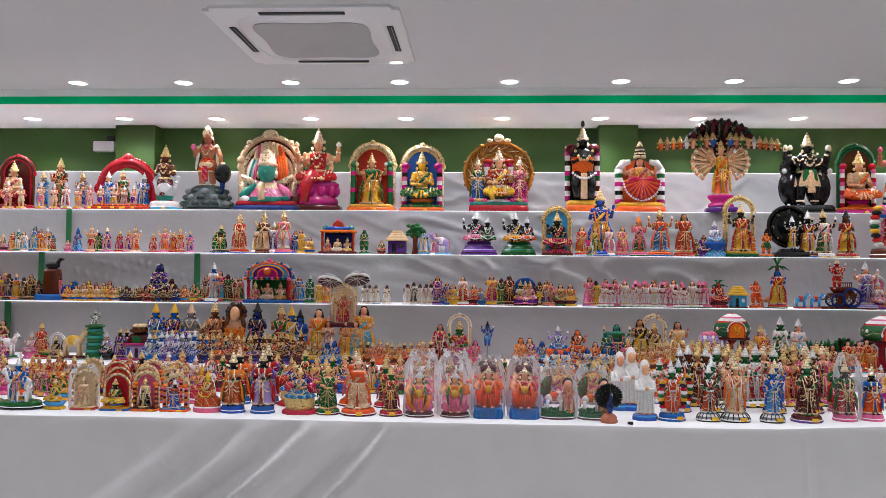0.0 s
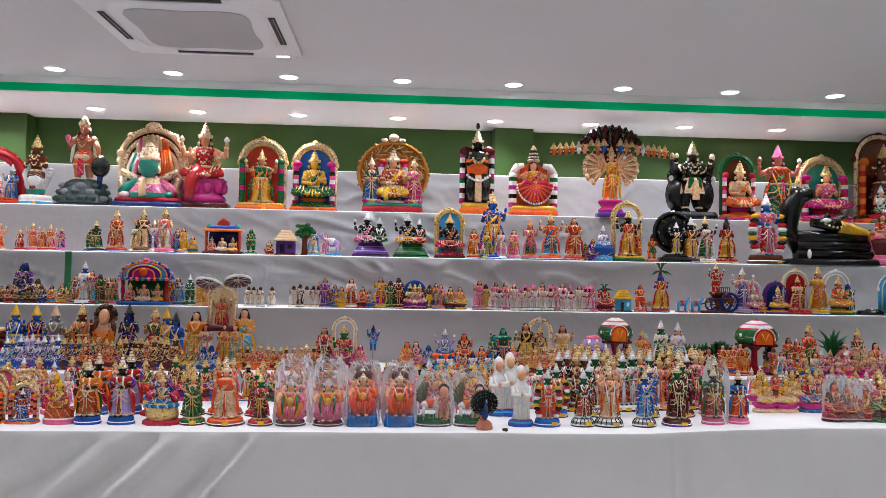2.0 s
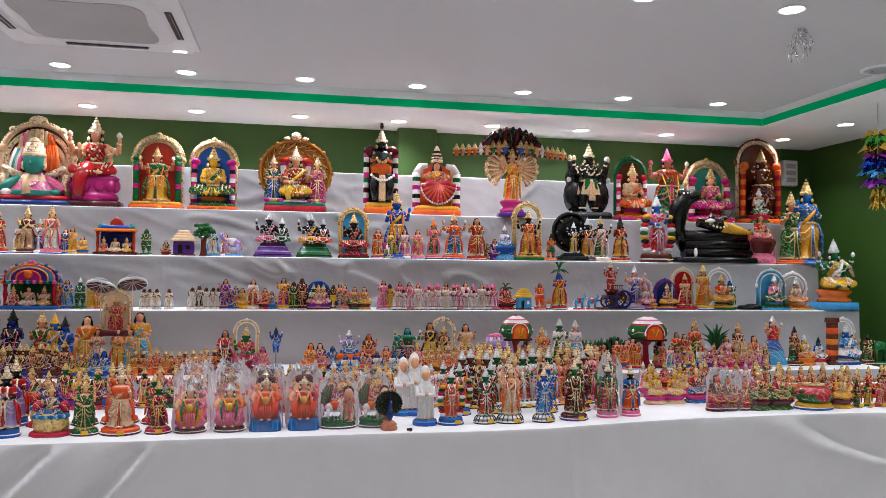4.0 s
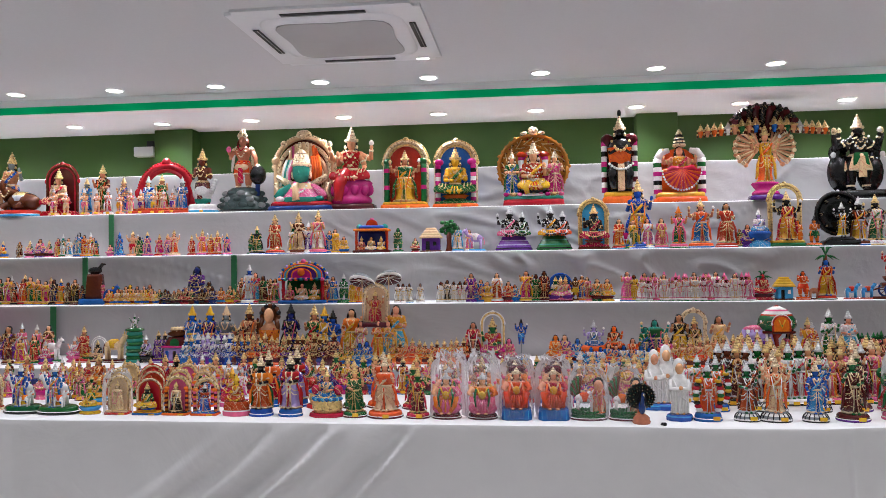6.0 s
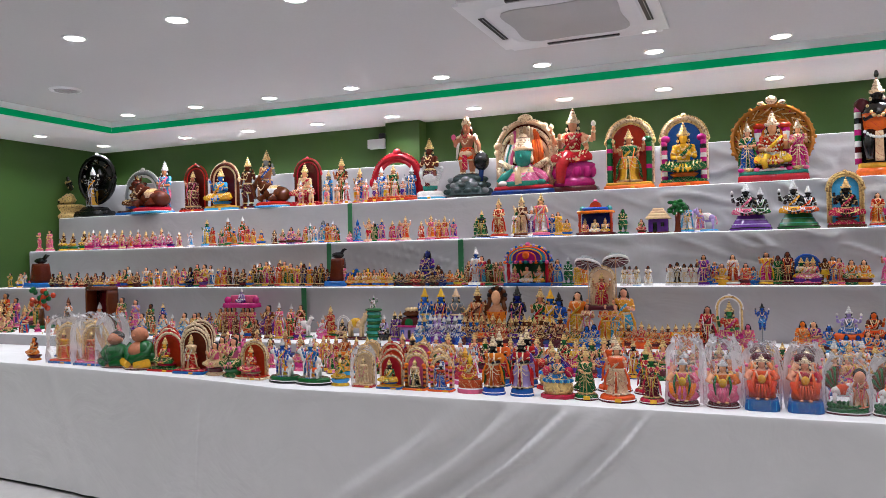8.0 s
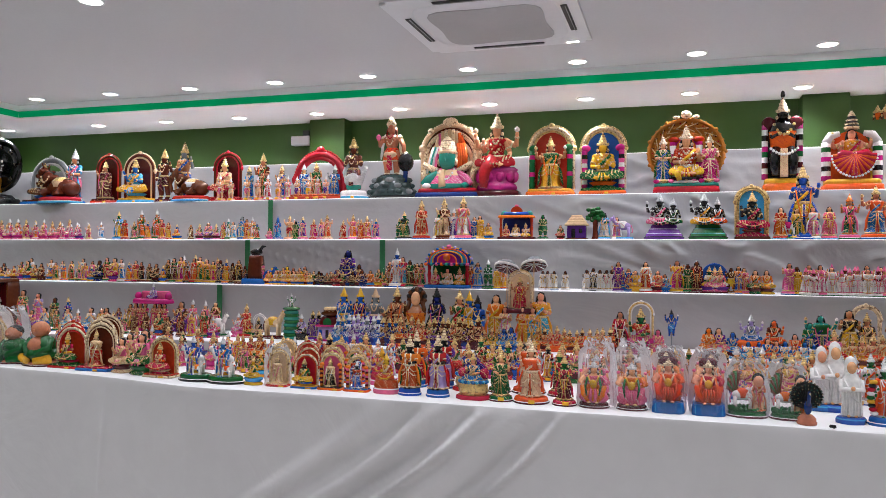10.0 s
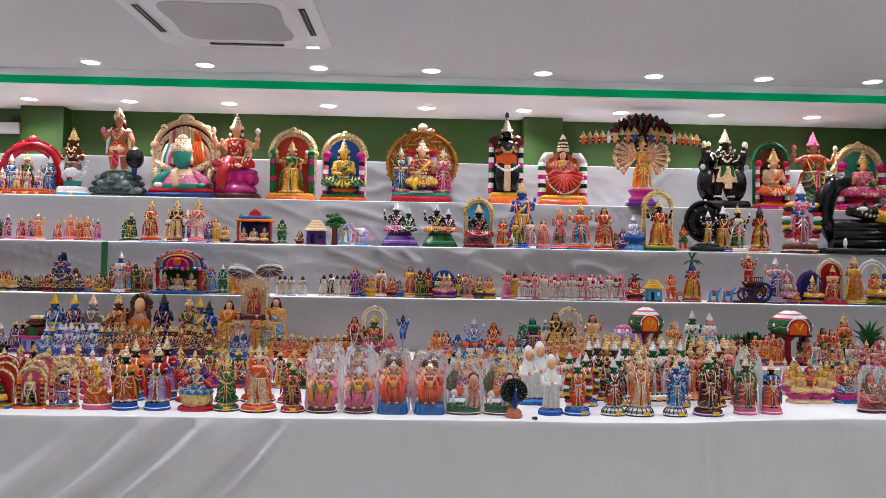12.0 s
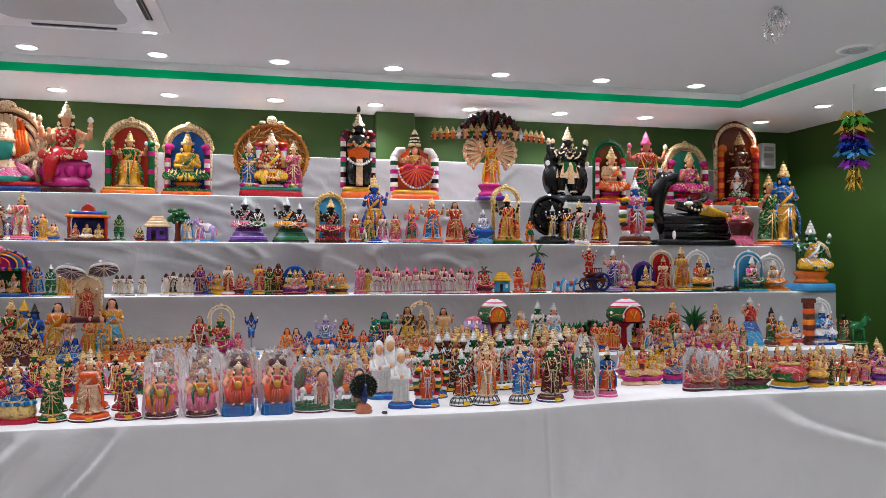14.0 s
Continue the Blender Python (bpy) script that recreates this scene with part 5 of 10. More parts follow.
def pavilion_figurine(x, y, tier, h, w, great=False):
    def build(f):
        f.slab(O, w, w * 0.5, h * 0.08, "mr" if not great else "bl", 0.98)
        roof = h * (0.54 if great else 0.62)
        for s in (-1, 1):
            f.lathe((s * w * 0.41, -w * 0.08, 0), [(w * 0.035, h * 0.08), (w * 0.03, h * 0.2), (w * 0.045, h * 0.3), (w * 0.03, h * 0.4), (w * 0.045, roof)], "rd", 8)
        f.slab((0, w * 0.16, h * 0.08), w * 0.8, w * 0.05, roof - h * 0.08, "gn" if great else "nv")
        f.slab((0, 0, roof), w * (1.0 if great else 0.94), w * 0.45, h * (0.035 if great else 0.07), "nv" if great else "or", 0.98)
        rise = h - roof - h * 0.07
        if great:
            for q, k, y in ((0.98, "pu", 0.02), (0.84, "cy", -0.05), (0.66, "pu", -0.1), (0.42, "mg", -0.14)):
                f.panel((0, w * y, roof + h * 0.03), w * q, rise * (0.25 + 0.72 * q), w * 0.07, k, 16)
                f.arch((0, w * (y - 0.04), roof + h * 0.03), w * q * 0.96, rise * (0.25 + 0.7 * q), w * 0.014, "ye" if k == "pu" else "or", "", 16)
            for i in range(13):
                a = math.pi * i / 12
                f.ball((w * 0.5 * math.cos(a), -w * 0.02, roof + h * 0.05 + rise * 0.9 * math.sin(a)), (w * 0.035, w * 0.04, rise * 0.09), ("bl", "lv")[i % 2], 7, 5)
            for i in range(9):
                f.ball((w * (-0.44 + 0.11 * i), -w * 0.2, roof + h * 0.01), (w * 0.05, w * 0.03, h * 0.04), ("or", "tl", "pk")[i % 3], 7, 5)
            f.ball((0, -w * 0.19, roof + rise * 0.42), (w * 0.08, w * 0.04, rise * 0.22), "or", 8, 5)
        else:
            f.slab((0, 0, roof + h * 0.07), w * 0.7, w * 0.3, rise * 0.3, "bl", 0.9)
            f.panel((0, 0, roof + h * 0.07), w * 0.3, rise * 0.85, w * 0.14, "rd")
            for s in (-1, 1):
                f.ball((s * w * 0.34, 0, roof + h * 0.12), (w * 0.09, w * 0.07, rise * 0.3), "tl", 8, 5)
        f.ball((0, -w * 0.02, h - rise * 0.12), (w * 0.06, w * 0.05, rise * 0.14), "pk", 8, 5)
        for s, p in ((-1, ("sk", "RD", "PK", "rd", "gd")), (0, ("sk", "WH", "CR", "rd", "")), (1, ("sk", "YE", "WH", "rd", "gd"))):
            sitting(f, (s * w * 0.26, -w * 0.12, h * 0.08), h * (0.46 if s else 0.52), p)
    special("pavilion_figurine", x, y, tier, h, w, build, "painted clay pavilion with three small seated figures", (great,))


def toy_hut(x, y, tier, h, w, thatched=False):
    hut = new("toy_hut")
    hut.matrix_world = pose(x, y, LEVEL[tier])
    wall, roof = ("cy", "ye") if thatched else ("pu", "cr")
    pieces = [("base", O, w * 0.9, w * 0.6, h * 0.06, "br", 0.98), ("wall", (0, 0, h * 0.06), w * 0.78, w * 0.5, h * 0.5, wall, 0.98),
              ("door", (-w * 0.12, -w * 0.25, h * 0.06), w * 0.16, w * 0.02, h * 0.36, "bk", 1.0), ("window", (w * 0.18, -w * 0.25, h * 0.25), w * 0.14, w * 0.02, h * 0.16, "wh" if thatched else "bk", 1.0)]
    pieces += [("roof_tier", (0, 0, h * (0.55 + 0.1 * i)), w * (1.0 - 0.17 * i), w * (0.7 - 0.12 * i), h * 0.12, roof, 0.86) for i in range(4)]
    for name, o, sx, sy, sz, k, taper in pieces:
        f = Form()
        f.slab(o, sx, sy, sz, k, taper)
        piece = new(name, f.done(name))
        piece.parent = hut
    tagged(hut, f"small {WORDS[wall]} clay hut with {WORDS[roof]} tiered roof", "toy model", f"figurines on the {ON[tier]}")


def toy_tree(x, y, tier, h, w):
    def build(f):
        rng = random.Random(8)
        f.lathe(O, [(w * 0.2, 0), (w * 0.13, h * 0.08), (w * 0.1, h * 0.3), (w * 0.12, h * 0.6)], "br", 8, 1, 0.1, 3)
        for k in range(26):
            a, r = rng.uniform(0, 6.28), rng.uniform(0.05, 0.38) * w
            f.ball((r * math.cos(a), r * 0.6 * math.sin(a), h * rng.uniform(0.55, 0.94)), (w * 0.13, w * 0.1, h * 0.06), "gn", 6, 4)
    special("toy_tree", x, y, tier, h, w, build, "small clay tree with dark green crown")


def toy_palm(x, y, tier, h, w, tall=False, spiky=False):
    def build(f):
        if not spiky:
            f.lathe(O, [(w * 0.14, 0), (w * 0.08, h * 0.1), (w * 0.07, h * 0.5), (w * 0.06, h * 0.85)], "br" if tall else "rd", 8)
        top = h * (0.35 if spiky else 0.85)
        if spiky:
            f.lathe(O, [(w * 0.3, 0), (w * 0.32, h * 0.15), (w * 0.2, h * 0.36)], "mr", 10)
        for k in range(18 if spiky else 9):
            a = 2 * math.pi * k / (18 if spiky else 9) + 0.3 * (k % 3)
            e, up = w * 0.5 * (0.6 + 0.4 * (k % 3) / 2), h * ((0.3 + 0.35 * (k % 4) / 3) if spiky else (0.14 if k % 2 else -0.1))
            c, s = math.cos(a), math.sin(a)
            f.tube([(0, 0, top), (e * 0.5 * c, e * 0.35 * s, top + up * 0.7 + h * 0.04), (e * c, e * 0.7 * s, top + up)], [w * 0.02, w * 0.045, w * 0.006], "gn", 5)
    special("toy_palm", x, y, tier, h, w, build, "small toy palm plant with green leaves", (tall, spiky))


def dark_couple_figurine(x, y, tier, h, w, cushion):
    def build(f):
        f.lathe(O, [(w * 0.48, 0), (w * 0.49, h * 0.04), (w * 0.46, h * 0.06), (w * 0.44, h * 0.11), (w * 0.41, h * 0.125), (w * 0.36, h * 0.2), (w * 0.33, h * 0.215), (w * 0.31, h * 0.28), (w * 0.2, h * 0.31)], [cushion, "bk", cushion, "lv" if cushion == "pu" else "tl", cushion, "lv" if cushion == "pu" else "tl", cushion, cushion], 20, 0.6)
        sitting(f, (-w * 0.1, 0, h * 0.28), h * 0.74, ("bk", "PK" if cushion == "pu" else "YE", "BK", "bk", "sv"), 4, 1.1)
        sitting(f, (w * 0.22, -0.02, h * 0.29), h * 0.6, ("bk", "GN" if cushion == "pu" else "OR", "BK", "bk", "sv"), 2, 0.9)
    special("couple_figurine", x, y, tier, h, w, build, f"black clay couple figurine seated on {WORDS[cushion]} cushion base", (cushion,))


def serpent_couch_figurine(x, y, tier, h, w):
    def build(f):
        f.slab(O, w, w * 0.3, h * 0.08, "bk", 0.97)
        for i in range(3):
            f.tube([(-w * 0.36, 0, h * (0.14 + 0.11 * i)), (0, -0.01, h * (0.14 + 0.11 * i)), (w * 0.46 - 0.03 * w * i, 0, h * (0.14 + 0.11 * i))], [w * 0.07, w * 0.075, w * 0.06], "bk", 9)
        f.tube([(-w * 0.3, 0.02, h * 0.2), (-w * 0.42, 0.02, h * 0.45), (-w * 0.42, 0.0, h * 0.72), (-w * 0.34, -0.04, h * 0.9), (-w * 0.24, -0.1, h * 0.9)], [w * 0.08, w * 0.09, w * 0.11, w * 0.1, w * 0.05], "bk", 10)
        for k in range(5):
            f.ball((-w * (0.42 - 0.045 * k), -0.04, h * (0.93 + 0.015 * (k % 2))), (w * 0.035, w * 0.04, h * 0.06), "bk", 7, 5)
            f.ball((-w * (0.42 - 0.045 * k), -0.085, h * 0.93), w * 0.012, "wh", 5, 3)
        f.tube([(-w * 0.2, -0.02, h * 0.55), (0, -0.03, h * 0.52), (w * 0.1, -0.03, h * 0.5)], [w * 0.05, w * 0.07, w * 0.06], "bk", 9)
        f.tube([(w * 0.08, -0.03, h * 0.5), (w * 0.22, -0.03, h * 0.47), (w * 0.42, -0.02, h * 0.42)], [w * 0.065, w * 0.06, w * 0.03], "YE", 9)
        f.ball((-w * 0.1, -0.09, h * 0.57), (w * 0.05, w * 0.02, h * 0.03), "wh", 8, 5)
        head(f, (-w * 0.04, -0.03, h * 0.56), h * 0.62, "bk", "bk", 0.8)
        garland(f, (0, -0.1, h * 0.56), h, 0.2, 0.08, "pg", 9)
        f.tube([(-w * 0.1, -0.06, h * 0.5), (w * 0.08, -0.1, h * 0.62), (w * 0.14, -0.08, h * 0.7)], [0.02, 0.018, 0.012], "BK", 6)
        f.ball((-w * 0.28, -w * 0.13, h * 0.14), (w * 0.022, w * 0.02, h * 0.06), "wh", 7, 5)
    special("serpent_couch_figurine", x, y, tier, h, w, build, "glossy black reclining figure on coiled serpent couch")


def tower_figurine(x, y, tier, h, w):
    def build(f):
        f.slab(O, w * 1.6, w, h * 0.14, "bl", 0.97)
        f.slab((0, 0, h * 0.14), w * 0.9, w * 0.7, h * 0.58, "br", 0.82)
        f.ball((0, 0, h * 0.8), (w * 0.42, w * 0.2, h * 0.09), "bk", 9, 5)
        f.tube([(w * 0.2, 0, h * 0.82), (w * 0.42, 0, h * 0.95), (w * 0.62, 0, h * 0.95)], [w * 0.12, w * 0.1, w * 0.03], "bk", 6)
    special("tower_figurine", x, y, tier, h, w, build, "brown clay tower with dark bird on top")


def chariot_figurine(x, y, tier, h, w):
    def wheel(cx, s, r):
        def build(f):
            pts = [(cx + r * math.cos(a), s * w * 0.17, h * 0.05 + r + r * math.sin(a)) for a in (2 * math.pi * i / 16 for i in range(17))]
            f.tube(pts, r * 0.16, "nv", 6)
            for i in range(4):
                f.tube([pts[i * 2], pts[i * 2 + 8]], r * 0.06, "br", 4)
            f.ball((cx, s * w * 0.17, h * 0.05 + r), r * 0.25, "br", 7, 4)
        return build
    def car(f):
        f.slab((0, 0, 0), w * 0.9, w * 0.3, h * 0.05, "br", 0.98)
        f.slab((w * 0.12, 0, h * 0.05), w * 0.16, w * 0.2, h * 0.2, "br", 0.98)
        f.slab((w * 0.12, 0, h * 0.24), w * 0.66, w * 0.3, h * 0.06, "br", 0.98)
        f.lathe((w * 0.12, 0, h * 0.28), [(w * 0.2, 0), (w * 0.3, h * 0.1), (w * 0.32, h * 0.13), (w * 0.2, h * 0.15)], "br", 12, 0.5)
        f.tube([(-w * 0.1, 0, h * 0.24), (-w * 0.45, 0, h * 0.16)], w * 0.02, "br", 5)
    def rail(f):
        for i in range(7):
            f.tube([(w * (0.1 + 0.05 * i), w * 0.12, h * 0.3), (w * (0.1 + 0.055 * i), w * 0.12, h * 0.5)], w * 0.012, "br", 5)
        f.tube([(w * 0.1, w * 0.12, h * 0.5), (w * 0.44, w * 0.12, h * 0.5)], w * 0.016, "br", 5)
    def rider(f):
        upright(f, (-w * 0.04, -0.02, h * 0.36), h * 0.64, ("rd", "RD", "rd", "br", "pg"), 4, 1.0)
    assembled("chariot_figurine", x, y, tier, "clay chariot with blue wheels and red standing rider",
              [("car", car, "brown chariot body"), ("rail", rail, "brown back rail"), ("rider", rider, "red standing rider")] + [("wheel", wheel(cx, s, r), "blue spoked wheel") for s in (-1, 1) for cx, r in ((w * 0.3, h * 0.17), (-w * 0.05, h * 0.12))])


def folded_bag(x, y, tier, h, w):
    f = Form()
    f.slab(O, w, w * 0.5, 0.03, "bk", 0.8, 0.3)
    f.ball((w * 0.1, 0, 0.03), (w * 0.3, w * 0.16, 0.012), "bk", 10, 4)
    ob = new("black_pouch", f.done("black_pouch"))
    ob.matrix_world = pose(x, y, LEVEL[tier])
    tagged(ob, "flat black pouch lying on white cloth", "pouch")


def leafy_figurine(x, y, tier, h, w):
    def build(f):
        rng = random.Random(3)
        f.slab(O, w * 0.8, w * 0.5, h * 0.08, "gn")
        f.lathe((0, 0, h * 0.08), [(w * 0.12, 0), (w * 0.08, h * 0.4)], "br", 7)
        for k in range(22):
            f.ball((rng.uniform(-0.45, 0.45) * w, rng.uniform(-0.2, 0.2) * w, h * rng.uniform(0.45, 0.95)), (w * 0.1, w * 0.08, h * 0.07), rng.choice(("rd", "gn", "rd")), 6, 4)
    special("blossom_tree_figurine", x, y, tier, h, w, build, "small clay tree with red blossoms")


def box_shrine(x, y, tier, h, w):
    def build(f):
        f.slab(O, w, w * 0.5, h * 0.06, "br")
        f.slab((0, w * 0.2, h * 0.06), w * 0.95, w * 0.05, h * 0.86, "mr")
        for s in (-1, 1):
            f.slab((s * w * 0.44, 0, h * 0.06), w * 0.07, w * 0.42, h * 0.86, "br")
        f.slab((0, 0, h * 0.92), w, w * 0.48, h * 0.08, "br", 0.96)
        sitting(f, (0, -0.02, h * 0.1), h * 0.62, ("sk", "WH", "PK", "br", "sv"))
    special("box_shrine", x, y, tier, h, w, build, "brown wooden box shrine holding a small seated figure")


def palanquin_figurine(x, y, tier, h, w):
    def build(f):
        f.slab(O, w * 0.9, w * 0.5, h * 0.06, "mg")
        for s in (-1, 1):
            for k in range(3):
                upright(f, (s * w * (0.14 + 0.14 * k), -w * 0.12, h * 0.06), h * 0.5, ("wd", "RD", "MG", "mg", ""), 1)
        f.slab((0, 0, h * 0.55), w, w * 0.4, h * 0.1, "mg", 0.95)
        f.slab((0, w * 0.1, h * 0.65), w * 0.8, w * 0.08, h * 0.15, "pk")
        for s in (-1, 1):
            f.ball((s * w * 0.44, 0, h * 0.7), (w * 0.08, w * 0.1, h * 0.08), "mg", 8, 5)
        sitting(f, (0, 0, h * 0.65), h * 0.36, ("lv", "PU", "lv", "mg", "sv"), 2, 1.2)
    special("palanquin_figurine", x, y, tier, h, w, build, "magenta clay palanquin with bearers and seated figure")


def spiral_tower(x, y, tier, h, w):
    def build(f):
        n = 9
        for i in range(n):
            f.lathe((0.004 * (i % 2), 0, h * 0.62 * i / n), [(w * (0.5 - 0.012 * i), 0), (w * (0.56 - 0.012 * i), h * 0.025), (w * (0.52 - 0.012 * i), h * 0.06), (w * 0.42, h * 0.068)], "gn" if i % 2 else "tl", 12)
        f.ball((0, 0, h * 0.66), (w * 0.6, w * 0.5, h * 0.05), "gn", 10, 5)
        upright(f, (0, 0, h * 0.62), h * 0.38, ("gn", "GN", "WH", "gn", "sv"), 4, 1.3)
    special("spiral_tower_figurine", x, y, tier, h, w, build, "green ridged clay tower with small figure on top")


def toy_temple(x, y, tier, h, w):
    def build(f):
        f.slab(O, w * 1.1, w * 0.7, h * 0.06, "mg")
        f.slab((0, 0, h * 0.06), w * 0.9, w * 0.6, h * 0.36, "lv", 0.95)
        for s in (-1, 0, 1):
            f.slab((s * w * 0.28, -w * 0.3, h * 0.08), w * 0.12, w * 0.03, h * 0.26, "bl" if s else "bk")
        f.slab((0, 0, h * 0.42), w * 1.05, w * 0.7, h * 0.06, "mg")
        f.slab((0, 0, h * 0.48), w * 0.8, w * 0.55, h * 0.24, "mr", 0.75)
        f.panel((0, -w * 0.28, h * 0.48), w * 0.34, h * 0.2, w * 0.04, "gn")
        f.lathe((0, 0, h * 0.72), [(w * 0.2, 0), (w * 0.34, h * 0.05), (w * 0.38, h * 0.1), (w * 0.25, h * 0.16), (w * 0.3, h * 0.19)], "br", 12)
        for k in range(9):
            a = 2 * math.pi * k / 9
            f.ball((w * 0.18 * math.cos(a), w * 0.18 * math.sin(a), h * 0.92), w * 0.1, "cr", 6, 4)
    special("toy_temple", x, y, tier, h, w, build, "pink and purple clay temple with pot on its roof")


def bust_figurine(x, y, tier, h, w):
    def build(f):
        f.lathe(O, [(w * 0.5, 0), (w * 0.5, h * 0.06), (w * 0.45, h * 0.1), (w * 0.42, h * 0.4), (w * 0.5, h * 0.56), (w * 0.2, h * 0.66), (w * 0.16, h * 0.7)], ["mr", "mr", "OR", "OR", "wd", "wd"], 14, 0.7)
        f.ball((0, -0.01, h * 0.8), (w * 0.22, w * 0.22, h * 0.13), "sk", 12, 8)
        f.ball((0, 0.03, h * 0.84), (w * 0.42, w * 0.2, h * 0.15), "br", 12, 7)
        for k in range(9):
            a = math.pi * (-0.1 + 1.2 * k / 8)
            f.ball((w * 0.38 * math.cos(a), 0.015, h * 0.82 + h * 0.14 * math.sin(a)), (w * 0.13, w * 0.14, h * 0.05), "bk" if k % 2 else "br", 7, 4)
        for q in (-1, 1):
            f.tube([(q * w * 0.3, 0, h * 0.76), (q * w * 0.4, -w * 0.05, h * 0.62), (q * w * 0.42, -w * 0.08, h * 0.5)], [w * 0.1, w * 0.11, w * 0.05], "br", 6)
        f.ball((0, -w * 0.235, h * 0.79), (w * 0.05, w * 0.05, h * 0.03), "sk", 6, 4)
        garland(f, (0, -w * 0.33, h * 0.58), h, 0.12, 0.14, "rd", 9)
    special("bust_figurine", x, y, tier, h, w, build, "orange clay bust with long dark hair")


def umbrella_shrine(x, y, tier, h, w):
    def build(f):
        f.slab(O, w * 1.5, w * 0.6, h * 0.07, "bk", 0.98)
        for s, p in ((-1, ("wd", "WH", "CR", "bk", "")), (0.3, ("sk", "YE", "OR", "bk", "")), (1, ("sk", "CY", "YE", "bk", ""))):
            upright(f, (s * w * 0.34, -w * 0.14, h * 0.07), h * 0.38, p, 1, 1.15)
        f.slab((0, 0, h * 0.38), w * 0.7, w * 0.4, h * 0.05, "mr", 0.97)
        f.arch((0, w * 0.05, h * 0.42), w * 0.56, h * 0.4, w * 0.035, "pg", "gd", 14)
        f.panel((0, w * 0.08, h * 0.42), w * 0.52, h * 0.38, w * 0.04, "cr")
        upright(f, (0, -w * 0.02, h * 0.42), h * 0.36, ("wd", "RD", "RD", "mr", "gd"), 4, 1.2)
        for s in (-1, 1):
            cx = s * w * 0.34
            up = h * (0.0 if s > 0 else -0.03)
            f.tube([(cx, w * 0.02, h * 0.4), (cx, w * 0.02, h * 0.94)], w * 0.014, "cr", 5)
            rows = []
            for q, d in ((0.02, 0.1), (0.2, 0.085), (0.32, 0.04), (0.34, 0.015), (0.32, 0.012), (0.2, 0.05), (0.02, 0.06)):
                rows.append([(cx + q * w * math.cos(a), w * 0.02 + q * w * 0.75 * math.sin(a), h * 0.86 + up + h * d - q * w * 0.42 * math.sin(a) + s * q * w * 0.12 * math.cos(a)) for a in (2 * math.pi * i / 18 for i in range(18))])
            f.rings(rows, ["gy", "gy", "wh", "wh", "mr", "br"])
            for i in range(9):
                a = 2 * math.pi * i / 9
                f.tube([(cx, w * 0.02, h * 0.9 + up), (cx + 0.31 * w * math.cos(a), w * 0.02 + 0.23 * w * math.sin(a), h * 0.872 + up - 0.13 * w * math.sin(a) + s * 0.037 * w * math.cos(a))], w * 0.007, "wh", 4)
    special("umbrella_shrine", x, y, tier, h, w, build, "clay procession shrine under two white-rimmed umbrellas")


def dancer_figurine(x, y, tier, h, w):
    def build(f):
        plinth(f, O, w * 1.2, w, h * 0.12, "lv", "cy")
        f.tube([(0, 0, h * 0.1), (0, 0, h * 0.5)], w * 0.04, "gy", 6)
        upright(f, (0, 0, h * 0.42), h * 0.58, ("bl", "CY", "bl", "lv", "bk"), 4, 0.9)
    special("dancer_figurine", x, y, tier, h, w, build, "small blue clay dancer figurine raised on a stand")


def coiled_serpent(x, y, tier, h, w):
    def build(f):
        for i in range(4):
            pts = [((0.42 - 0.05 * i) * w * math.cos(a), (0.24 - 0.03 * i) * w * math.sin(a), h * (0.12 + 0.19 * i)) for a in (2 * math.pi * k / 18 for k in range(19))]
            f.tube(pts, h * 0.11, "lv" if i % 2 else "pu", 7)
        for k in range(7):
            f.tube([(w * (-0.4 + 0.13 * k), -w * 0.22, h * 0.1), (w * (-0.36 + 0.13 * k), -w * 0.2, h * 0.5), (w * (-0.3 + 0.11 * k), -w * 0.12, h * 0.85)], h * 0.05, "wh" if k % 2 else "lv", 6)
        f.ball((0, 0, h * 0.85), (w * 0.3, w * 0.16, h * 0.12), "PK", 10, 5)
    special("coiled_serpent_figurine", x, y, tier, h, w, build, "lavender and white striped coiled clay serpent")


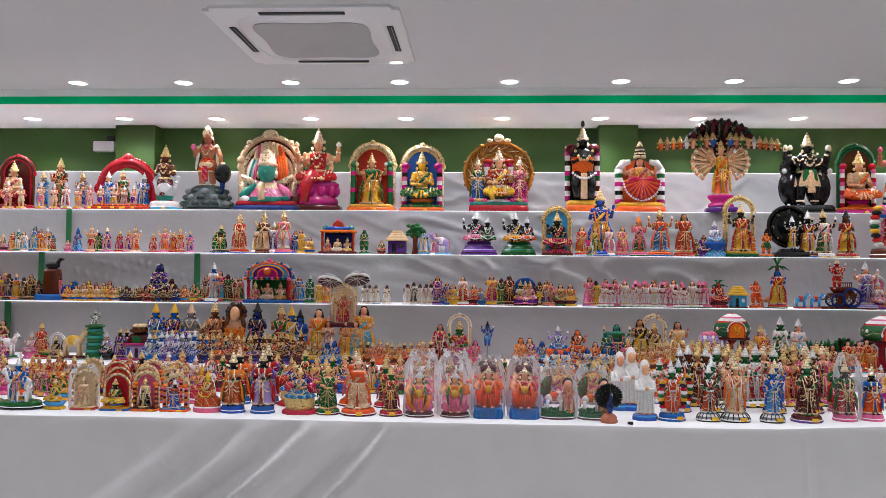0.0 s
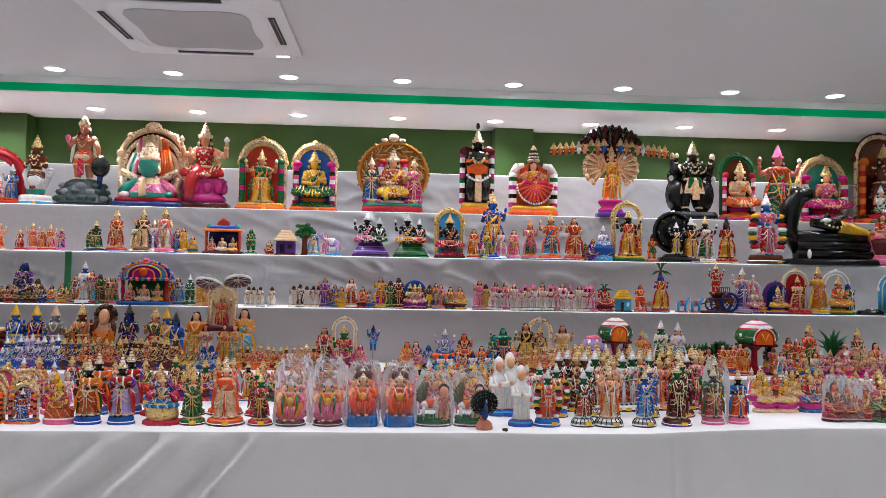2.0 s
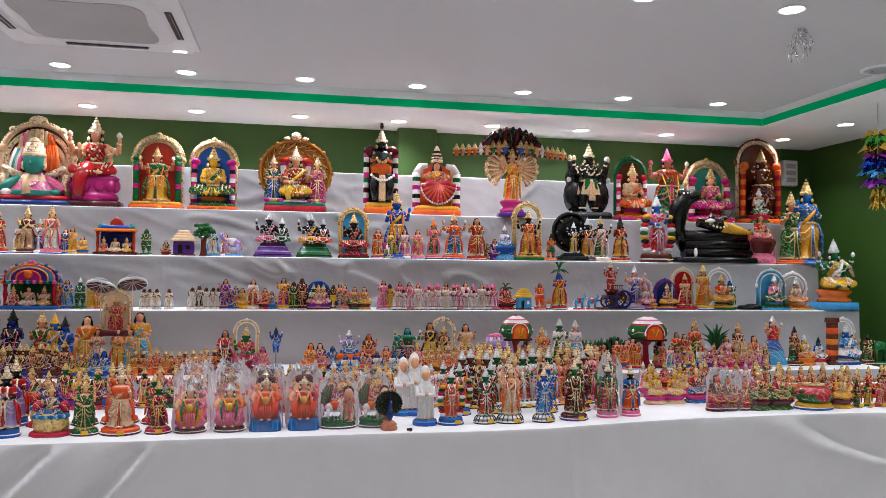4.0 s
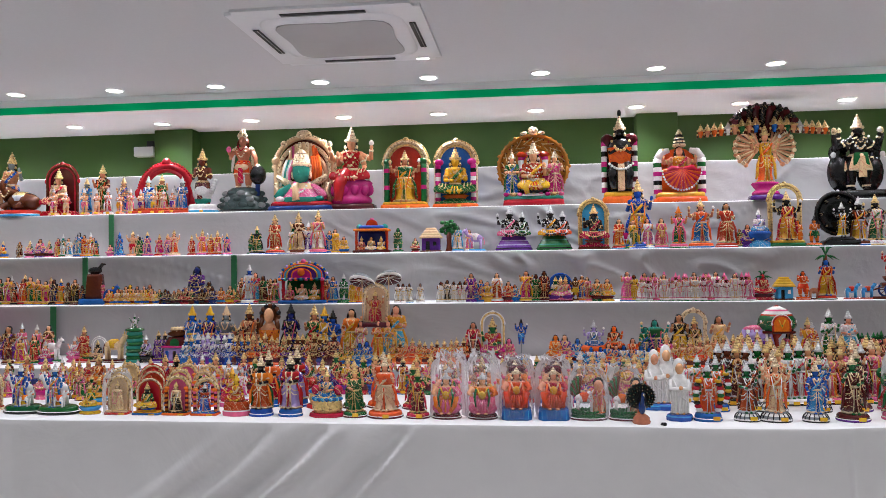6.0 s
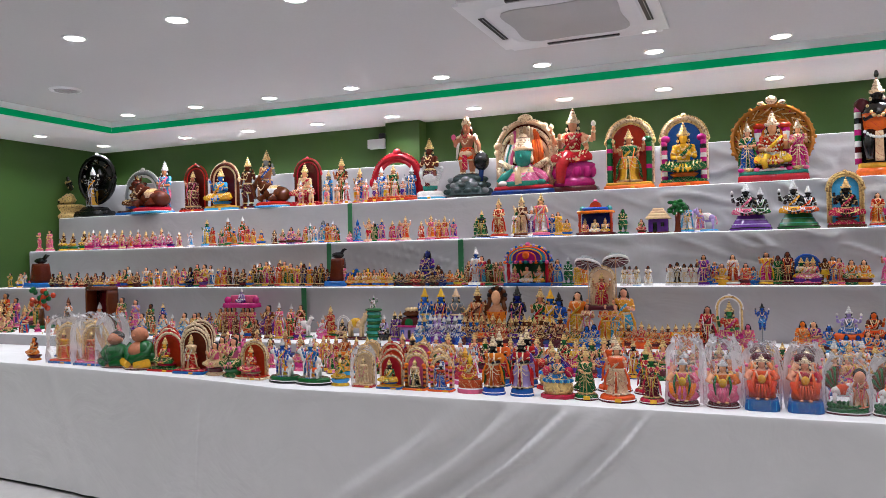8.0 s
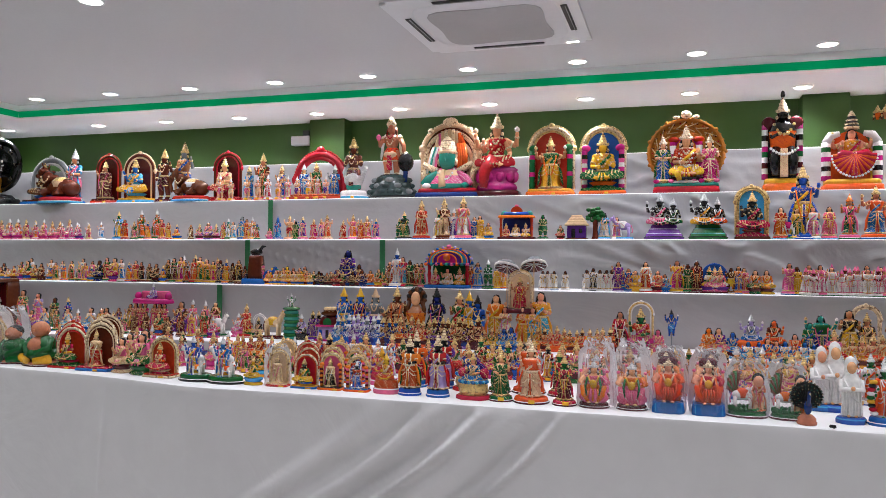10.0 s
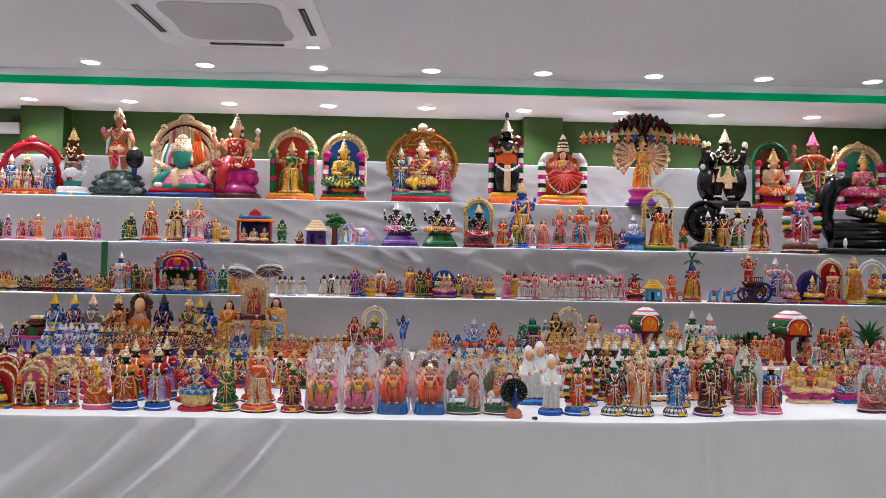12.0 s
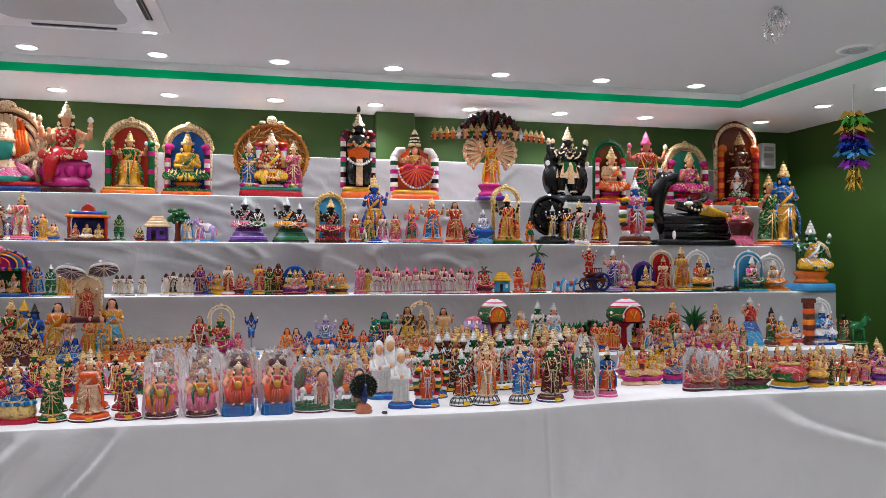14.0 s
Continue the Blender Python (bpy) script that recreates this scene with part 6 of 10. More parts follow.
def dome_figurine(x, y, tier, h, w):
    def build(f):
        for s in (-1, 1):
            for t in (-1, 1):
                upright(f, (s * w * 0.34, t * w * 0.12, 0), h * 0.52, ("wd", "OR" if s > 0 else "PU", "PK", "mr", ""), 1)
        f.slab((0, 0, h * 0.51), w * 0.9, w * 0.46, h * 0.05, "mr", 0.97)
        f.slab((0, 0, 0.0), w * 0.9, w * 0.5, h * 0.05, "mr", 0.97)
        f.lathe((0, w * 0.1, h * 0.05), [(w * 0.14, 0), (w * 0.08, h * 0.1), (w * 0.07, h * 0.36), (w * 0.2, h * 0.47)], "rd", 10)
        f.lathe((0, 0, h * 0.56), [(w * 0.42, 0), (w * 0.5, h * 0.08), (w * 0.5, h * 0.18), (w * 0.42, h * 0.26), (w * 0.4, h * 0.29), (w * 0.3, h * 0.34), (w * 0.27, h * 0.37), (w * 0.1, h * 0.42), (w * 0.03, h * 0.44)],
                ["gn", "GN", "gn", "rd", "wh", "pk", "wh", "rd"], 18, 0.8)
        for k in range(16):
            a = 2 * math.pi * k / 16
            f.ball((w * 0.48 * math.cos(a), w * 0.38 * math.sin(a), h * (0.66 + 0.06 * (k % 2))), w * 0.045, "wh" if k % 2 else "gn", 6, 4)
        f.panel((0, -w * 0.38, h * 0.56), w * 0.46, h * 0.28, w * 0.06, "or")
        f.arch((0, -w * 0.4, h * 0.56), w * 0.44, h * 0.27, w * 0.03, "rd", "wh", 12)
        f.tube([(-w * 0.08, -w * 0.44, h * 0.76), (0, -w * 0.45, h * 0.62), (w * 0.08, -w * 0.44, h * 0.76)], w * 0.02, "ye", 5)
    special("dome_palanquin_figurine", x, y, tier, h, w, build, "clay palanquin with green and red flowered dome")


def hood_figurine(x, y, tier, h, w):
    def build(f):
        f.slab(O, w * 0.7, w * 0.4, h * 0.1, "mr")
        for i in range(9):
            a = math.pi * (0.08 + 0.84 * i / 8)
            f.tube([(0, 0.02, h * 0.3), (w * 0.3 * math.cos(a), 0.02, h * (0.45 + 0.3 * math.sin(a))), (w * 0.46 * math.cos(a), -0.01, h * (0.5 + 0.46 * math.sin(a)))], [w * 0.05, w * 0.08, w * 0.06], "bk" if i % 2 else "gn", 7)
        sitting(f, (0, -w * 0.08, h * 0.1), h * 0.6, ("br", "BK", "gn", "mr", "gd"))
    special("hood_figurine", x, y, tier, h, w, build, "dark green clay serpent hood over small seated figure")


def bell_dress_figurine(x, y, tier, h, w):
    def build(f):
        f.lathe(O, [(w * 0.48, 0), (w * 0.5, h * 0.03), (w * 0.47, h * 0.1), (w * 0.36, h * 0.3), (w * 0.22, h * 0.46), (w * 0.16, h * 0.5)], ["wh", "cy", "CY", "BL", "BL"], 16, 0.8, 0.05, 8)
        f.lathe((0, 0, h * 0.49), [(w * 0.18, 0), (w * 0.2, h * 0.1), (w * 0.22, h * 0.2), (w * 0.08, h * 0.27)], "RD", 10, 0.75)
        arms_of(f, (0, 0, h * 0.7), h * 0.9, "sk", "RD", "gd", 4)
        head(f, (0, 0, h * 0.75), h * 1.0, "sk", "sv")
    special("bell_dress_figurine", x, y, tier, h, w, build, "clay lady figurine with wide blue bell skirt")


def brick_pillar(x, y, tier, h, w):
    def course(i):
        return lambda f: f.slab((0, 0, h * (0.08 + 0.115 * i)), w * (0.9 if i % 2 else 0.84), w * 0.7, h * 0.112, "or" if i % 2 else "br", 0.98)
    assembled("pillar_figurine", x, y, tier, "banded brown and orange clay pillar",
              [("base", lambda f: f.slab(O, w * 1.2, w, h * 0.08, "br"), ""), ("capital", lambda f: f.slab((0, 0, h * 0.885), w * 1.1, w * 0.8, h * 0.1, "br", 0.95), "")] + [("course", course(i), "") for i in range(7)])


def robed_sitter(x, y, tier, h, w, robe, skin, bald=False):
    def build(f):
        plinth(f, O, w * 1.0, w * 0.75, h * 0.1, "mr", skin)
        f.ball((0, 0, h * 0.25), (w * 0.46, w * 0.36, h * 0.2), robe, 14, 8)
        for s in (-1, 1):
            f.tube([(s * w * 0.2, -w * 0.05, h * 0.16), (s * w * 0.42, -w * 0.18, h * 0.16), (s * w * 0.1, -w * 0.36, h * 0.12)], [w * 0.13, w * 0.12, w * 0.08], robe if not bald else "ye", 8)
            f.tube([(s * w * 0.28, 0, h * 0.55), (s * w * 0.36, -w * 0.14, h * 0.38), (s * w * 0.1, -w * 0.32, h * 0.28)], [w * 0.11, w * 0.1, w * 0.07], robe, 8)
        f.ball((0, -w * 0.04, h * 0.42), (w * 0.32, w * 0.28, h * 0.22), robe if not bald else skin, 14, 8)
        f.ball((w * 0.16, 0, h * 0.42), (w * 0.22, w * 0.26, h * 0.24), robe, 10, 7)
        f.ball((0, -w * 0.03, h * 0.78), (w * 0.22, w * 0.22, h * 0.18), skin, 14, 8)
        f.ball((0, -w * 0.25, h * 0.77), w * 0.045, skin, 6, 4)
        if not bald:
            f.ball((0, w * 0.04, h * 0.84), (w * 0.23, w * 0.21, h * 0.16), "bk" if robe == "gn" else robe, 12, 7)
        for s in (-1, 1):
            f.ball((s * w * 0.22, 0, h * 0.76), (w * 0.04, w * 0.05, h * 0.06), skin, 6, 4)
    special("robed_sitter_figurine", x, y, tier, h, w, build, f"plump seated clay figurine in {WORDS[robe]} robe", (robe, skin, bald))


def cowherd_figurine(x, y, tier, h, w):
    def build(f):
        plinth(f, O, w * 1.05, w * 0.62, h * 0.15, "bk", "gn")
        beast(f, (-w * 0.06, w * 0.05, h * 0.15), w * 0.78, "wh", "gy", "wh", False, True, -1)
        upright(f, (0, -w * 0.12, h * 0.14), h * 0.84, ("bl", "YE", "BL", "gn", "sv"), 4, 1.0)
        beast(f, (w * 0.16, -w * 0.2, h * 0.15), w * 0.38, "wh", "or", "or", False, False, 1)
    special("cowherd_figurine", x, y, tier, h, w, build, "blue clay cowherd figurine with white cow, black base")


def turban_guard(x, y, tier, h, w, robe, sash, base="bl"):
    def build(f):
        plinth(f, O, w * 0.98, w * 0.8, h * 0.12, base, base)
        p = ("bk", robe.upper() if robe.upper() in PAINTS else robe, sash, base, "pg")
        upright(f, (0, 0, h * 0.12), h * 0.87, p, 2, 1.4, 1.25)
        f.panel((0, w * 0.1, h * 0.12), w * 0.9, h * 0.4, w * 0.08, "gn" if sash == "or" else "rd")
        f.slab((0, -w * 0.24, h * 0.13), w * 0.2, w * 0.06, h * 0.36, "pg" if robe == "lv" else robe, 0.8)
        for s in (-1, 1):
            f.ball((s * w * 0.3, 0.01, h * 0.6), (w * 0.17, w * 0.14, h * 0.09), sash if sash != "rd" else "PU", 9, 6)
            f.tube([(s * w * 0.12, -w * 0.22, h * 0.7), (s * w * 0.1, -w * 0.26, h * 0.5), (0, -w * 0.27, h * 0.42)], w * 0.03, "pg", 5)
    special("crowned_figurine", x, y, tier, h, w, build, f"black-faced clay figurine in {WORDS[robe]}, tall gold crown", (robe, sash, base))


def vessel_lady(x, y, tier, h, w):
    def build(f):
        f.slab(O, w * 1.05, w * 0.7, h * 0.08, "rd", 0.97, 0.3)
        f.lathe((0, 0, h * 0.08), [(w * 0.4, 0), (w * 0.46, h * 0.08), (w * 0.44, h * 0.2), (w * 0.36, h * 0.26), (w * 0.42, h * 0.3)], "gd", 16, 0.75, 0.03, 12)
        for k in range(12):
            a = math.pi * (1 + k / 11)
            f.ball((w * 0.42 * math.cos(a), w * 0.3 * math.sin(a), h * 0.34), (w * 0.07, w * 0.05, h * 0.04), "CY" if k % 2 else "bl", 6, 4)
        f.panel((0, w * 0.14, h * 0.3), w * 0.8, h * 0.42, w * 0.06, "PU")
        sitting(f, (0, -w * 0.02, h * 0.34), h * 0.65, ("sk", "BL", "BL", "gd", "gd"), 2, 1.05)
        for s in (-1, 1):
            f.ball((s * w * 0.34, 0, h * 0.5), (w * 0.15, w * 0.12, h * 0.1), "RD", 9, 6)
    special("vessel_lady_figurine", x, y, tier, h, w, build, "clay lady in blue seated on a gold vessel")


def cow_lady_figurine(x, y, tier, h, w):
    def build(f):
        plinth(f, O, w * 1.02, w * 0.6, h * 0.12, "mr", "gn")
        rng = random.Random(2)
        for k in range(26):
            a = 2 * math.pi * k / 26
            f.ball((w * 0.42 * math.cos(a), w * 0.24 * math.sin(a), h * 0.16), (w * 0.06, w * 0.05, h * rng.uniform(0.03, 0.07)), "gn", 5, 3)
        beast(f, (-w * 0.1, 0, h * 0.14), w * 0.74, "WH", "pk", "OR", False, True, 1)
        for k in range(7):
            a = math.pi * (0.5 + 0.4 * k / 6)
            f.tube([(-w * 0.25, w * 0.1, h * 0.4), (-w * 0.2 + w * 0.32 * math.cos(a), w * 0.1, h * (0.42 + 0.44 * math.sin(a)))], [w * 0.03, w * 0.06], "gn" if k % 2 else "br", 6)
        upright(f, (w * 0.28, -w * 0.1, h * 0.14), h * 0.72, ("sk", "CR", "wd", "gn", "or"), 2, 1.1)
        f.ball((w * 0.26, -w * 0.14, h * 0.7), (w * 0.13, w * 0.11, h * 0.12), "sk", 10, 6)
        f.ball((w * 0.26, -w * 0.1, h * 0.74), (w * 0.15, w * 0.1, h * 0.12), "bk", 10, 6)
    special("cow_lady_figurine", x, y, tier, h, w, build, "clay white cow with a woman's bust on green base")


def hooded_lady(x, y, tier, h, w):
    def build(f):
        f.lathe(O, [(w * 0.52, 0), (w * 0.53, h * 0.06), (w * 0.5, h * 0.08), (w * 0.46, h * 0.1)], ["bl", "cy", "bl"], 8, 0.75)
        f.lathe((0, 0, h * 0.12), [(w * 0.36, 0), (w * 0.34, h * 0.02), (w * 0.3, h * 0.2), (w * 0.36, h * 0.4), (w * 0.34, h * 0.52), (w * 0.2, h * 0.6), (w * 0.14, h * 0.64)], "wh", 18, 0.75, 0.05, 7)
        f.ball((0, -w * 0.11, h * 0.825), (w * 0.165, w * 0.15, h * 0.09), "sk", 12, 7)
        f.lathe((0, 0.01, h * 0.68), [(w * 0.3, 0), (w * 0.22, h * 0.06), (w * 0.2, h * 0.16), (w * 0.21, h * 0.22), (w * 0.14, h * 0.28), (w * 0.03, h * 0.31)], "wh", 14, 0.7)
        f.ball((0, -w * 0.24, h * 0.82), (w * 0.025, w * 0.03, h * 0.02), "sk", 6, 4)
        for k in range(7):
            f.tube([(w * (-0.3 + 0.1 * k), -w * (0.26 - 0.02 * abs(k - 3)), h * 0.5), (w * (-0.3 + 0.1 * k), -w * (0.25 - 0.02 * abs(k - 3)), h * 0.13)], [w * 0.02, w * 0.045], "wh", 5)
        for s in (-1, 1):
            f.tube([(s * w * 0.32, 0, h * 0.64), (s * w * 0.36, -w * 0.14, h * 0.5), (s * w * 0.05, -w * 0.34, h * 0.52)], [w * 0.1, w * 0.11, w * 0.08], "wh", 8)
            f.ball((s * w * 0.12, -w * 0.2, h * 0.12), (w * 0.07, w * 0.14, h * 0.02), "sk", 7, 4)
        f.ball((0, -w * 0.36, h * 0.53), (w * 0.08, w * 0.06, h * 0.035), "sk", 8, 5)
        f.tube([(-w * 0.28, -w * 0.2, h * 0.66), (0, -w * 0.3, h * 0.4), (w * 0.3, -w * 0.2, h * 0.3)], w * 0.035, "wh", 6)
    special("hooded_lady_figurine", x, y, tier, h, w, build, "clay lady in white hooded robe, hands folded, blue base")


def peacock_figurine(x, y, tier, h, w):
    def build(f):
        f.lathe(O, [(w * 0.28, 0), (w * 0.3, h * 0.04), (w * 0.26, h * 0.07), (w * 0.27, h * 0.12), (w * 0.2, h * 0.17), (w * 0.14, h * 0.2)], "wd", 14)
        cz = h * 0.56
        for ring_r, n in ((0.46, 24), (0.36, 20), (0.26, 16)):
            for i in range(n):
                a = math.pi * (-0.28 + 1.56 * i / (n - 1))
                q = (w * ring_r * math.cos(a), 0.015 - 0.006 * (0.46 - ring_r) * 10, cz + w * ring_r * 0.93 * math.sin(a))
                f.tube([(0, 0.01, h * 0.4), q], [w * 0.012, w * 0.03], "bk", 4)
                f.ball(q, (w * 0.035, 0.008, w * 0.035), "bk", 7, 4)
                f.ball((q[0], q[1] - 0.008, q[2]), (w * 0.012, 0.004, w * 0.012), "gd" if i % 2 else "tl", 5, 3)
        f.ball((0, 0.02, cz), (w * 0.46, 0.006, w * 0.43), "bk", 24, 6)
        f.ball((0, -0.02, h * 0.36), (w * 0.12, w * 0.12, h * 0.15), "nv", 10, 7)
        f.tube([(0, -0.03, h * 0.42), (0, -0.045, h * 0.58), (0, -0.05, h * 0.66)], [w * 0.08, w * 0.05, w * 0.045], "nv", 8)
        f.ball((0, -0.052, h * 0.68), w * 0.055, "nv", 8, 5)
        f.tube([(0, -0.06, h * 0.68), (0, -0.085, h * 0.66)], [w * 0.02, w * 0.004], "gd", 5)
    special("peacock_figurine", x, y, tier, h, w, build, "small black peacock figurine with fanned tail, tan base")


def pot_figurine(x, y, tier, h, w):
    def build(f):
        plinth(f, O, w * 1.0, w * 0.7, h * 0.16, "bl", "ye")
        f.lathe((0, 0, h * 0.14), [(w * 0.3, 0), (w * 0.44, h * 0.1), (w * 0.46, h * 0.24), (w * 0.36, h * 0.36), (w * 0.22, h * 0.42), (w * 0.26, h * 0.46)], ["gn", "GN", "RD", "RD", "gd"], 18, 0.85)
        f.ball((0, -w * 0.28, h * 0.34), (w * 0.24, w * 0.12, h * 0.16), "RD", 12, 7)
        f.ball((-w * 0.36, -w * 0.1, h * 0.42), (w * 0.1, w * 0.08, h * 0.08), "br", 8, 5)
        sitting(f, (0, 0, h * 0.5), h * 0.5, ("sk", "RD", "RD", "gn", "gd"), 2, 1.2)
    special("pot_figurine", x, y, tier, h, w, build, "clay figurine rising from a red and green pot")


def throne_figurine(x, y, tier, h, w, base, robe, top, drape="pk", disc=""):
    """Figure seated with legs hanging down before a rounded seat."""
    def build(f):
        if base == "bl":
            f.slab(O, w * 1.04, w * 0.85, h * 0.2, "bl", 0.93, 0.16)
            for k in range(6):
                f.slab((w * (-0.4 + 0.16 * k), -w * 0.405, h * 0.03), w * 0.02, w * 0.02, h * 0.15, "cy")
        else:
            plinth(f, O, w * 1.06, w * 0.8, h * 0.1, base, base)
            f.ball((0, 0, h * 0.18), (w * 0.5, w * 0.36, h * 0.14), drape, 14, 7)
        z = h * (0.2 if base == "bl" else 0.1)
        f.slab((0, w * 0.14, z), w * 0.8, w * 0.4, h * 0.26, drape, 0.92)
        f.lathe((0, w * 0.04, z + h * 0.2), [(w * 0.26, 0), (w * 0.24, h * 0.1), (w * 0.3, h * 0.24), (w * 0.3, h * 0.28), (w * 0.1, h * 0.33)], [robe, top, top, "sk"], 12, 0.7)
        for s in (-1, 1):
            f.tube([(s * w * 0.12, 0, z + h * 0.26), (s * w * 0.34, -w * 0.24, z + h * 0.27), (s * w * 0.3, -w * 0.32, z + h * 0.16), (s * w * 0.14, -w * 0.34, z + h * 0.03)], [w * 0.12, w * 0.125, w * 0.1, w * 0.065], robe, 9)
            f.ball((s * w * 0.13, -w * 0.4, z + h * 0.018), (w * 0.07, w * 0.1, h * 0.02), "sk", 7, 4)
            f.tube([(s * w * 0.3, 0, z + h * 0.46), (s * w * 0.46, -w * 0.06, z + h * 0.36), (s * w * 0.34, -w * 0.3, z + h * 0.35)], [w * 0.11, w * 0.09, w * 0.06], top if s > 0 else "sk", 8)
            f.tube([(s * w * 0.28, w * 0.08, z + h * 0.42), (s * w * 0.45, w * 0.05, z + h * 0.42), (s * w * 0.44, -w * 0.02, z + h * 0.53)], [w * 0.07, w * 0.055, w * 0.04], "sk", 7)
            f.ball((s * w * 0.44, -w * 0.03, z + h * 0.56), (w * 0.06, w * 0.04, h * 0.03), "pk", 8, 5)
            f.tube([(s * w * 0.2, -w * 0.2, z + h * 0.46), (s * w * 0.26, -w * 0.3, z + h * 0.3), (s * w * 0.2, -w * 0.42, z + h * 0.14)], [w * 0.035, w * 0.045, w * 0.02], "gn" if drape == "pk" else "or", 6)
        for k in range(5):
            strand(f, [(w * (-0.14 + 0.07 * k), -w * 0.3, z + h * 0.26), (w * (-0.2 + 0.1 * k), -w * 0.4, z + h * 0.04)], w * 0.03, drape if k % 2 else robe, 5)
        f.ball((0, -w * 0.22, z + h * 0.34), (w * 0.13, w * 0.07, h * 0.08), "ye", 9, 6)
        garland(f, (0, -w * 0.2, z + h * 0.48), h, 0.1, 0.16, "ye" if drape == "pk" else "cr", 9, 0.02)
        if disc:
            f.lathe((0, w * 0.24, z + h * 0.6), [(w * 0.2, 0), (w * 0.28, h * 0.03), (w * 0.3, h * 0.12), (w * 0.2, h * 0.17)], ["pg", disc, disc], 14, 0.5)
        head(f, (0, -w * 0.04, z + h * 0.5), h * 1.3, "sk", "pg" if disc else "sv", 0.75)
    special("throne_figurine", x, y, tier, h, w, build, f"seated clay figurine in {WORDS[robe]} robe on {WORDS[base]} base", (base, robe, top, drape))


def garland_figurine(x, y, tier, h, w, skin="gn", robe="OR", base="bl", top="OR"):
    """Standing figure with thick banded garlands hanging down both sides."""
    p = (skin, robe, top, base, "sv")
    def build(f):
        plinth(f, O, w * 0.95, w * 0.7, h * 0.13, base, base)
        upright(f, (0, 0, h * 0.12), h * 0.875, p, 2, 1.0)
        for s in (-1, 1):
            for k in range(9):
                f.ball((s * w * (0.24 + 0.16 * math.sin(0.5 + 0.28 * k)), -w * 0.1, h * (0.66 - 0.06 * k)), (w * 0.12, w * 0.1, h * 0.036), ("ye", "bk", "rd", "wh", "gn")[k % 5], 9, 5)
        f.slab((w * 0.2, -w * 0.35, 0.008), 0.026, 0.006, 0.014, "ye")
    special("garland_figurine", x, y, tier, h, w, build, f"{WORDS[skin]}-faced clay figurine in {WORDS[robe]} robe with thick striped garlands", (skin, robe, base))


def banded_base_figurine(x, y, tier, h, w, skin, robe, top, arms=2):
    """Standing figure on a bell-shaped base painted in black and white stripes."""
    p = (skin, robe, top, "gy", "sv" if skin == "gn" else "pg")
    def build(f):
        f.lathe(O, [(w * 0.5, 0), (w * 0.52, h * 0.025), (w * 0.49, h * 0.05), (w * 0.45, h * 0.09), (w * 0.37, h * 0.13), (w * 0.33, h * 0.15)], ["bk", "wh", "gy", "wh", "gy"], 18, 0.75)
        for k in range(16):
            a = 2 * math.pi * k / 16
            f.tube([(w * 0.5 * math.cos(a), w * 0.375 * math.sin(a), h * 0.04), (w * 0.46 * math.cos(a), w * 0.345 * math.sin(a), h * 0.09), (w * 0.37 * math.cos(a), w * 0.28 * math.sin(a), h * 0.135)], w * 0.018, "bk", 4)
        upright(f, (0, 0, h * 0.14), h * 0.855, p, arms, 1.1)
        f.slab((w * 0.15, -w * 0.39, 0.008), 0.026, 0.006, 0.014, "ye")
    special("banded_base_figurine", x, y, tier, h, w, build, f"clay figurine in {WORDS[robe]} robe on black and white striped base", (skin, robe, top, arms))

# figurines on the top step
seated(-6.31, 5.47, 4, 0.59, "bk gd BK gd gd", wide=1.2)
wheel_figurine(-5.90, 5.47, 4, 0.63, 0.49)
shrine(-5.33, 5.47, 4, 0.47, 0.45, "br br MR bl gd", arch="gy", beads="sv")
animal(-5.12, 5.40, 4, 0.46, "br br CR", base="cy", humped=True, heads=-1, what="bull", lying=True)
standing(-5.02, 5.47, 4, 0.50, "wd PK cy bl sv")
shrine(-4.68, 5.47, 4, 0.46, 0.27, "wd MR MR rd gd", arch="br", back="mr", beads="rd", posed="stand")
shrine(-4.36, 5.47, 4, 0.47, 0.33, "bl YE cy cy gd", arch="br", back="mr", beads="cr")
standing(-4.08, 5.47, 4, 0.47, "br MR br mr gd")
animal(-3.78, 5.42, 4, 0.38, "br br wh", base="cy", trunk=True, heads=-1, what="elephant", lying=True)
standing(-3.88, 5.47, 4, 0.52, "gy BL wd br gd")
shrine(-3.48, 5.47, 4, 0.44, 0.28, "sk RD CR rd gd", arch="br", back="mr", beads="rd")
standing(-3.26, 5.47, 4, 0.30, "gy BL cy rd gd")
standing(-3.13, 5.47, 4, 0.40, "wd GN br rd gd")
standing(-2.96, 5.47, 4, 0.30, "wd BL gy rd gd")
shrine(-2.64, 5.47, 4, 0.46, 0.46, "wd RD GN rd gd", arch="rd", beads="rd", thick=0.06, inner=0.8, posed="stand")
standing(-2.76, 5.47, 4, 0.30, "sk CY BL rd sv")
standing(-2.49, 5.47, 4, 0.29, "gy BL bl rd sv")
standing(-2.33, 5.47, 4, 0.50, "br MR br br gd")
swan_figurine(-2.33, 5.47, 4, 0.31, 0.22)
rock_figurine(-2.01, 5.47, 4, 0.64, 0.35)
great_face_shrine(-1.55, 5.47, 4, 0.62, 0.50)
lotus_figurine(-1.18, 5.47, 4, 0.62, 0.35)
standing(-3.23, 5.39, 4, 0.21, "sk PK sk rd sv", arms=1, turn=-1)
standing(-3.13, 5.39, 4, 0.20, "sk CR sk rd sv", arms=1, turn=2)
standing(-3.04, 5.39, 4, 0.21, "sk RD wh rd sv", arms=1, turn=7)
standing(-2.95, 5.39, 4, 0.19, "sk YE sk rd sv", arms=1, turn=-9)
standing(-2.86, 5.39, 4, 0.20, "sk CR pk rd sv", arms=1, turn=5)
standing(-2.78, 5.39, 4, 0.19, "sk PU sk rd sv", arms=1, turn=-2)
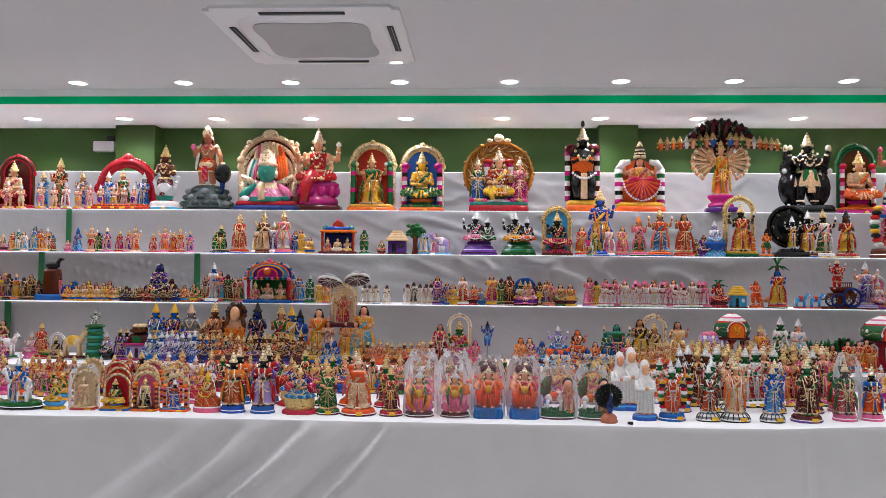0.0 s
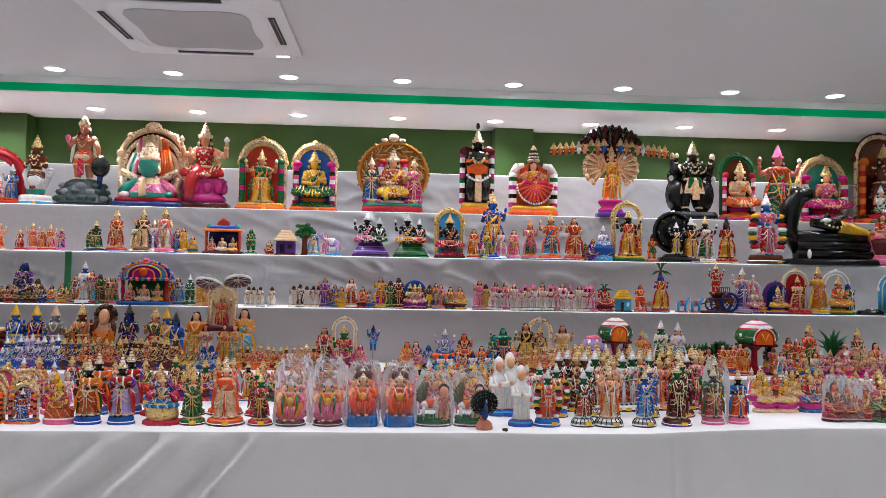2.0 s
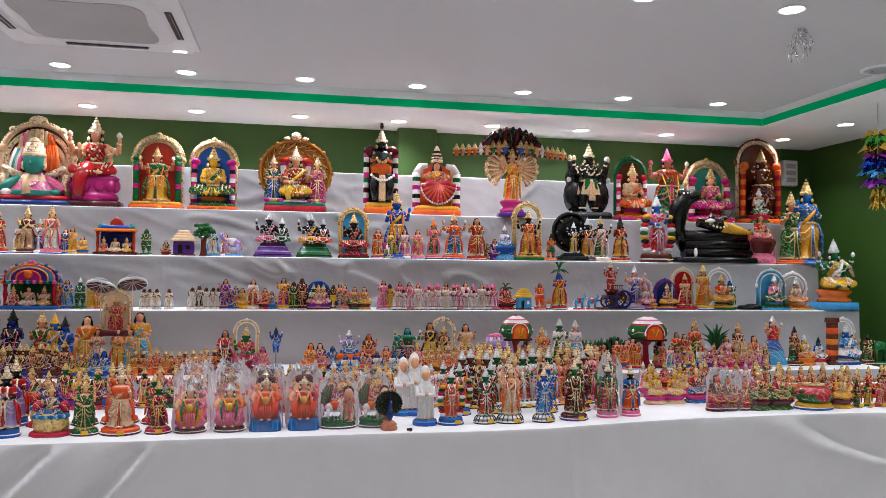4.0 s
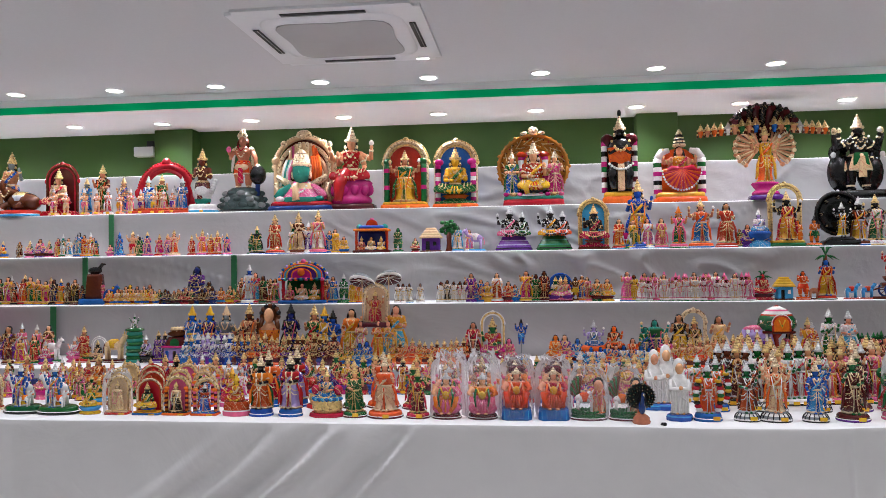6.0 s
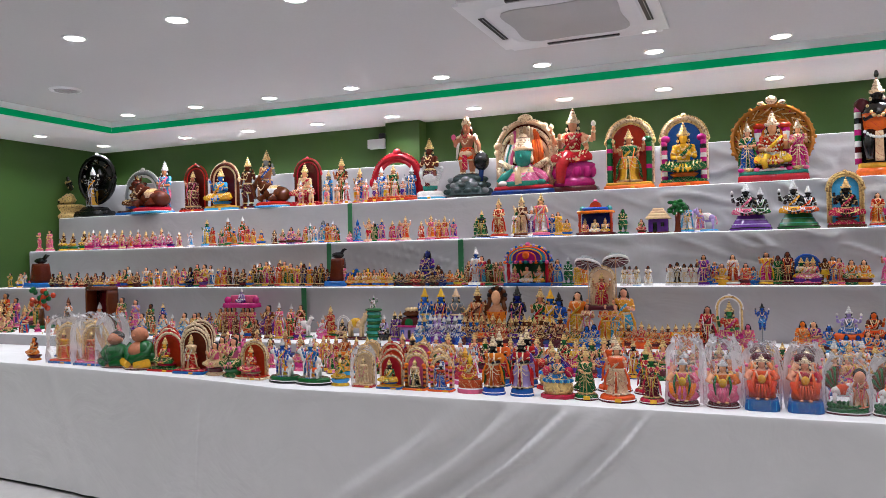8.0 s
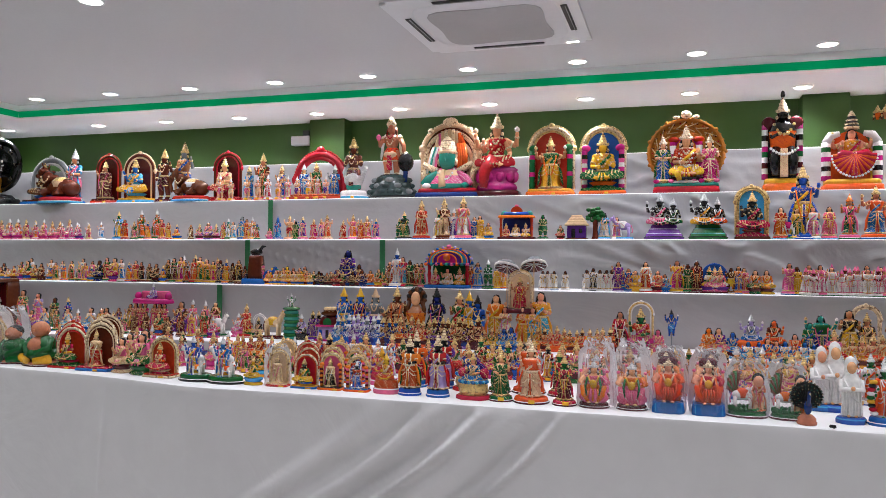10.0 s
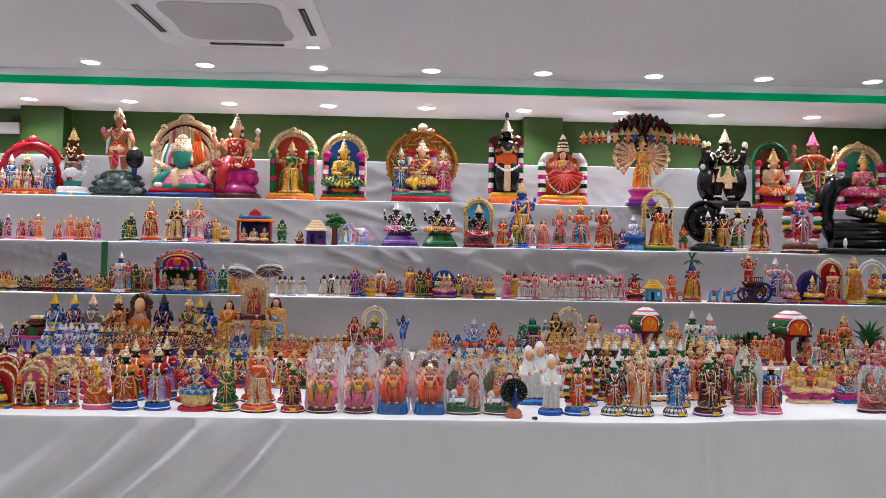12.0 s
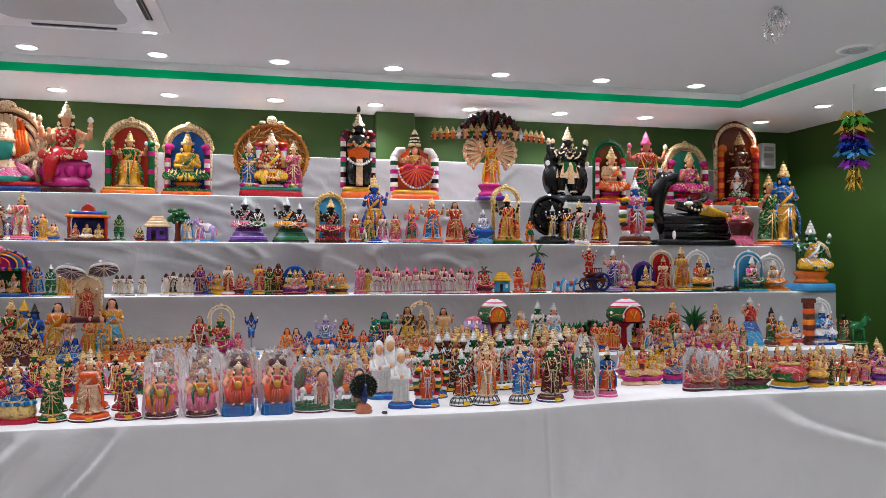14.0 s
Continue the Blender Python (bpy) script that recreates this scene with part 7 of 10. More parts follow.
standing(-2.68, 5.39, 4, 0.19, "sk YE sk rd sv", arms=1, turn=-8)
standing(-2.60, 5.39, 4, 0.18, "sk PK cr rd sv", arms=1, turn=-4)
standing(-2.53, 5.39, 4, 0.19, "sk PU sk rd sv", arms=1, turn=-6)
standing(-3.38, 5.39, 4, 0.19, "sk CR sk rd sv", arms=1, turn=2)
standing(-3.48, 5.39, 4, 0.22, "sk PK sk rd sv", arms=1, turn=6)
shrine(-0.78, 5.47, 4, 0.55, 0.35, "wd YE GN or gd", arch="pg", back="rd", pillars="gn/gn/gn/mg", arms=4, posed="stand", inner=0.86)
shrine(-0.41, 5.47, 4, 0.53, 0.33, "ye GN YE or gd", arch="pg", back="bl", pillars="mg/wh/pk/bk")
wheel_shrine(0.15, 5.47, 4, 0.58, 0.54)
dark_throne_figurine(0.76, 5.47, 4, 0.67, 0.25)
fan_skirt_figurine(1.17, 5.47, 4, 0.52, 0.35)
many_headed_figurine(1.72, 5.38, 4, 0.685, 0.845)
dark_guardian_figurine(2.35, 5.47, 4, 0.59, 0.38)
shrine(2.71, 5.47, 4, 0.53, 0.28, "sk OR CR mg gd", arch="gn", back="br", beads="gn", pillars="rd/wh/pk")
standing(3.01, 5.47, 4, 0.59, "wd GN RD or pk", wide=1.5, arms=4)
shrine(3.37, 5.47, 4, 0.54, 0.39, "sk MG PK rd gd", arch="pg", back="tl", pillars="mg/wh/rd")
shrine(3.82, 5.47, 4, 0.73, 0.40, "br MR br or gd", arch="pg", back="br", beads="br", pillars="or/rd", posed="stand")
seated(3.75, 5.38, 4, 0.29, "sk GN WH rd sv")

# figurines on the third step
standing(-6.27, 5.13, 3, 0.22, "sk PK pk pk", wide=1.25, turn=3)
standing(-6.11, 5.13, 3, 0.20, "sk PK pk pk", wide=1.25, turn=-4)
seated(-5.93, 5.13, 3, 0.18, "br YE br gn gd")
seated(-5.81, 5.13, 3, 0.17, "br YE br gn gd", turn=1)
seated(-5.67, 5.13, 3, 0.19, "br YE br gn gd", turn=-3)
standing(-5.59, 5.16, 3, 0.19, "sk MG PK pu sv", wide=1.25, turn=-6)
standing(-5.51, 5.16, 3, 0.18, "sk MG CR mg gd", wide=1.25, turn=-2)
seated(-5.42, 5.16, 3, 0.19, "sk MG PK pu sv", turn=5)
seated(-5.33, 5.16, 3, 0.19, "sk OR PK mg sv", turn=2)
standing(-5.24, 5.16, 3, 0.18, "wd PK MG mg gd", wide=1.25, turn=7)
seated(-5.14, 5.16, 3, 0.17, "sk MG CR mg gd", turn=2)
standing(-5.05, 5.16, 3, 0.18, "sk MG PK pu sv", wide=1.25, turn=7)
seated(-4.96, 5.16, 3, 0.16, "wd PK MG mg gd", turn=-1)
seated(-4.88, 5.16, 3, 0.16, "wd PK MG mg gd", turn=5)
seated(-4.78, 5.16, 3, 0.18, "sk PK wh mg gd", turn=-6)
standing(-4.70, 5.16, 3, 0.15, "sk MG PK pu sv", wide=1.25, turn=9)
seated(-5.52, 5.05, 3, 0.17, "sk PK wh mg gd", turn=-4)
standing(-5.43, 5.05, 3, 0.15, "sk MG PK pu sv", wide=1.25, turn=7)
seated(-5.33, 5.05, 3, 0.14, "sk PK wh mg gd", turn=5)
seated(-5.23, 5.05, 3, 0.15, "sk PK wh mg gd", turn=6)
standing(-5.13, 5.05, 3, 0.15, "sk MG CR mg gd", wide=1.25, turn=1)
standing(-5.03, 5.05, 3, 0.15, "sk OR PK mg sv", wide=1.25, turn=6)
seated(-4.95, 5.05, 3, 0.13, "wd PK MG mg gd", turn=-1)
seated(-4.85, 5.05, 3, 0.14, "sk PK wh mg gd")
standing(-4.75, 5.05, 3, 0.14, "sk MG PK pu sv", wide=1.25, turn=6)
standing(-4.66, 5.05, 3, 0.13, "sk MG PK pu sv", wide=1.25, turn=3)
seated(-4.58, 5.05, 3, 0.13, "sk MG PK pu sv", turn=-5)
standing(-4.48, 5.05, 3, 0.13, "sk MG CR mg gd", wide=1.25, turn=-6)
standing(-4.56, 5.13, 3, 0.14, "sk PK wh pk sv", wide=1.25, turn=-1)
standing(-4.43, 5.13, 3, 0.15, "sk CY wh bl sv", wide=1.25, turn=7)
standing(-4.28, 5.16, 3, 0.24, "gn YE cy bl gd", wide=1.25)
standing(-4.06, 5.16, 3, 0.25, "wd OR gn or sv", wide=1.25, turn=1)
standing(-3.91, 5.16, 3, 0.25, "wd OR gn or sv", wide=1.25, turn=-4)
standing(-4.13, 5.05, 3, 0.16, "wd OR rd gn", wide=1.25, turn=2)
standing(-4.04, 5.05, 3, 0.15, "sk PK gn mr gd", wide=1.25, turn=1)
standing(-3.91, 5.05, 3, 0.15, "bl YE or bl gd", wide=1.25, turn=7)
standing(-3.78, 5.05, 3, 0.16, "sk YE RD mr", wide=1.25, turn=-5)
standing(-3.78, 5.13, 3, 0.14, "sk YE RD mr", wide=1.25, turn=1)
seated(-3.70, 5.13, 3, 0.13, "bl YE or bl gd", turn=-4)
standing(-3.57, 5.13, 3, 0.12, "wd MR br br", wide=1.25, turn=6)
seated(-3.49, 5.13, 3, 0.13, "sk PK gn mr gd", turn=-3)
seated(-3.41, 5.13, 3, 0.14, "wd PU pk br", turn=8)
seated(-3.34, 5.13, 3, 0.13, "sk PK gn mr gd", turn=-8)
standing(-3.27, 5.13, 3, 0.14, "sk YE RD mr", wide=1.25, turn=4)
standing(-3.22, 5.13, 3, 0.11, "sk GN YE bl", wide=1.25, turn=5)
standing(-3.19, 5.13, 3, 0.14, "sk CY wh bl", wide=1.25, turn=8)
standing(-3.12, 5.13, 3, 0.13, "sk RD gn bl", wide=1.25)
standing(-3.05, 5.13, 3, 0.14, "bl YE or bl gd", wide=1.25, turn=-6)
standing(-3.00, 5.13, 3, 0.14, "sk RD gn bl", wide=1.25)
standing(-3.23, 5.13, 3, 0.17, "tl WH gn rd sv", wide=1.25)
standing(-3.11, 5.13, 3, 0.18, "gy CY bl br", wide=1.25)
standing(-3.07, 5.13, 3, 0.16, "wd RD or bl", wide=1.25)
standing(-3.02, 5.13, 3, 0.18, "sk OR YE bl sv", wide=1.25)
standing(-2.98, 5.13, 3, 0.12, "bl RD gn gn", wide=1.25)
seated(-2.87, 5.13, 3, 0.09, "sk PK pk pk")
standing(-2.80, 5.13, 3, 0.18, "bl CY BL pk bl", wide=1.25)
standing(-2.70, 5.13, 3, 0.19, "sk RD sk rd gd", arms=4, wide=1.25)
standing(-2.65, 5.13, 3, 0.14, "bk GN gn gn", wide=1.25)
standing(-2.59, 5.13, 3, 0.18, "bl PU pk pu gd", wide=1.25)
standing(-2.50, 5.13, 3, 0.16, "wd MG rd or gd", wide=1.25)
standing(-2.44, 5.13, 3, 0.16, "wd PU PK pu gd", wide=1.25)
standing(-2.39, 5.13, 3, 0.19, "sk OR CR pk gd", arms=4, wide=1.25)
standing(-2.26, 5.13, 3, 0.15, "sk RD rd pk gd", wide=1.25)
standing(-2.18, 5.13, 3, 0.19, "sk OR pk pu gd", arms=4, wide=1.25)
standing(-2.12, 5.13, 3, 0.15, "wd OR rd mr gd", wide=1.25)
standing(-2.07, 5.13, 3, 0.18, "sk PK rd pu gd", arms=4, wide=1.25)
standing(-2.00, 5.13, 3, 0.16, "bl PU pk pu gd", wide=1.25)
standing(-1.78, 5.13, 3, 0.21, "gn GN bk bl gd", wide=1.5)
standing(-1.82, 5.13, 3, 0.16, "gn GN gn bl gd", wide=1.25)
standing(-1.65, 5.13, 3, 0.29, "sk RD rd bl gd", wide=1.25)
standing(-1.64, 5.13, 3, 0.19, "sk RD cr rd gd", wide=1.25)
standing(-1.48, 5.13, 3, 0.30, "cr CR br br gd", wide=1.25)
standing(-1.52, 5.13, 3, 0.22, "gn YE wh bl gd", wide=1.25)
standing(-1.41, 5.13, 3, 0.23, "sk PU WH bl sv", wide=1.25)
standing(-1.34, 5.13, 3, 0.31, "sk WH pk bl gd", wide=1.25)
standing(-1.35, 5.13, 3, 0.19, "gn GN wh bl gd", wide=1.25)
standing(-1.28, 5.13, 3, 0.10, "bl NV bl bl", wide=1.25)
standing(-1.26, 5.13, 3, 0.16, "sk BL bl bl", wide=1.25)
standing(-1.22, 5.13, 3, 0.17, "sk YE ye bl", wide=1.25)
seated(-1.16, 5.13, 3, 0.12, "sk YE ye bl")
pavilion_figurine(-0.96, 5.13, 3, 0.24, 0.26)
standing(-0.78, 5.13, 3, 0.17, "gn GN gn gn", wide=1.25)
seated(-0.66, 5.13, 3, 0.10, "sk RD gn br")
toy_hut(-0.55, 5.13, 3, 0.17, 0.16)
toy_tree(-0.43, 5.13, 3, 0.22, 0.16)
standing(-0.37, 5.13, 3, 0.18, "gn WH cy bl", wide=1.25)
animal(-0.25, 5.13, 3, 0.16, "lv pk WH", base="cy", trunk=True, heads=-1, what="elephant")
standing(-0.29, 5.13, 3, 0.15, "sk PK wh bl", wide=1.25)
dark_couple_figurine(0.01, 5.13, 3, 0.33, 0.26, cushion="pu")
dark_couple_figurine(0.28, 5.13, 3, 0.33, 0.25, cushion="gn")
shrine(0.54, 5.13, 3, 0.36, 0.21, "bk RD bk br gd", arch="gd", back="cy", beads="gd")
standing(0.83, 5.13, 3, 0.47, "bl YE BL bl gd", wide=1.25)
standing(0.70, 5.08, 3, 0.20, "sk OR rd cy", wide=1.25)
standing(0.79, 5.08, 3, 0.19, "sk GN ye cy", wide=1.25)
standing(0.88, 5.08, 3, 0.20, "sk PK wh cy", wide=1.25)
standing(0.97, 5.08, 3, 0.20, "sk PK pk cy", wide=1.25)
animal(0.74, 5.08, 3, 0.14, "wh pk mg", base="gn", humped=True, heads=-1, what="cow")
standing(1.08, 5.08, 3, 0.28, "wd GN pk gn or", wide=1.1)
standing(1.22, 5.08, 3, 0.33, "wd BL or bl gd", wide=1.3, arms=4)
standing(1.38, 5.08, 3, 0.29, "wd RD rd rd", wide=1.25)
standing(1.46, 5.08, 3, 0.12, "wd RD gn bl", wide=1.25)
seated(1.51, 5.08, 3, 0.15, "wd PU pu pu")
seated(1.58, 5.08, 3, 0.25, "lv CY WH bl sv", rise=0.4)
seated(1.60, 5.08, 3, 0.14, "bl BL cy bl")
shrine(1.75, 5.08, 3, 0.43, 0.22, "bk YE RD gn gd", arch="gd", beads="gd", arms=4, posed="stand")
seated(1.72, 5.08, 3, 0.13, "or RD or bl")
seated(1.76, 5.08, 3, 0.12, "sk OR or gn")
standing(1.82, 5.08, 3, 0.17, "or OR or or", wide=1.25)
standing(1.92, 5.08, 3, 0.20, "or GN or gn bk", wide=1.25)
wheel_figurine(2.08, 5.08, 3, 0.36, 0.29)
standing(2.19, 5.08, 3, 0.32, "bk YE br bl sv", wide=1.25)
standing(2.29, 5.08, 3, 0.33, "bk GN WH gd gd", arms=4, wide=1.25)
standing(2.44, 5.08, 3, 0.33, "br YE RD gd bk", wide=1.25)
garland_figurine(2.73, 5.10, 3, 0.50, 0.27, skin="bl", robe="RD", base="br", top="PK")
serpent_couch_figurine(3.18, 5.10, 3, 0.54, 0.66)
standing(3.49, 5.10, 3, 0.26, "wd BL or mr", wide=1.25)
standing(3.63, 5.10, 3, 0.27, "sk CY pk mr", wide=1.25)
seated(3.57, 5.10, 3, 0.37, "wd PK rd mr", rise=0.5)
standing(3.83, 5.10, 3, 0.56, "wd GN GN or gd", wide=1.2)
standing(3.96, 5.10, 3, 0.66, "bl YE BL bl gd", wide=1.25)

# figurines on the second step
tower_figurine(-5.78, 4.76, 2, 0.29, 0.17)
tower_figurine(-2.76, 4.76, 2, 0.28, 0.12)
seated(-5.59, 4.72, 2, 0.10, "wd BK br mr", turn=-6)
seated(-5.54, 4.72, 2, 0.09, "br NV bk bk", turn=5)
seated(-5.48, 4.72, 2, 0.10, "br MR bk bk", turn=-2)
seated(-5.41, 4.72, 2, 0.08, "wd RD bk mr")
seated(-5.37, 4.72, 2, 0.08, "sk YE wh bl", turn=-8)
seated(-5.32, 4.72, 2, 0.09, "wd RD bk mr", turn=-5)
seated(-5.25, 4.72, 2, 0.08, "wd RD bk mr", turn=3)
seated(-5.20, 4.72, 2, 0.08, "sk MR gn br", turn=-9)
seated(-5.14, 4.72, 2, 0.09, "br MR bk bk", turn=6)
seated(-5.08, 4.72, 2, 0.09, "wd YE br bl", turn=8)
seated(-5.03, 4.72, 2, 0.10, "wd YE br bl", turn=8)
seated(-4.96, 4.72, 2, 0.09, "sk YE wh bl", turn=-1)
seated(-5.73, 4.84, 2, 0.12, "br MR bk bk", turn=-6)
seated(-5.64, 4.84, 2, 0.14, "sk MR gn br", turn=8)
seated(-5.53, 4.84, 2, 0.12, "wd RD bk mr", turn=-3)
seated(-5.43, 4.84, 2, 0.13, "sk MR gn br", turn=-9)
seated(-5.32, 4.84, 2, 0.12, "wd BK br mr", turn=4)
seated(-5.22, 4.84, 2, 0.12, "wd RD bk mr", turn=4)
seated(-5.13, 4.84, 2, 0.13, "br NV bk bk", turn=9)
seated(-4.90, 4.72, 2, 0.11, "sk YE RD mr", turn=-4)
seated(-4.83, 4.72, 2, 0.12, "sk MG YE pu", turn=-7)
seated(-4.76, 4.72, 2, 0.15, "sk RD gn bl", turn=-3)
seated(-4.69, 4.72, 2, 0.12, "sk YE RD mr", turn=-8)
seated(-4.63, 4.72, 2, 0.13, "wd MR br br", turn=8)
seated(-4.54, 4.72, 2, 0.12, "bl YE or bl gd", turn=-6)
standing(-4.49, 4.72, 2, 0.14, "sk GN YE bl", wide=1.25, turn=3)
standing(-4.41, 4.72, 2, 0.14, "bl YE or bl gd", wide=1.25, turn=-7)
standing(-4.34, 4.72, 2, 0.11, "sk RD gn bl", wide=1.25, turn=-1)
standing(-4.27, 4.72, 2, 0.13, "sk PK gn mr gd", wide=1.25, turn=-8)
standing(-4.21, 4.72, 2, 0.14, "sk MG YE pu", wide=1.25, turn=9)
seated(-4.15, 4.72, 2, 0.12, "bl YE or bl gd", turn=9)
standing(-4.97, 4.86, 2, 0.14, "wd PU pk br", wide=1.25, turn=-9)
standing(-4.87, 4.86, 2, 0.17, "sk CY wh bl", wide=1.25, turn=1)
standing(-4.77, 4.86, 2, 0.13, "wd OR rd gn", wide=1.25, turn=-7)
standing(-4.67, 4.86, 2, 0.16, "sk CY wh bl", wide=1.25, turn=9)
standing(-4.56, 4.86, 2, 0.15, "sk CY wh bl", wide=1.25, turn=-8)
standing(-4.47, 4.86, 2, 0.15, "sk MG YE pu", wide=1.25, turn=-7)
standing(-4.36, 4.86, 2, 0.17, "sk BL wh gn", wide=1.25, turn=-6)
standing(-4.27, 4.86, 2, 0.15, "wd PU pk br", wide=1.25, turn=7)
seated(-4.08, 4.72, 2, 0.16, "br NV bk bk", turn=-4)
standing(-4.01, 4.72, 2, 0.18, "sk RD gn bl", wide=1.25, turn=3)
seated(-3.94, 4.72, 2, 0.18, "sk MG YE pu", turn=-7)
standing(-3.88, 4.72, 2, 0.17, "sk BL wh gn", wide=1.25, turn=-6)
standing(-3.81, 4.72, 2, 0.15, "bl YE or bl gd", wide=1.25, turn=-8)
standing(-3.75, 4.72, 2, 0.16, "sk YE RD mr", wide=1.25, turn=-8)
standing(-3.70, 4.72, 2, 0.15, "wd BK br mr", wide=1.25, turn=-4)
standing(-3.63, 4.72, 2, 0.14, "wd BK br mr", wide=1.25, turn=-3)
seated(-3.57, 4.72, 2, 0.14, "wd BK br mr", turn=-3)
seated(-3.51, 4.72, 2, 0.13, "bl YE or bl gd", turn=-8)
standing(-3.48, 4.74, 2, 0.17, "wd BK br mr", wide=1.25, turn=-4)
standing(-3.43, 4.74, 2, 0.18, "sk MR gn br", wide=1.25, turn=-2)
standing(-3.37, 4.74, 2, 0.19, "sk MG YE pu", wide=1.25, turn=-4)
standing(-3.33, 4.74, 2, 0.15, "wd RD bk mr", wide=1.25, turn=-3)
standing(-3.26, 4.74, 2, 0.18, "wd OR rd gn", wide=1.25, turn=-8)
standing(-3.21, 4.74, 2, 0.19, "sk GN YE bl", wide=1.25, turn=4)
standing(-3.15, 4.74, 2, 0.17, "sk GN YE bl", wide=1.25, turn=-1)
standing(-3.10, 4.74, 2, 0.16, "sk MG YE pu", wide=1.25, turn=-9)
standing(-3.04, 4.74, 2, 0.17, "br NV bk bk", wide=1.25, turn=5)
standing(-2.99, 4.74, 2, 0.18, "bl YE or bl gd", wide=1.25, turn=-8)
standing(-2.94, 4.74, 2, 0.15, "br MR bk bk", wide=1.25, turn=5)
standing(-2.89, 4.74, 2, 0.17, "wd BK br mr", wide=1.25, turn=4)
standing(-2.84, 4.74, 2, 0.13, "br NV bk bk", wide=1.25, turn=-4)
standing(-3.55, 4.87, 2, 0.18, "sk OR PK br sv", wide=1.25, turn=-8)
standing(-3.44, 4.87, 2, 0.20, "sk OR PK br sv", wide=1.25, turn=-3)
standing(-3.34, 4.87, 2, 0.21, "sk RD pk bl gd", wide=1.25, turn=-4)
standing(-3.25, 4.87, 2, 0.18, "sk RD pk bl gd", wide=1.25, turn=7)
standing(-3.15, 4.87, 2, 0.19, "sk RD pk bl gd", wide=1.25, turn=3)
standing(-2.72, 4.76, 2, 0.16, "wd PK pk mg", wide=1.25)
animal(-2.66, 4.76, 2, 0.13, "bl tl bl", base="rd", what="bird")
seated(-2.64, 4.72, 2, 0.10, "sk YE OR mr", turn=8)
seated(-2.62, 4.72, 2, 0.09, "ye YE or bl", turn=-9)
seated(-2.58, 4.72, 2, 0.10, "sk YE wh bl")
seated(-2.55, 4.72, 2, 0.10, "wd YE br bl", turn=-5)
seated(-2.52, 4.72, 2, 0.10, "sk YE wh bl", turn=9)
seated(-2.49, 4.72, 2, 0.09, "ye YE or bl", turn=-9)
seated(-2.47, 4.72, 2, 0.10, "sk YE OR mr", turn=5)
seated(-2.44, 4.72, 2, 0.10, "sk YE wh bl", turn=-5)
seated(-2.41, 4.72, 2, 0.10, "sk CR ye bl", turn=-9)
seated(-2.38, 4.72, 2, 0.10, "ye YE or bl", turn=-8)
seated(-2.34, 4.72, 2, 0.09, "sk YE OR mr", turn=4)
seated(-2.32, 4.72, 2, 0.09, "sk CR ye bl", turn=-1)
seated(-2.68, 4.84, 2, 0.12, "ye YE or bl", turn=-4)
seated(-2.65, 4.84, 2, 0.12, "sk YE OR mr", turn=-6)
seated(-2.59, 4.84, 2, 0.12, "sk YE wh bl", turn=-1)
seated(-2.56, 4.84, 2, 0.13, "ye YE or bl", turn=7)
seated(-2.51, 4.84, 2, 0.12, "wd YE br bl", turn=-4)
seated(-2.46, 4.84, 2, 0.12, "sk YE OR mr", turn=-5)
seated(-2.42, 4.84, 2, 0.13, "wd YE br bl", turn=5)
seated(-2.30, 4.74, 2, 0.10, "sk MR gn br", turn=-2)
seated(-2.26, 4.74, 2, 0.10, "br NV bk bk", turn=6)
seated(-2.24, 4.74, 2, 0.09, "br MR bk bk", turn=2)
seated(-2.20, 4.74, 2, 0.09, "wd BK br mr", turn=3)
seated(-2.17, 4.74, 2, 0.10, "wd BK br mr", turn=5)
seated(-2.13, 4.74, 2, 0.11, "wd RD bk mr", turn=-3)
seated(-2.05, 4.76, 2, 0.25, "nv NV PU nv")
seated(-1.97, 4.76, 2, 0.15, "br MR br nv")
seated(-2.10, 4.76, 2, 0.14, "nv NV bk nv")
seated(-2.10, 4.70, 2, 0.11, "wd RD bk mr")
seated(-2.06, 4.70, 2, 0.10, "sk MR gn br", turn=-3)
seated(-2.02, 4.70, 2, 0.09, "br NV nv nv", turn=1)
seated(-1.99, 4.70, 2, 0.10, "br MR bk bk", turn=6)
seated(-1.95, 4.70, 2, 0.10, "wd BK br mr", turn=6)
seated(-1.92, 4.70, 2, 0.11, "br NV nv nv", turn=8)
seated(-1.87, 4.72, 2, 0.11, "wd RD or cy")
seated(-1.81, 4.72, 2, 0.12, "sk RD gn ye")
seated(-1.76, 4.72, 2, 0.10, "sk GN ye pk")
standing(-1.73, 4.72, 2, 0.17, "sk RD br bl", wide=1.25)
standing(-1.68, 4.72, 2, 0.26, "bl WH wh bl sv", wide=1.25)
standing(-1.64, 4.72, 2, 0.20, "sk CY rd br", wide=1.25)
standing(-1.59, 4.72, 2, 0.18, "br MR gn br", wide=1.25)
standing(-1.54, 4.72, 2, 0.16, "sk RD br gn", wide=1.25)
standing(-1.51, 4.72, 2, 0.16, "wd GN pk br", wide=1.25)
pavilion_figurine(-1.32, 4.72, 2, 0.28, 0.31, great=True)
standing(-1.18, 4.72, 2, 0.14, "sk RD or mr", wide=1.25)
standing(-1.13, 4.72, 2, 0.17, "wd CY bl bl", wide=1.25)
standing(-1.06, 4.72, 2, 0.19, "gn GN gn gn sv", wide=1.25)
standing(-1.00, 4.72, 2, 0.14, "sk YE ye bl", wide=1.25)
standing(-0.96, 4.72, 2, 0.13, "sk YE or bl", wide=1.25)
standing(-0.71, 4.72, 2, 0.12, "br wh wh wh", wide=1.25)
standing(-0.68, 4.72, 2, 0.12, "br wh WH wh", wide=1.25)
standing(-0.64, 4.72, 2, 0.12, "br wh wh cy", wide=1.25)
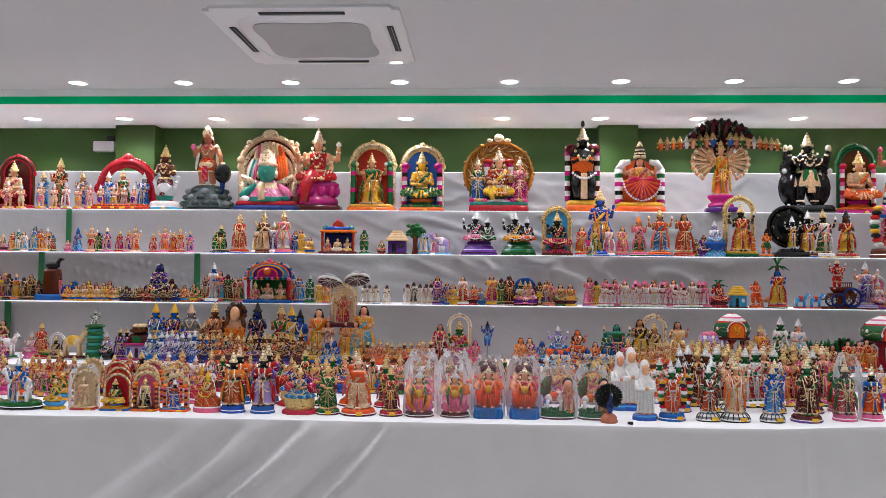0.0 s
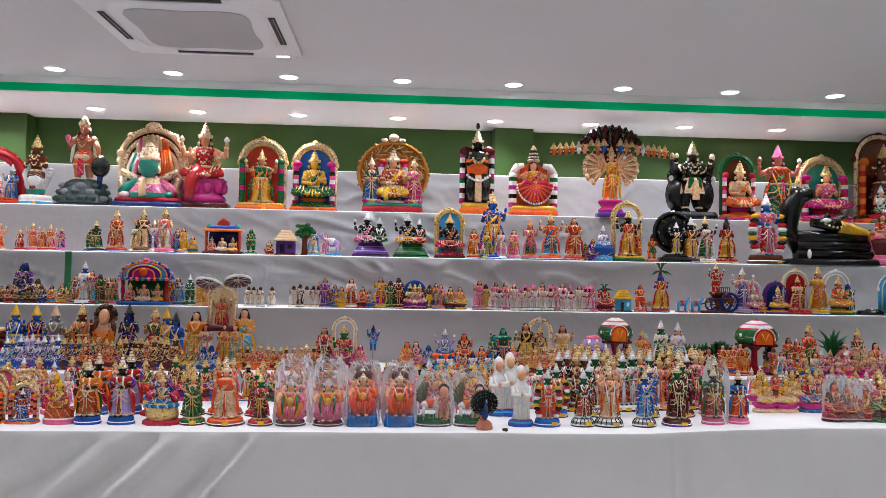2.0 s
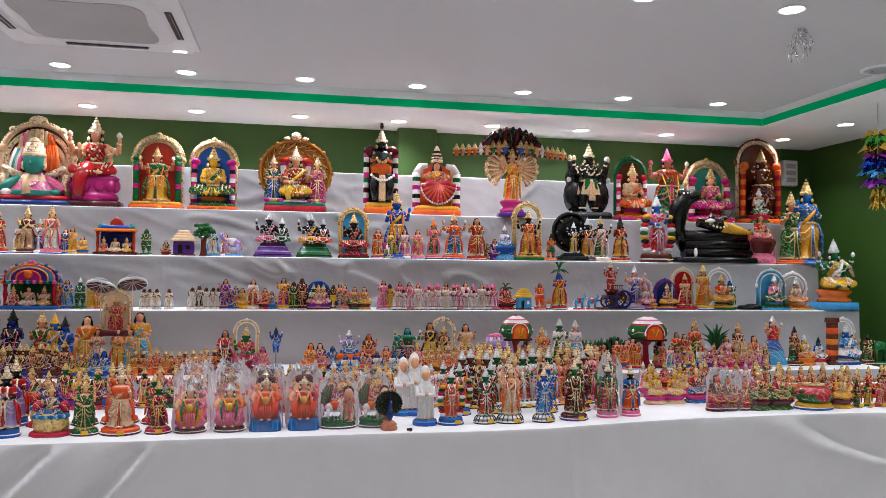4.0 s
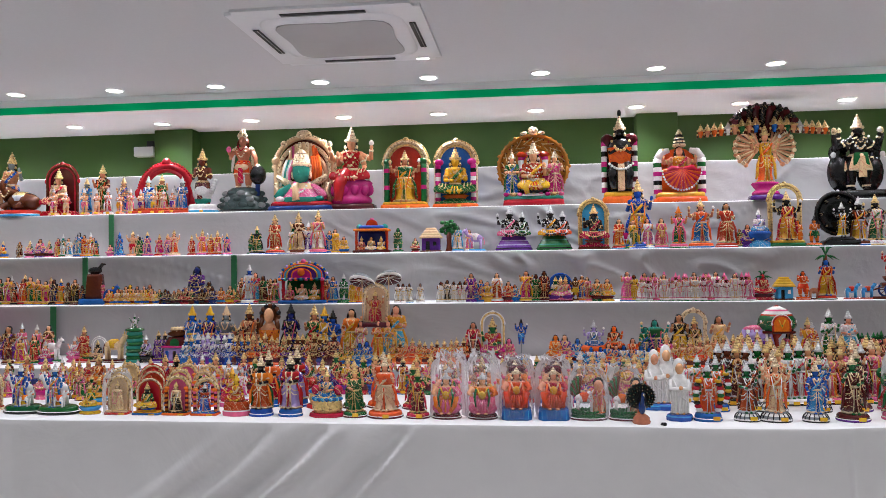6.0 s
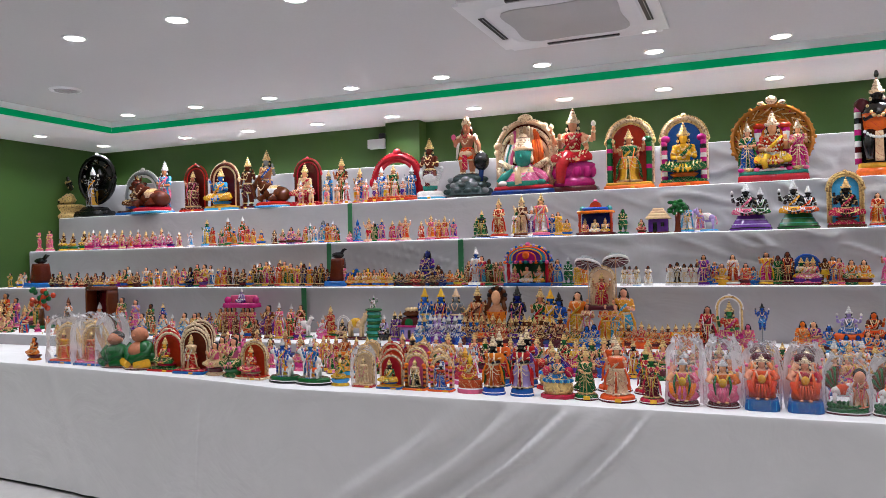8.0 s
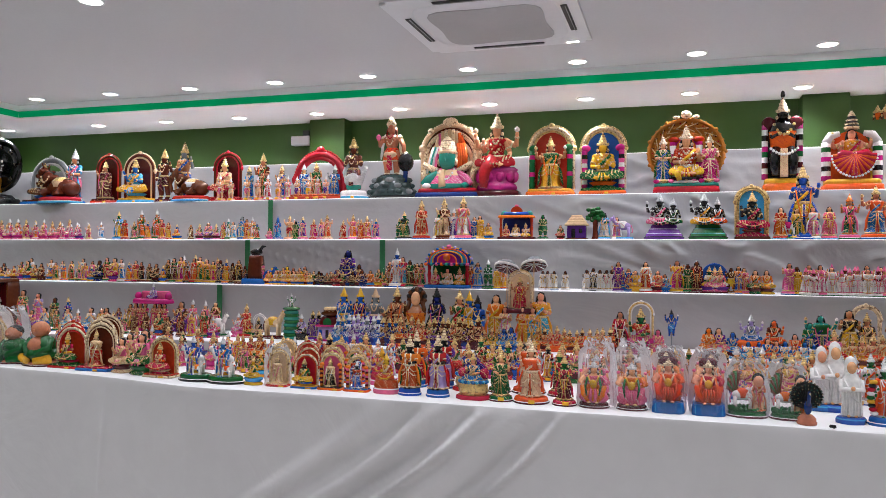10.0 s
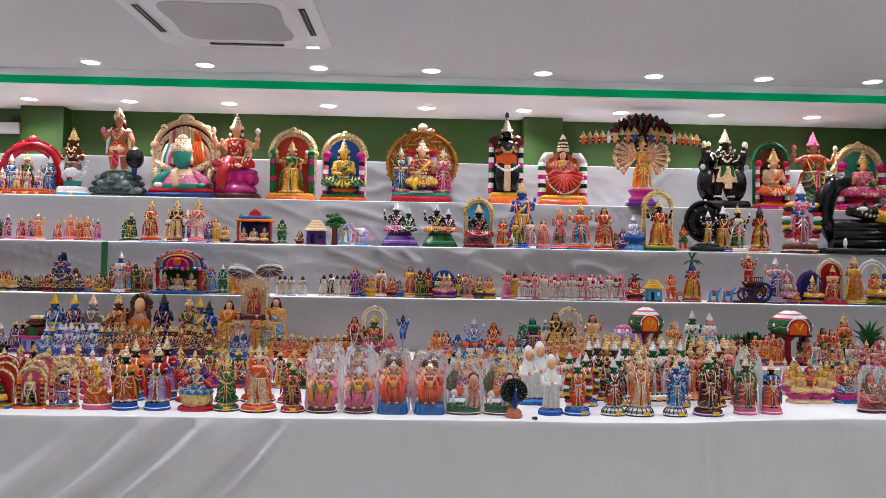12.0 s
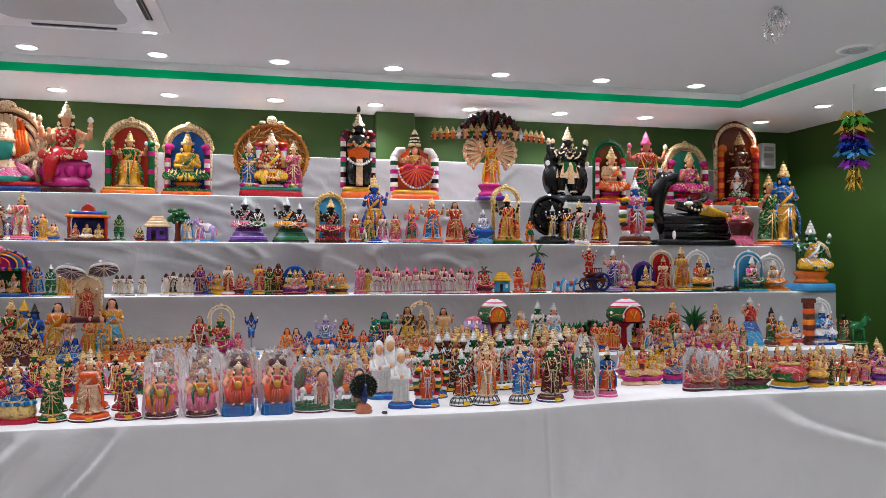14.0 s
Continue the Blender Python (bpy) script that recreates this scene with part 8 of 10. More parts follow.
standing(-0.57, 4.72, 2, 0.12, "br wh wh wh", wide=1.25)
standing(-0.44, 4.72, 2, 0.13, "br wh wh wh", wide=1.25)
standing(-0.40, 4.72, 2, 0.14, "br bk wh bk", wide=1.25)
standing(-0.36, 4.72, 2, 0.13, "br wh wh wh", wide=1.25)
standing(-0.32, 4.72, 2, 0.13, "br wh WH wh", wide=1.25)
standing(-0.29, 4.72, 2, 0.13, "br wh wh wh", wide=1.25)
standing(-0.25, 4.72, 2, 0.18, "wd PU pu pu", wide=1.25)
seated(-0.22, 4.72, 2, 0.10, "wd BL bl bl")
standing(-0.19, 4.72, 2, 0.14, "wd RD bl bl", wide=1.25)
seated(-0.15, 4.72, 2, 0.13, "sk YE ye ye")
standing(-0.09, 4.72, 2, 0.18, "sk RD wh rd", wide=1.25)
seated(-0.02, 4.72, 2, 0.13, "sk RD or mr")
seated(0.02, 4.72, 2, 0.11, "wd BL cy bl")
standing(0.09, 4.72, 2, 0.19, "wd MG ye mr", wide=1.25)
standing(0.15, 4.72, 2, 0.17, "br GN gn mr", wide=1.25)
standing(0.20, 4.72, 2, 0.19, "br MR mr mr", wide=1.25)
shrine(0.30, 4.72, 2, 0.19, 0.15, "sk PK WH mr gd", arch="bl", back="bl", beads="")
seated(0.27, 4.72, 2, 0.16, "gn YE wh pu gd")
seated(0.33, 4.72, 2, 0.16, "sk WH pk pu gd")
standing(0.39, 4.72, 2, 0.15, "br YE br gd", wide=1.25)
standing(0.43, 4.72, 2, 0.16, "wd BL or bl", wide=1.25)
standing(0.46, 4.72, 2, 0.15, "sk RD pk or", wide=1.25)
seated(0.52, 4.72, 2, 0.14, "sk GN or mr")
seated(0.58, 4.72, 2, 0.14, "sk YE or mr")
standing(0.70, 4.72, 2, 0.18, "wd PK pk bl", wide=1.25)
standing(0.74, 4.72, 2, 0.16, "br YE ye bl", wide=1.25)
seated(1.49, 4.72, 2, 0.16, "rd RD rd mr", wide=1.3)
toy_palm(1.49, 4.72, 2, 0.17, 0.12)
toy_hut(1.61, 4.72, 2, 0.14, 0.12, thatched=True)
standing(1.72, 4.72, 2, 0.17, "or OR or or", wide=1.25)
animal(1.78, 4.72, 2, 0.09, "wd br wd", base="br", what="deer")
standing(1.85, 4.72, 2, 0.24, "bl YE rd gn", wide=1.25)
toy_palm(1.85, 4.72, 2, 0.31, 0.15, tall=True)
standing(1.88, 4.72, 2, 0.13, "rd RD or rd", wide=1.25)
animal(1.99, 4.72, 2, 0.10, "cy wh rd", base="rd", what="horse")
animal(2.08, 4.72, 2, 0.10, "cy wh rd", base="rd", what="horse")
chariot_figurine(2.21, 4.72, 2, 0.32, 0.24)
standing(2.38, 4.72, 2, 0.30, "sk PU lv br sv", arms=4, wide=1.25)
standing(0.78, 4.68, 2, 0.16, "wd wh wh gn pk", wide=1.25, turn=-2)
standing(0.82, 4.68, 2, 0.15, "br wh wh gn pk", wide=1.25, turn=-6)
standing(0.86, 4.68, 2, 0.15, "wd wh pk gn pk", wide=1.25, turn=-3)
standing(0.91, 4.68, 2, 0.16, "sk wh wh gn", wide=1.25)
standing(0.96, 4.68, 2, 0.15, "wd wh wh gn pk", wide=1.25)
standing(1.00, 4.68, 2, 0.16, "wd wh wh gn pk", wide=1.25, turn=-1)
standing(1.04, 4.68, 2, 0.17, "wd wh wh gn pk", wide=1.25, turn=-7)
standing(1.09, 4.68, 2, 0.15, "sk wh wh gn", wide=1.25, turn=-4)
standing(1.14, 4.68, 2, 0.17, "br wh wh gn pk", wide=1.25, turn=-7)
standing(1.17, 4.68, 2, 0.17, "wd wh pk gn pk", wide=1.25, turn=4)
standing(1.22, 4.68, 2, 0.15, "br wh wh gn pk", wide=1.25, turn=-4)
standing(1.27, 4.68, 2, 0.15, "br wh wh gn pk", wide=1.25, turn=-2)
standing(1.32, 4.68, 2, 0.16, "sk wh wh gn", wide=1.25, turn=-7)
standing(1.36, 4.68, 2, 0.17, "br wh wh gn pk", wide=1.25, turn=9)
standing(1.40, 4.68, 2, 0.17, "wd wh pk gn pk", wide=1.25, turn=9)
standing(0.82, 4.84, 2, 0.17, "wd BK pk gn", wide=1.25, turn=8)
standing(0.88, 4.84, 2, 0.17, "wd BK pk gn", wide=1.25, turn=9)
standing(0.94, 4.84, 2, 0.18, "wd wh wh gn pk", wide=1.25, turn=-6)
standing(1.01, 4.84, 2, 0.17, "br wh wh gn pk", wide=1.25, turn=2)
standing(1.06, 4.84, 2, 0.17, "wd wh pk gn pk", wide=1.25, turn=-6)
standing(1.12, 4.84, 2, 0.17, "wd BK pk gn", wide=1.25, turn=-7)
standing(1.19, 4.84, 2, 0.16, "sk wh wh gn", wide=1.25, turn=-3)
standing(1.25, 4.84, 2, 0.17, "sk wh wh gn", wide=1.25, turn=-3)
standing(1.30, 4.84, 2, 0.17, "wd wh wh gn pk", wide=1.25, turn=1)
standing(1.37, 4.84, 2, 0.17, "wd wh wh gn pk", wide=1.25, turn=2)
standing(1.43, 4.84, 2, 0.17, "br wh wh gn pk", wide=1.25, turn=-4)
shrine(2.45, 4.72, 2, 0.22, 0.13, "sk PK wh pu sv", arch="sv", back="pk", beads="sv")
seated(2.51, 4.72, 2, 0.11, "sk YE ye ye gd")
shrine(2.61, 4.72, 2, 0.22, 0.17, "sk YE PU pu gd", arch="pu", back="nv", beads="pu")
shrine(2.74, 4.72, 2, 0.30, 0.18, "rd RD CR rd gd", arch="sv", back="rd", beads="cr", posed="stand")
standing(2.88, 4.72, 2, 0.32, "wd OR YE bl gd", wide=1.25)
shrine(3.01, 4.72, 2, 0.30, 0.19, "wd YE OR gn gd", arch="sv", beads="wh")
standing(3.08, 4.72, 2, 0.20, "bl GN gn gn", wide=1.25)
folded_bag(3.23, 4.72, 2, 0.05, 0.19)
shrine(3.41, 4.72, 2, 0.30, 0.23, "sk GN PK cy sv", arch="cy", back="cy", beads="wh")
shrine(3.58, 4.72, 2, 0.28, 0.23, "wd OR CR gd sv", arch="sv", back="sv", beads="wh")
guardian_figurine(3.89, 4.72, 2, 0.55, 0.30)

# figurines on the lowest step
leafy_figurine(-5.40, 4.45, 1, 0.34, 0.25)
standing(-5.09, 4.45, 1, 0.26, "sk BK wh br br", wide=1.25)
box_shrine(-4.73, 4.45, 1, 0.34, 0.25)
standing(-4.52, 4.45, 1, 0.26, "wd PK GN gn", wide=1.25)
standing(-4.38, 4.45, 1, 0.24, "sk PK lv bl", wide=1.25)
standing(-4.23, 4.45, 1, 0.21, "br BK gn bk", wide=1.25)
standing(-4.11, 4.45, 1, 0.22, "bl NV PU nv gd", wide=1.25)
seated(-3.77, 4.45, 1, 0.15, "wd RD mr mr")
standing(-3.67, 4.45, 1, 0.15, "wd BL br br", wide=1.25)
standing(-3.57, 4.45, 1, 0.18, "wd YE br br", wide=1.25)
palanquin_figurine(-3.38, 4.45, 1, 0.34, 0.28)
seated(-3.15, 4.45, 1, 0.21, "wd PU br pu")
standing(-3.32, 4.45, 1, 0.19, "sk RD CR mr gd", wide=1.25)
standing(-3.06, 4.45, 1, 0.23, "wd WH pk pu sv", wide=1.25)
standing(-2.96, 4.45, 1, 0.22, "sk RD pk rd sv", wide=1.25)
standing(-2.88, 4.45, 1, 0.21, "sk PK br mr", wide=1.25)
seated(-5.13, 4.20, 1, 0.10, "wd PK MG mg gd", turn=4)
standing(-5.02, 4.20, 1, 0.13, "sk YE RD mr", wide=1.25, turn=-5)
standing(-4.91, 4.20, 1, 0.12, "bl YE or bl gd", wide=1.25, turn=-3)
standing(-4.80, 4.20, 1, 0.13, "wd OR rd gn", wide=1.25, turn=-9)
standing(-4.69, 4.20, 1, 0.11, "sk MG YE pu", wide=1.25, turn=6)
standing(-4.59, 4.20, 1, 0.14, "bl YE or bl gd", wide=1.25, turn=1)
standing(-4.47, 4.20, 1, 0.14, "sk MG YE pu", wide=1.25, turn=5)
seated(-4.37, 4.20, 1, 0.12, "wd PK MG mg gd", turn=-5)
standing(-4.28, 4.20, 1, 0.15, "wd PK MG mg gd", wide=1.25, turn=5)
seated(-4.18, 4.20, 1, 0.14, "wd PU pk br", turn=-2)
seated(-4.07, 4.20, 1, 0.16, "sk BL wh gn", turn=-7)
standing(-3.97, 4.20, 1, 0.14, "sk RD gn bl", wide=1.25, turn=2)
seated(-3.87, 4.20, 1, 0.16, "sk CY wh bl", turn=-9)
seated(-3.79, 4.20, 1, 0.16, "sk OR PK mg sv", turn=-9)
seated(-3.68, 4.20, 1, 0.17, "sk CY wh bl", turn=-4)
seated(-3.59, 4.20, 1, 0.17, "sk GN YE bl", turn=4)
standing(-3.50, 4.20, 1, 0.15, "sk PK gn mr gd", wide=1.25, turn=-7)
standing(-3.41, 4.20, 1, 0.14, "sk PK gn mr gd", wide=1.25, turn=-1)
standing(-3.33, 4.20, 1, 0.15, "wd MR br br", wide=1.25, turn=-5)
standing(-3.24, 4.20, 1, 0.15, "wd MR br br", wide=1.25, turn=2)
seated(-3.14, 4.20, 1, 0.15, "sk RD gn bl", turn=1)
seated(-3.07, 4.20, 1, 0.13, "wd MR br br", turn=-3)
standing(-2.97, 4.20, 1, 0.16, "wd MR br br", wide=1.25, turn=-5)
standing(-2.89, 4.20, 1, 0.15, "sk MG YE pu", wide=1.25)
standing(-2.80, 4.20, 1, 0.17, "sk RD gn bl", wide=1.25, turn=7)
seated(-2.73, 4.20, 1, 0.14, "sk MG PK pu sv", turn=8)
animal(-2.76, 4.30, 1, 0.15, "wh gy wh", base="gn", what="horse")
seated(-2.61, 4.30, 1, 0.16, "sk PK wh pk sv")
standing(-2.55, 4.30, 1, 0.22, "wd RD rd rd gd", wide=1.25)
seated(-2.53, 4.30, 1, 0.14, "wd YE br gn gd")
shrine(-2.46, 4.30, 1, 0.16, 0.10, "bk CR bk mr gd", arch="sv", beads="wh")
animal(-2.36, 4.30, 1, 0.18, "cr br YE", base="mr", what="horse")
spiral_tower(-2.23, 4.30, 1, 0.29, 0.10)
seated(-2.16, 4.30, 1, 0.17, "wd BK lv bk sv")
standing(-2.08, 4.30, 1, 0.19, "bk PU pu pu gd", wide=1.25)
standing(-2.04, 4.30, 1, 0.19, "bk NV pu pu gd", wide=1.25)
toy_temple(-1.96, 4.30, 1, 0.21, 0.16)
standing(-1.87, 4.30, 1, 0.34, "bl CY BL bl ye", wide=1.2)
standing(-1.76, 4.30, 1, 0.34, "bl PU NV pu ye", wide=1.2)
standing(-1.66, 4.30, 1, 0.34, "gy PU gy bl cr", wide=1.25)
standing(-1.52, 4.30, 1, 0.35, "br MR wd mr gd", wide=1.2)
bust_figurine(-1.40, 4.30, 1, 0.34, 0.13)
standing(-1.27, 4.30, 1, 0.35, "nv NV BK bl bk", wide=1.25)
standing(-1.13, 4.30, 1, 0.34, "wd RD GN bl gd", wide=1.25)
standing(-1.07, 4.30, 1, 0.33, "bl WH ye bl ye", wide=1.1)
standing(-1.02, 4.30, 1, 0.31, "bl CY bl bl bk", wide=1.25)
standing(-0.91, 4.30, 1, 0.31, "sk YE or gn", wide=1.25)
umbrella_shrine(-0.77, 4.30, 1, 0.54, 0.23)
standing(-0.65, 4.30, 1, 0.33, "sk CY YE bl", wide=1.25)
shrine(-0.10, 4.30, 1, 0.30, 0.14, "gn MG RD mg gd", arch="gd", beads="wh", back="")
seated(-0.01, 4.30, 1, 0.14, "pk PK pk pk")
dancer_figurine(0.06, 4.30, 1, 0.25, 0.08)
standing(-0.21, 4.30, 1, 0.23, "wd MR rd mr", wide=1.25)
seated(0.25, 4.30, 1, 0.16, "or OR or or")
seated(0.30, 4.30, 1, 0.16, "sk PK pu or")
seated(0.37, 4.30, 1, 0.14, "bl CY bl mr")
seated(0.46, 4.30, 1, 0.24, "lv BL gy or sv", arms=4, rise=0.4)
seated(0.57, 4.30, 1, 0.21, "or OR br br", tall=1.3, rise=0.4)
seated(0.67, 4.30, 1, 0.14, "sk OR or cy")
seated(0.71, 4.30, 1, 0.12, "or RD or or")
standing(0.74, 4.30, 1, 0.20, "tl BL gn ye", wide=1.25)
standing(0.79, 4.30, 1, 0.24, "tl NV gn br", wide=1.6, arms=4)
standing(0.92, 4.30, 1, 0.27, "wd YE BK ye", wide=1.25)
shrine(1.00, 4.30, 1, 0.31, 0.15, "wd CR BK cr gd", arch="pg", beads="pg", posed="stand")
standing(1.13, 4.30, 1, 0.26, "wd YE cr br", wide=1.25)
seated(-1.89, 4.42, 1, 0.24, "bl BL lv bl sv", turn=-2)
seated(-1.85, 4.42, 1, 0.22, "lv PU bl nv sv", turn=7)
seated(-1.80, 4.42, 1, 0.23, "lv PU bl nv sv", turn=-2)
seated(-1.77, 4.42, 1, 0.23, "lv PU bl nv sv")
seated(-1.74, 4.42, 1, 0.23, "lv PU bl nv sv", turn=-8)
seated(-1.70, 4.42, 1, 0.22, "bl BL lv bl sv", turn=7)
seated(-1.86, 4.20, 1, 0.17, "bl BL wh bl sv", turn=-5)
seated(-1.83, 4.20, 1, 0.17, "bl CY BL bl gd", turn=2)
seated(-1.79, 4.20, 1, 0.18, "bl BL wh bl sv", turn=1)
seated(-1.76, 4.20, 1, 0.18, "lv PU lv pu sv", turn=-1)
seated(-1.73, 4.20, 1, 0.19, "lv PU lv pu sv", turn=-1)
seated(-1.70, 4.20, 1, 0.17, "bl BL wh bl sv", turn=6)
seated(-1.67, 4.20, 1, 0.18, "gy NV lv nv sv", turn=-5)
seated(-1.63, 4.20, 1, 0.18, "gy NV lv nv sv", turn=-6)
seated(-1.60, 4.20, 1, 0.19, "bl BL wh bl sv", turn=-1)
seated(-1.66, 4.42, 1, 0.22, "wd RD br mr gd", turn=9)
seated(-1.62, 4.42, 1, 0.23, "wd RD br mr gd", turn=4)
seated(-1.58, 4.42, 1, 0.21, "br BK wd br cr", turn=-6)
seated(-1.55, 4.42, 1, 0.21, "wd RD br mr gd", turn=4)
seated(-1.51, 4.42, 1, 0.24, "br BK wd br cr", turn=7)
seated(-1.47, 4.42, 1, 0.22, "br MR br mr gd", turn=5)
seated(-1.57, 4.20, 1, 0.17, "br MR wd mr gd", turn=-6)
seated(-1.53, 4.20, 1, 0.17, "bl NV br nv gd")
seated(-1.49, 4.20, 1, 0.17, "bl NV br nv gd", turn=9)
seated(-1.46, 4.20, 1, 0.18, "wd OR RD mr gd", turn=-4)
seated(-1.42, 4.20, 1, 0.16, "bl NV br nv gd", turn=-8)
seated(-1.39, 4.20, 1, 0.19, "wd RD GN mr gd", turn=8)
seated(-1.35, 4.20, 1, 0.17, "wd OR RD mr gd", turn=3)
seated(-1.32, 4.20, 1, 0.16, "wd OR RD mr gd", turn=-4)
seated(-1.28, 4.20, 1, 0.17, "wd RD GN mr gd", turn=1)
seated(-1.25, 4.20, 1, 0.18, "br PU bk nv gd", turn=-1)
seated(-1.20, 4.20, 1, 0.18, "br MR wd mr gd", turn=-6)
seated(-1.17, 4.20, 1, 0.18, "br PU bk nv gd", turn=4)
seated(-1.14, 4.20, 1, 0.17, "wd OR RD mr gd", turn=1)
seated(-1.10, 4.20, 1, 0.19, "br MR wd mr gd", turn=-6)
seated(-1.07, 4.20, 1, 0.18, "br PU bk nv gd")
seated(-1.03, 4.20, 1, 0.17, "br MR wd mr gd", turn=-7)
seated(-0.99, 4.20, 1, 0.20, "br MR wd mr gd")
seated(-0.94, 4.15, 1, 0.12, "wd YE gn bl gd", turn=-7)
seated(-0.90, 4.15, 1, 0.14, "wd YE gn bl gd", turn=5)
seated(-0.87, 4.15, 1, 0.13, "wd YE gn bl gd", turn=3)
seated(-0.83, 4.15, 1, 0.13, "bl CY bl bl", turn=-6)
seated(-0.79, 4.15, 1, 0.14, "bl CY bl bl", turn=-4)
seated(-0.66, 4.25, 1, 0.14, "wd OR ye or gd", turn=-4)
seated(-0.62, 4.25, 1, 0.14, "br RD or mr gd", turn=6)
seated(-0.59, 4.25, 1, 0.13, "sk OR RD or gd", turn=-6)
seated(-0.55, 4.25, 1, 0.15, "sk OR RD or gd")
seated(-0.51, 4.25, 1, 0.14, "wd OR ye or gd", turn=9)
seated(-0.48, 4.25, 1, 0.13, "br RD or mr gd", turn=-1)
seated(-0.44, 4.25, 1, 0.13, "wd YE OR mr gd", turn=2)
seated(-0.41, 4.25, 1, 0.14, "br RD or mr gd", turn=-8)
seated(-0.37, 4.25, 1, 0.14, "wd OR ye or gd", turn=8)
seated(-0.33, 4.25, 1, 0.14, "wd OR ye or gd", turn=8)
seated(-0.30, 4.25, 1, 0.15, "sk OR RD or gd", turn=-6)
seated(-0.26, 4.25, 1, 0.15, "br RD or mr gd", turn=-3)
seated(0.43, 4.12, 1, 0.11, "bl CY wh bl", turn=-4)
seated(0.48, 4.12, 1, 0.11, "bl CY wh bl", turn=9)
seated(0.52, 4.12, 1, 0.13, "sk OR bl bl", turn=6)
seated(0.56, 4.12, 1, 0.12, "sk OR bl bl", turn=-9)
seated(0.60, 4.12, 1, 0.12, "bl CY wh bl", turn=8)
seated(0.64, 4.12, 1, 0.10, "sk OR bl bl", turn=6)
seated(0.69, 4.12, 1, 0.12, "bl CY wh bl", turn=5)
seated(0.73, 4.12, 1, 0.11, "bl CY wh bl", turn=2)
seated(0.78, 4.12, 1, 0.11, "or OR or or", turn=-8)
animal(1.25, 4.35, 1, 0.14, "wh rd sk", base="gn", what="horse")
coiled_serpent(1.33, 4.35, 1, 0.21, 0.20)
dome_figurine(1.45, 4.35, 1, 0.31, 0.20)
standing(1.61, 4.35, 1, 0.25, "sk RD YE mr gd", wide=1.25)
standing(1.63, 4.35, 1, 0.23, "sk OR rd br sv", wide=1.25)
standing(1.72, 4.35, 1, 0.30, "gn GN WH rd sv", wide=1.2)
standing(1.82, 4.35, 1, 0.29, "sk CY WH bl sv", wide=1.25)
hood_figurine(2.07, 4.35, 1, 0.18, 0.17)
standing(1.89, 4.40, 1, 0.16, "gn RD rd rd gn", wide=1.25, turn=-8)
standing(1.91, 4.40, 1, 0.16, "gn RD rd rd gn", wide=1.25, turn=-1)
standing(1.94, 4.40, 1, 0.16, "gn RD rd rd gn", wide=1.25, turn=7)
standing(1.97, 4.40, 1, 0.16, "gn RD rd rd gn", wide=1.25, turn=-9)
standing(1.99, 4.40, 1, 0.16, "gn MR rd mr gn", wide=1.25, turn=-5)
standing(2.01, 4.40, 1, 0.17, "gn MR rd mr gn", wide=1.25, turn=4)
seated(1.83, 4.20, 1, 0.15, "sk RD rd mr", turn=-7)
seated(1.85, 4.20, 1, 0.14, "wd RD mr mr", turn=-4)
seated(1.88, 4.20, 1, 0.15, "wd RD mr mr", turn=-2)
seated(1.90, 4.20, 1, 0.14, "sk RD rd mr", turn=3)
seated(1.94, 4.20, 1, 0.15, "wd RD mr mr", turn=-9)
standing(2.02, 4.20, 1, 0.17, "sk OR rd bl", wide=1.25, turn=-7)
seated(2.05, 4.20, 1, 0.15, "sk OR rd bl", turn=-2)
standing(2.08, 4.20, 1, 0.17, "sk OR rd bl", wide=1.25, turn=4)
standing(2.12, 4.20, 1, 0.18, "sk OR rd bl", wide=1.25, turn=4)
standing(2.15, 4.20, 1, 0.16, "sk OR rd bl", wide=1.25, turn=8)
seated(0.82, 4.12, 1, 0.19, "sk RD PK mr gd", turn=-7)
seated(0.86, 4.12, 1, 0.15, "wd OR CR br gd", turn=8)
standing(0.90, 4.12, 1, 0.15, "wd OR CR br gd", wide=1.25, turn=6)
seated(0.94, 4.12, 1, 0.16, "sk YE wd br gd", turn=-2)
seated(0.99, 4.12, 1, 0.17, "wd OR CR br gd", turn=-7)
standing(1.03, 4.12, 1, 0.17, "wd OR CR br gd", wide=1.25, turn=1)
standing(1.07, 4.12, 1, 0.18, "sk YE wd br gd", wide=1.25, turn=-6)
standing(1.11, 4.12, 1, 0.18, "wd OR CR br gd", wide=1.25, turn=-7)
seated(1.16, 4.12, 1, 0.18, "sk RD PK mr gd", turn=1)
seated(1.20, 4.12, 1, 0.19, "sk RD PK mr gd", turn=4)
seated(1.23, 4.12, 1, 0.18, "sk YE wd br gd", turn=-4)
standing(1.28, 4.12, 1, 0.19, "sk RD PK mr gd", wide=1.25, turn=1)
dome_figurine(2.24, 4.25, 1, 0.31, 0.24)
seated(2.32, 4.25, 1, 0.16, "bk YE gn pk")
standing(2.43, 4.25, 1, 0.21, "wd GN OR mr", wide=1.25)
standing(2.48, 4.25, 1, 0.20, "sk OR rd gn", wide=1.25)
standing(2.55, 4.25, 1, 0.30, "sk GN OR mr gd", wide=1.25)
toy_palm(2.69, 4.25, 1, 0.26, 0.19, spiky=True)
seated(2.76, 4.25, 1, 0.19, "sk PK pk mg", wide=1.3)
standing(2.84, 4.25, 1, 0.28, "sk CR MR br gd", wide=1.25)
seated(2.95, 4.25, 1, 0.19, "sk RD or mr")
bell_dress_figurine(3.08, 4.25, 1, 0.32, 0.18)
standing(3.23, 4.25, 1, 0.25, "sk GN br br bk", wide=1.25)
seated(3.30, 4.25, 1, 0.20, "ye OR YE or sv", wide=1.3)
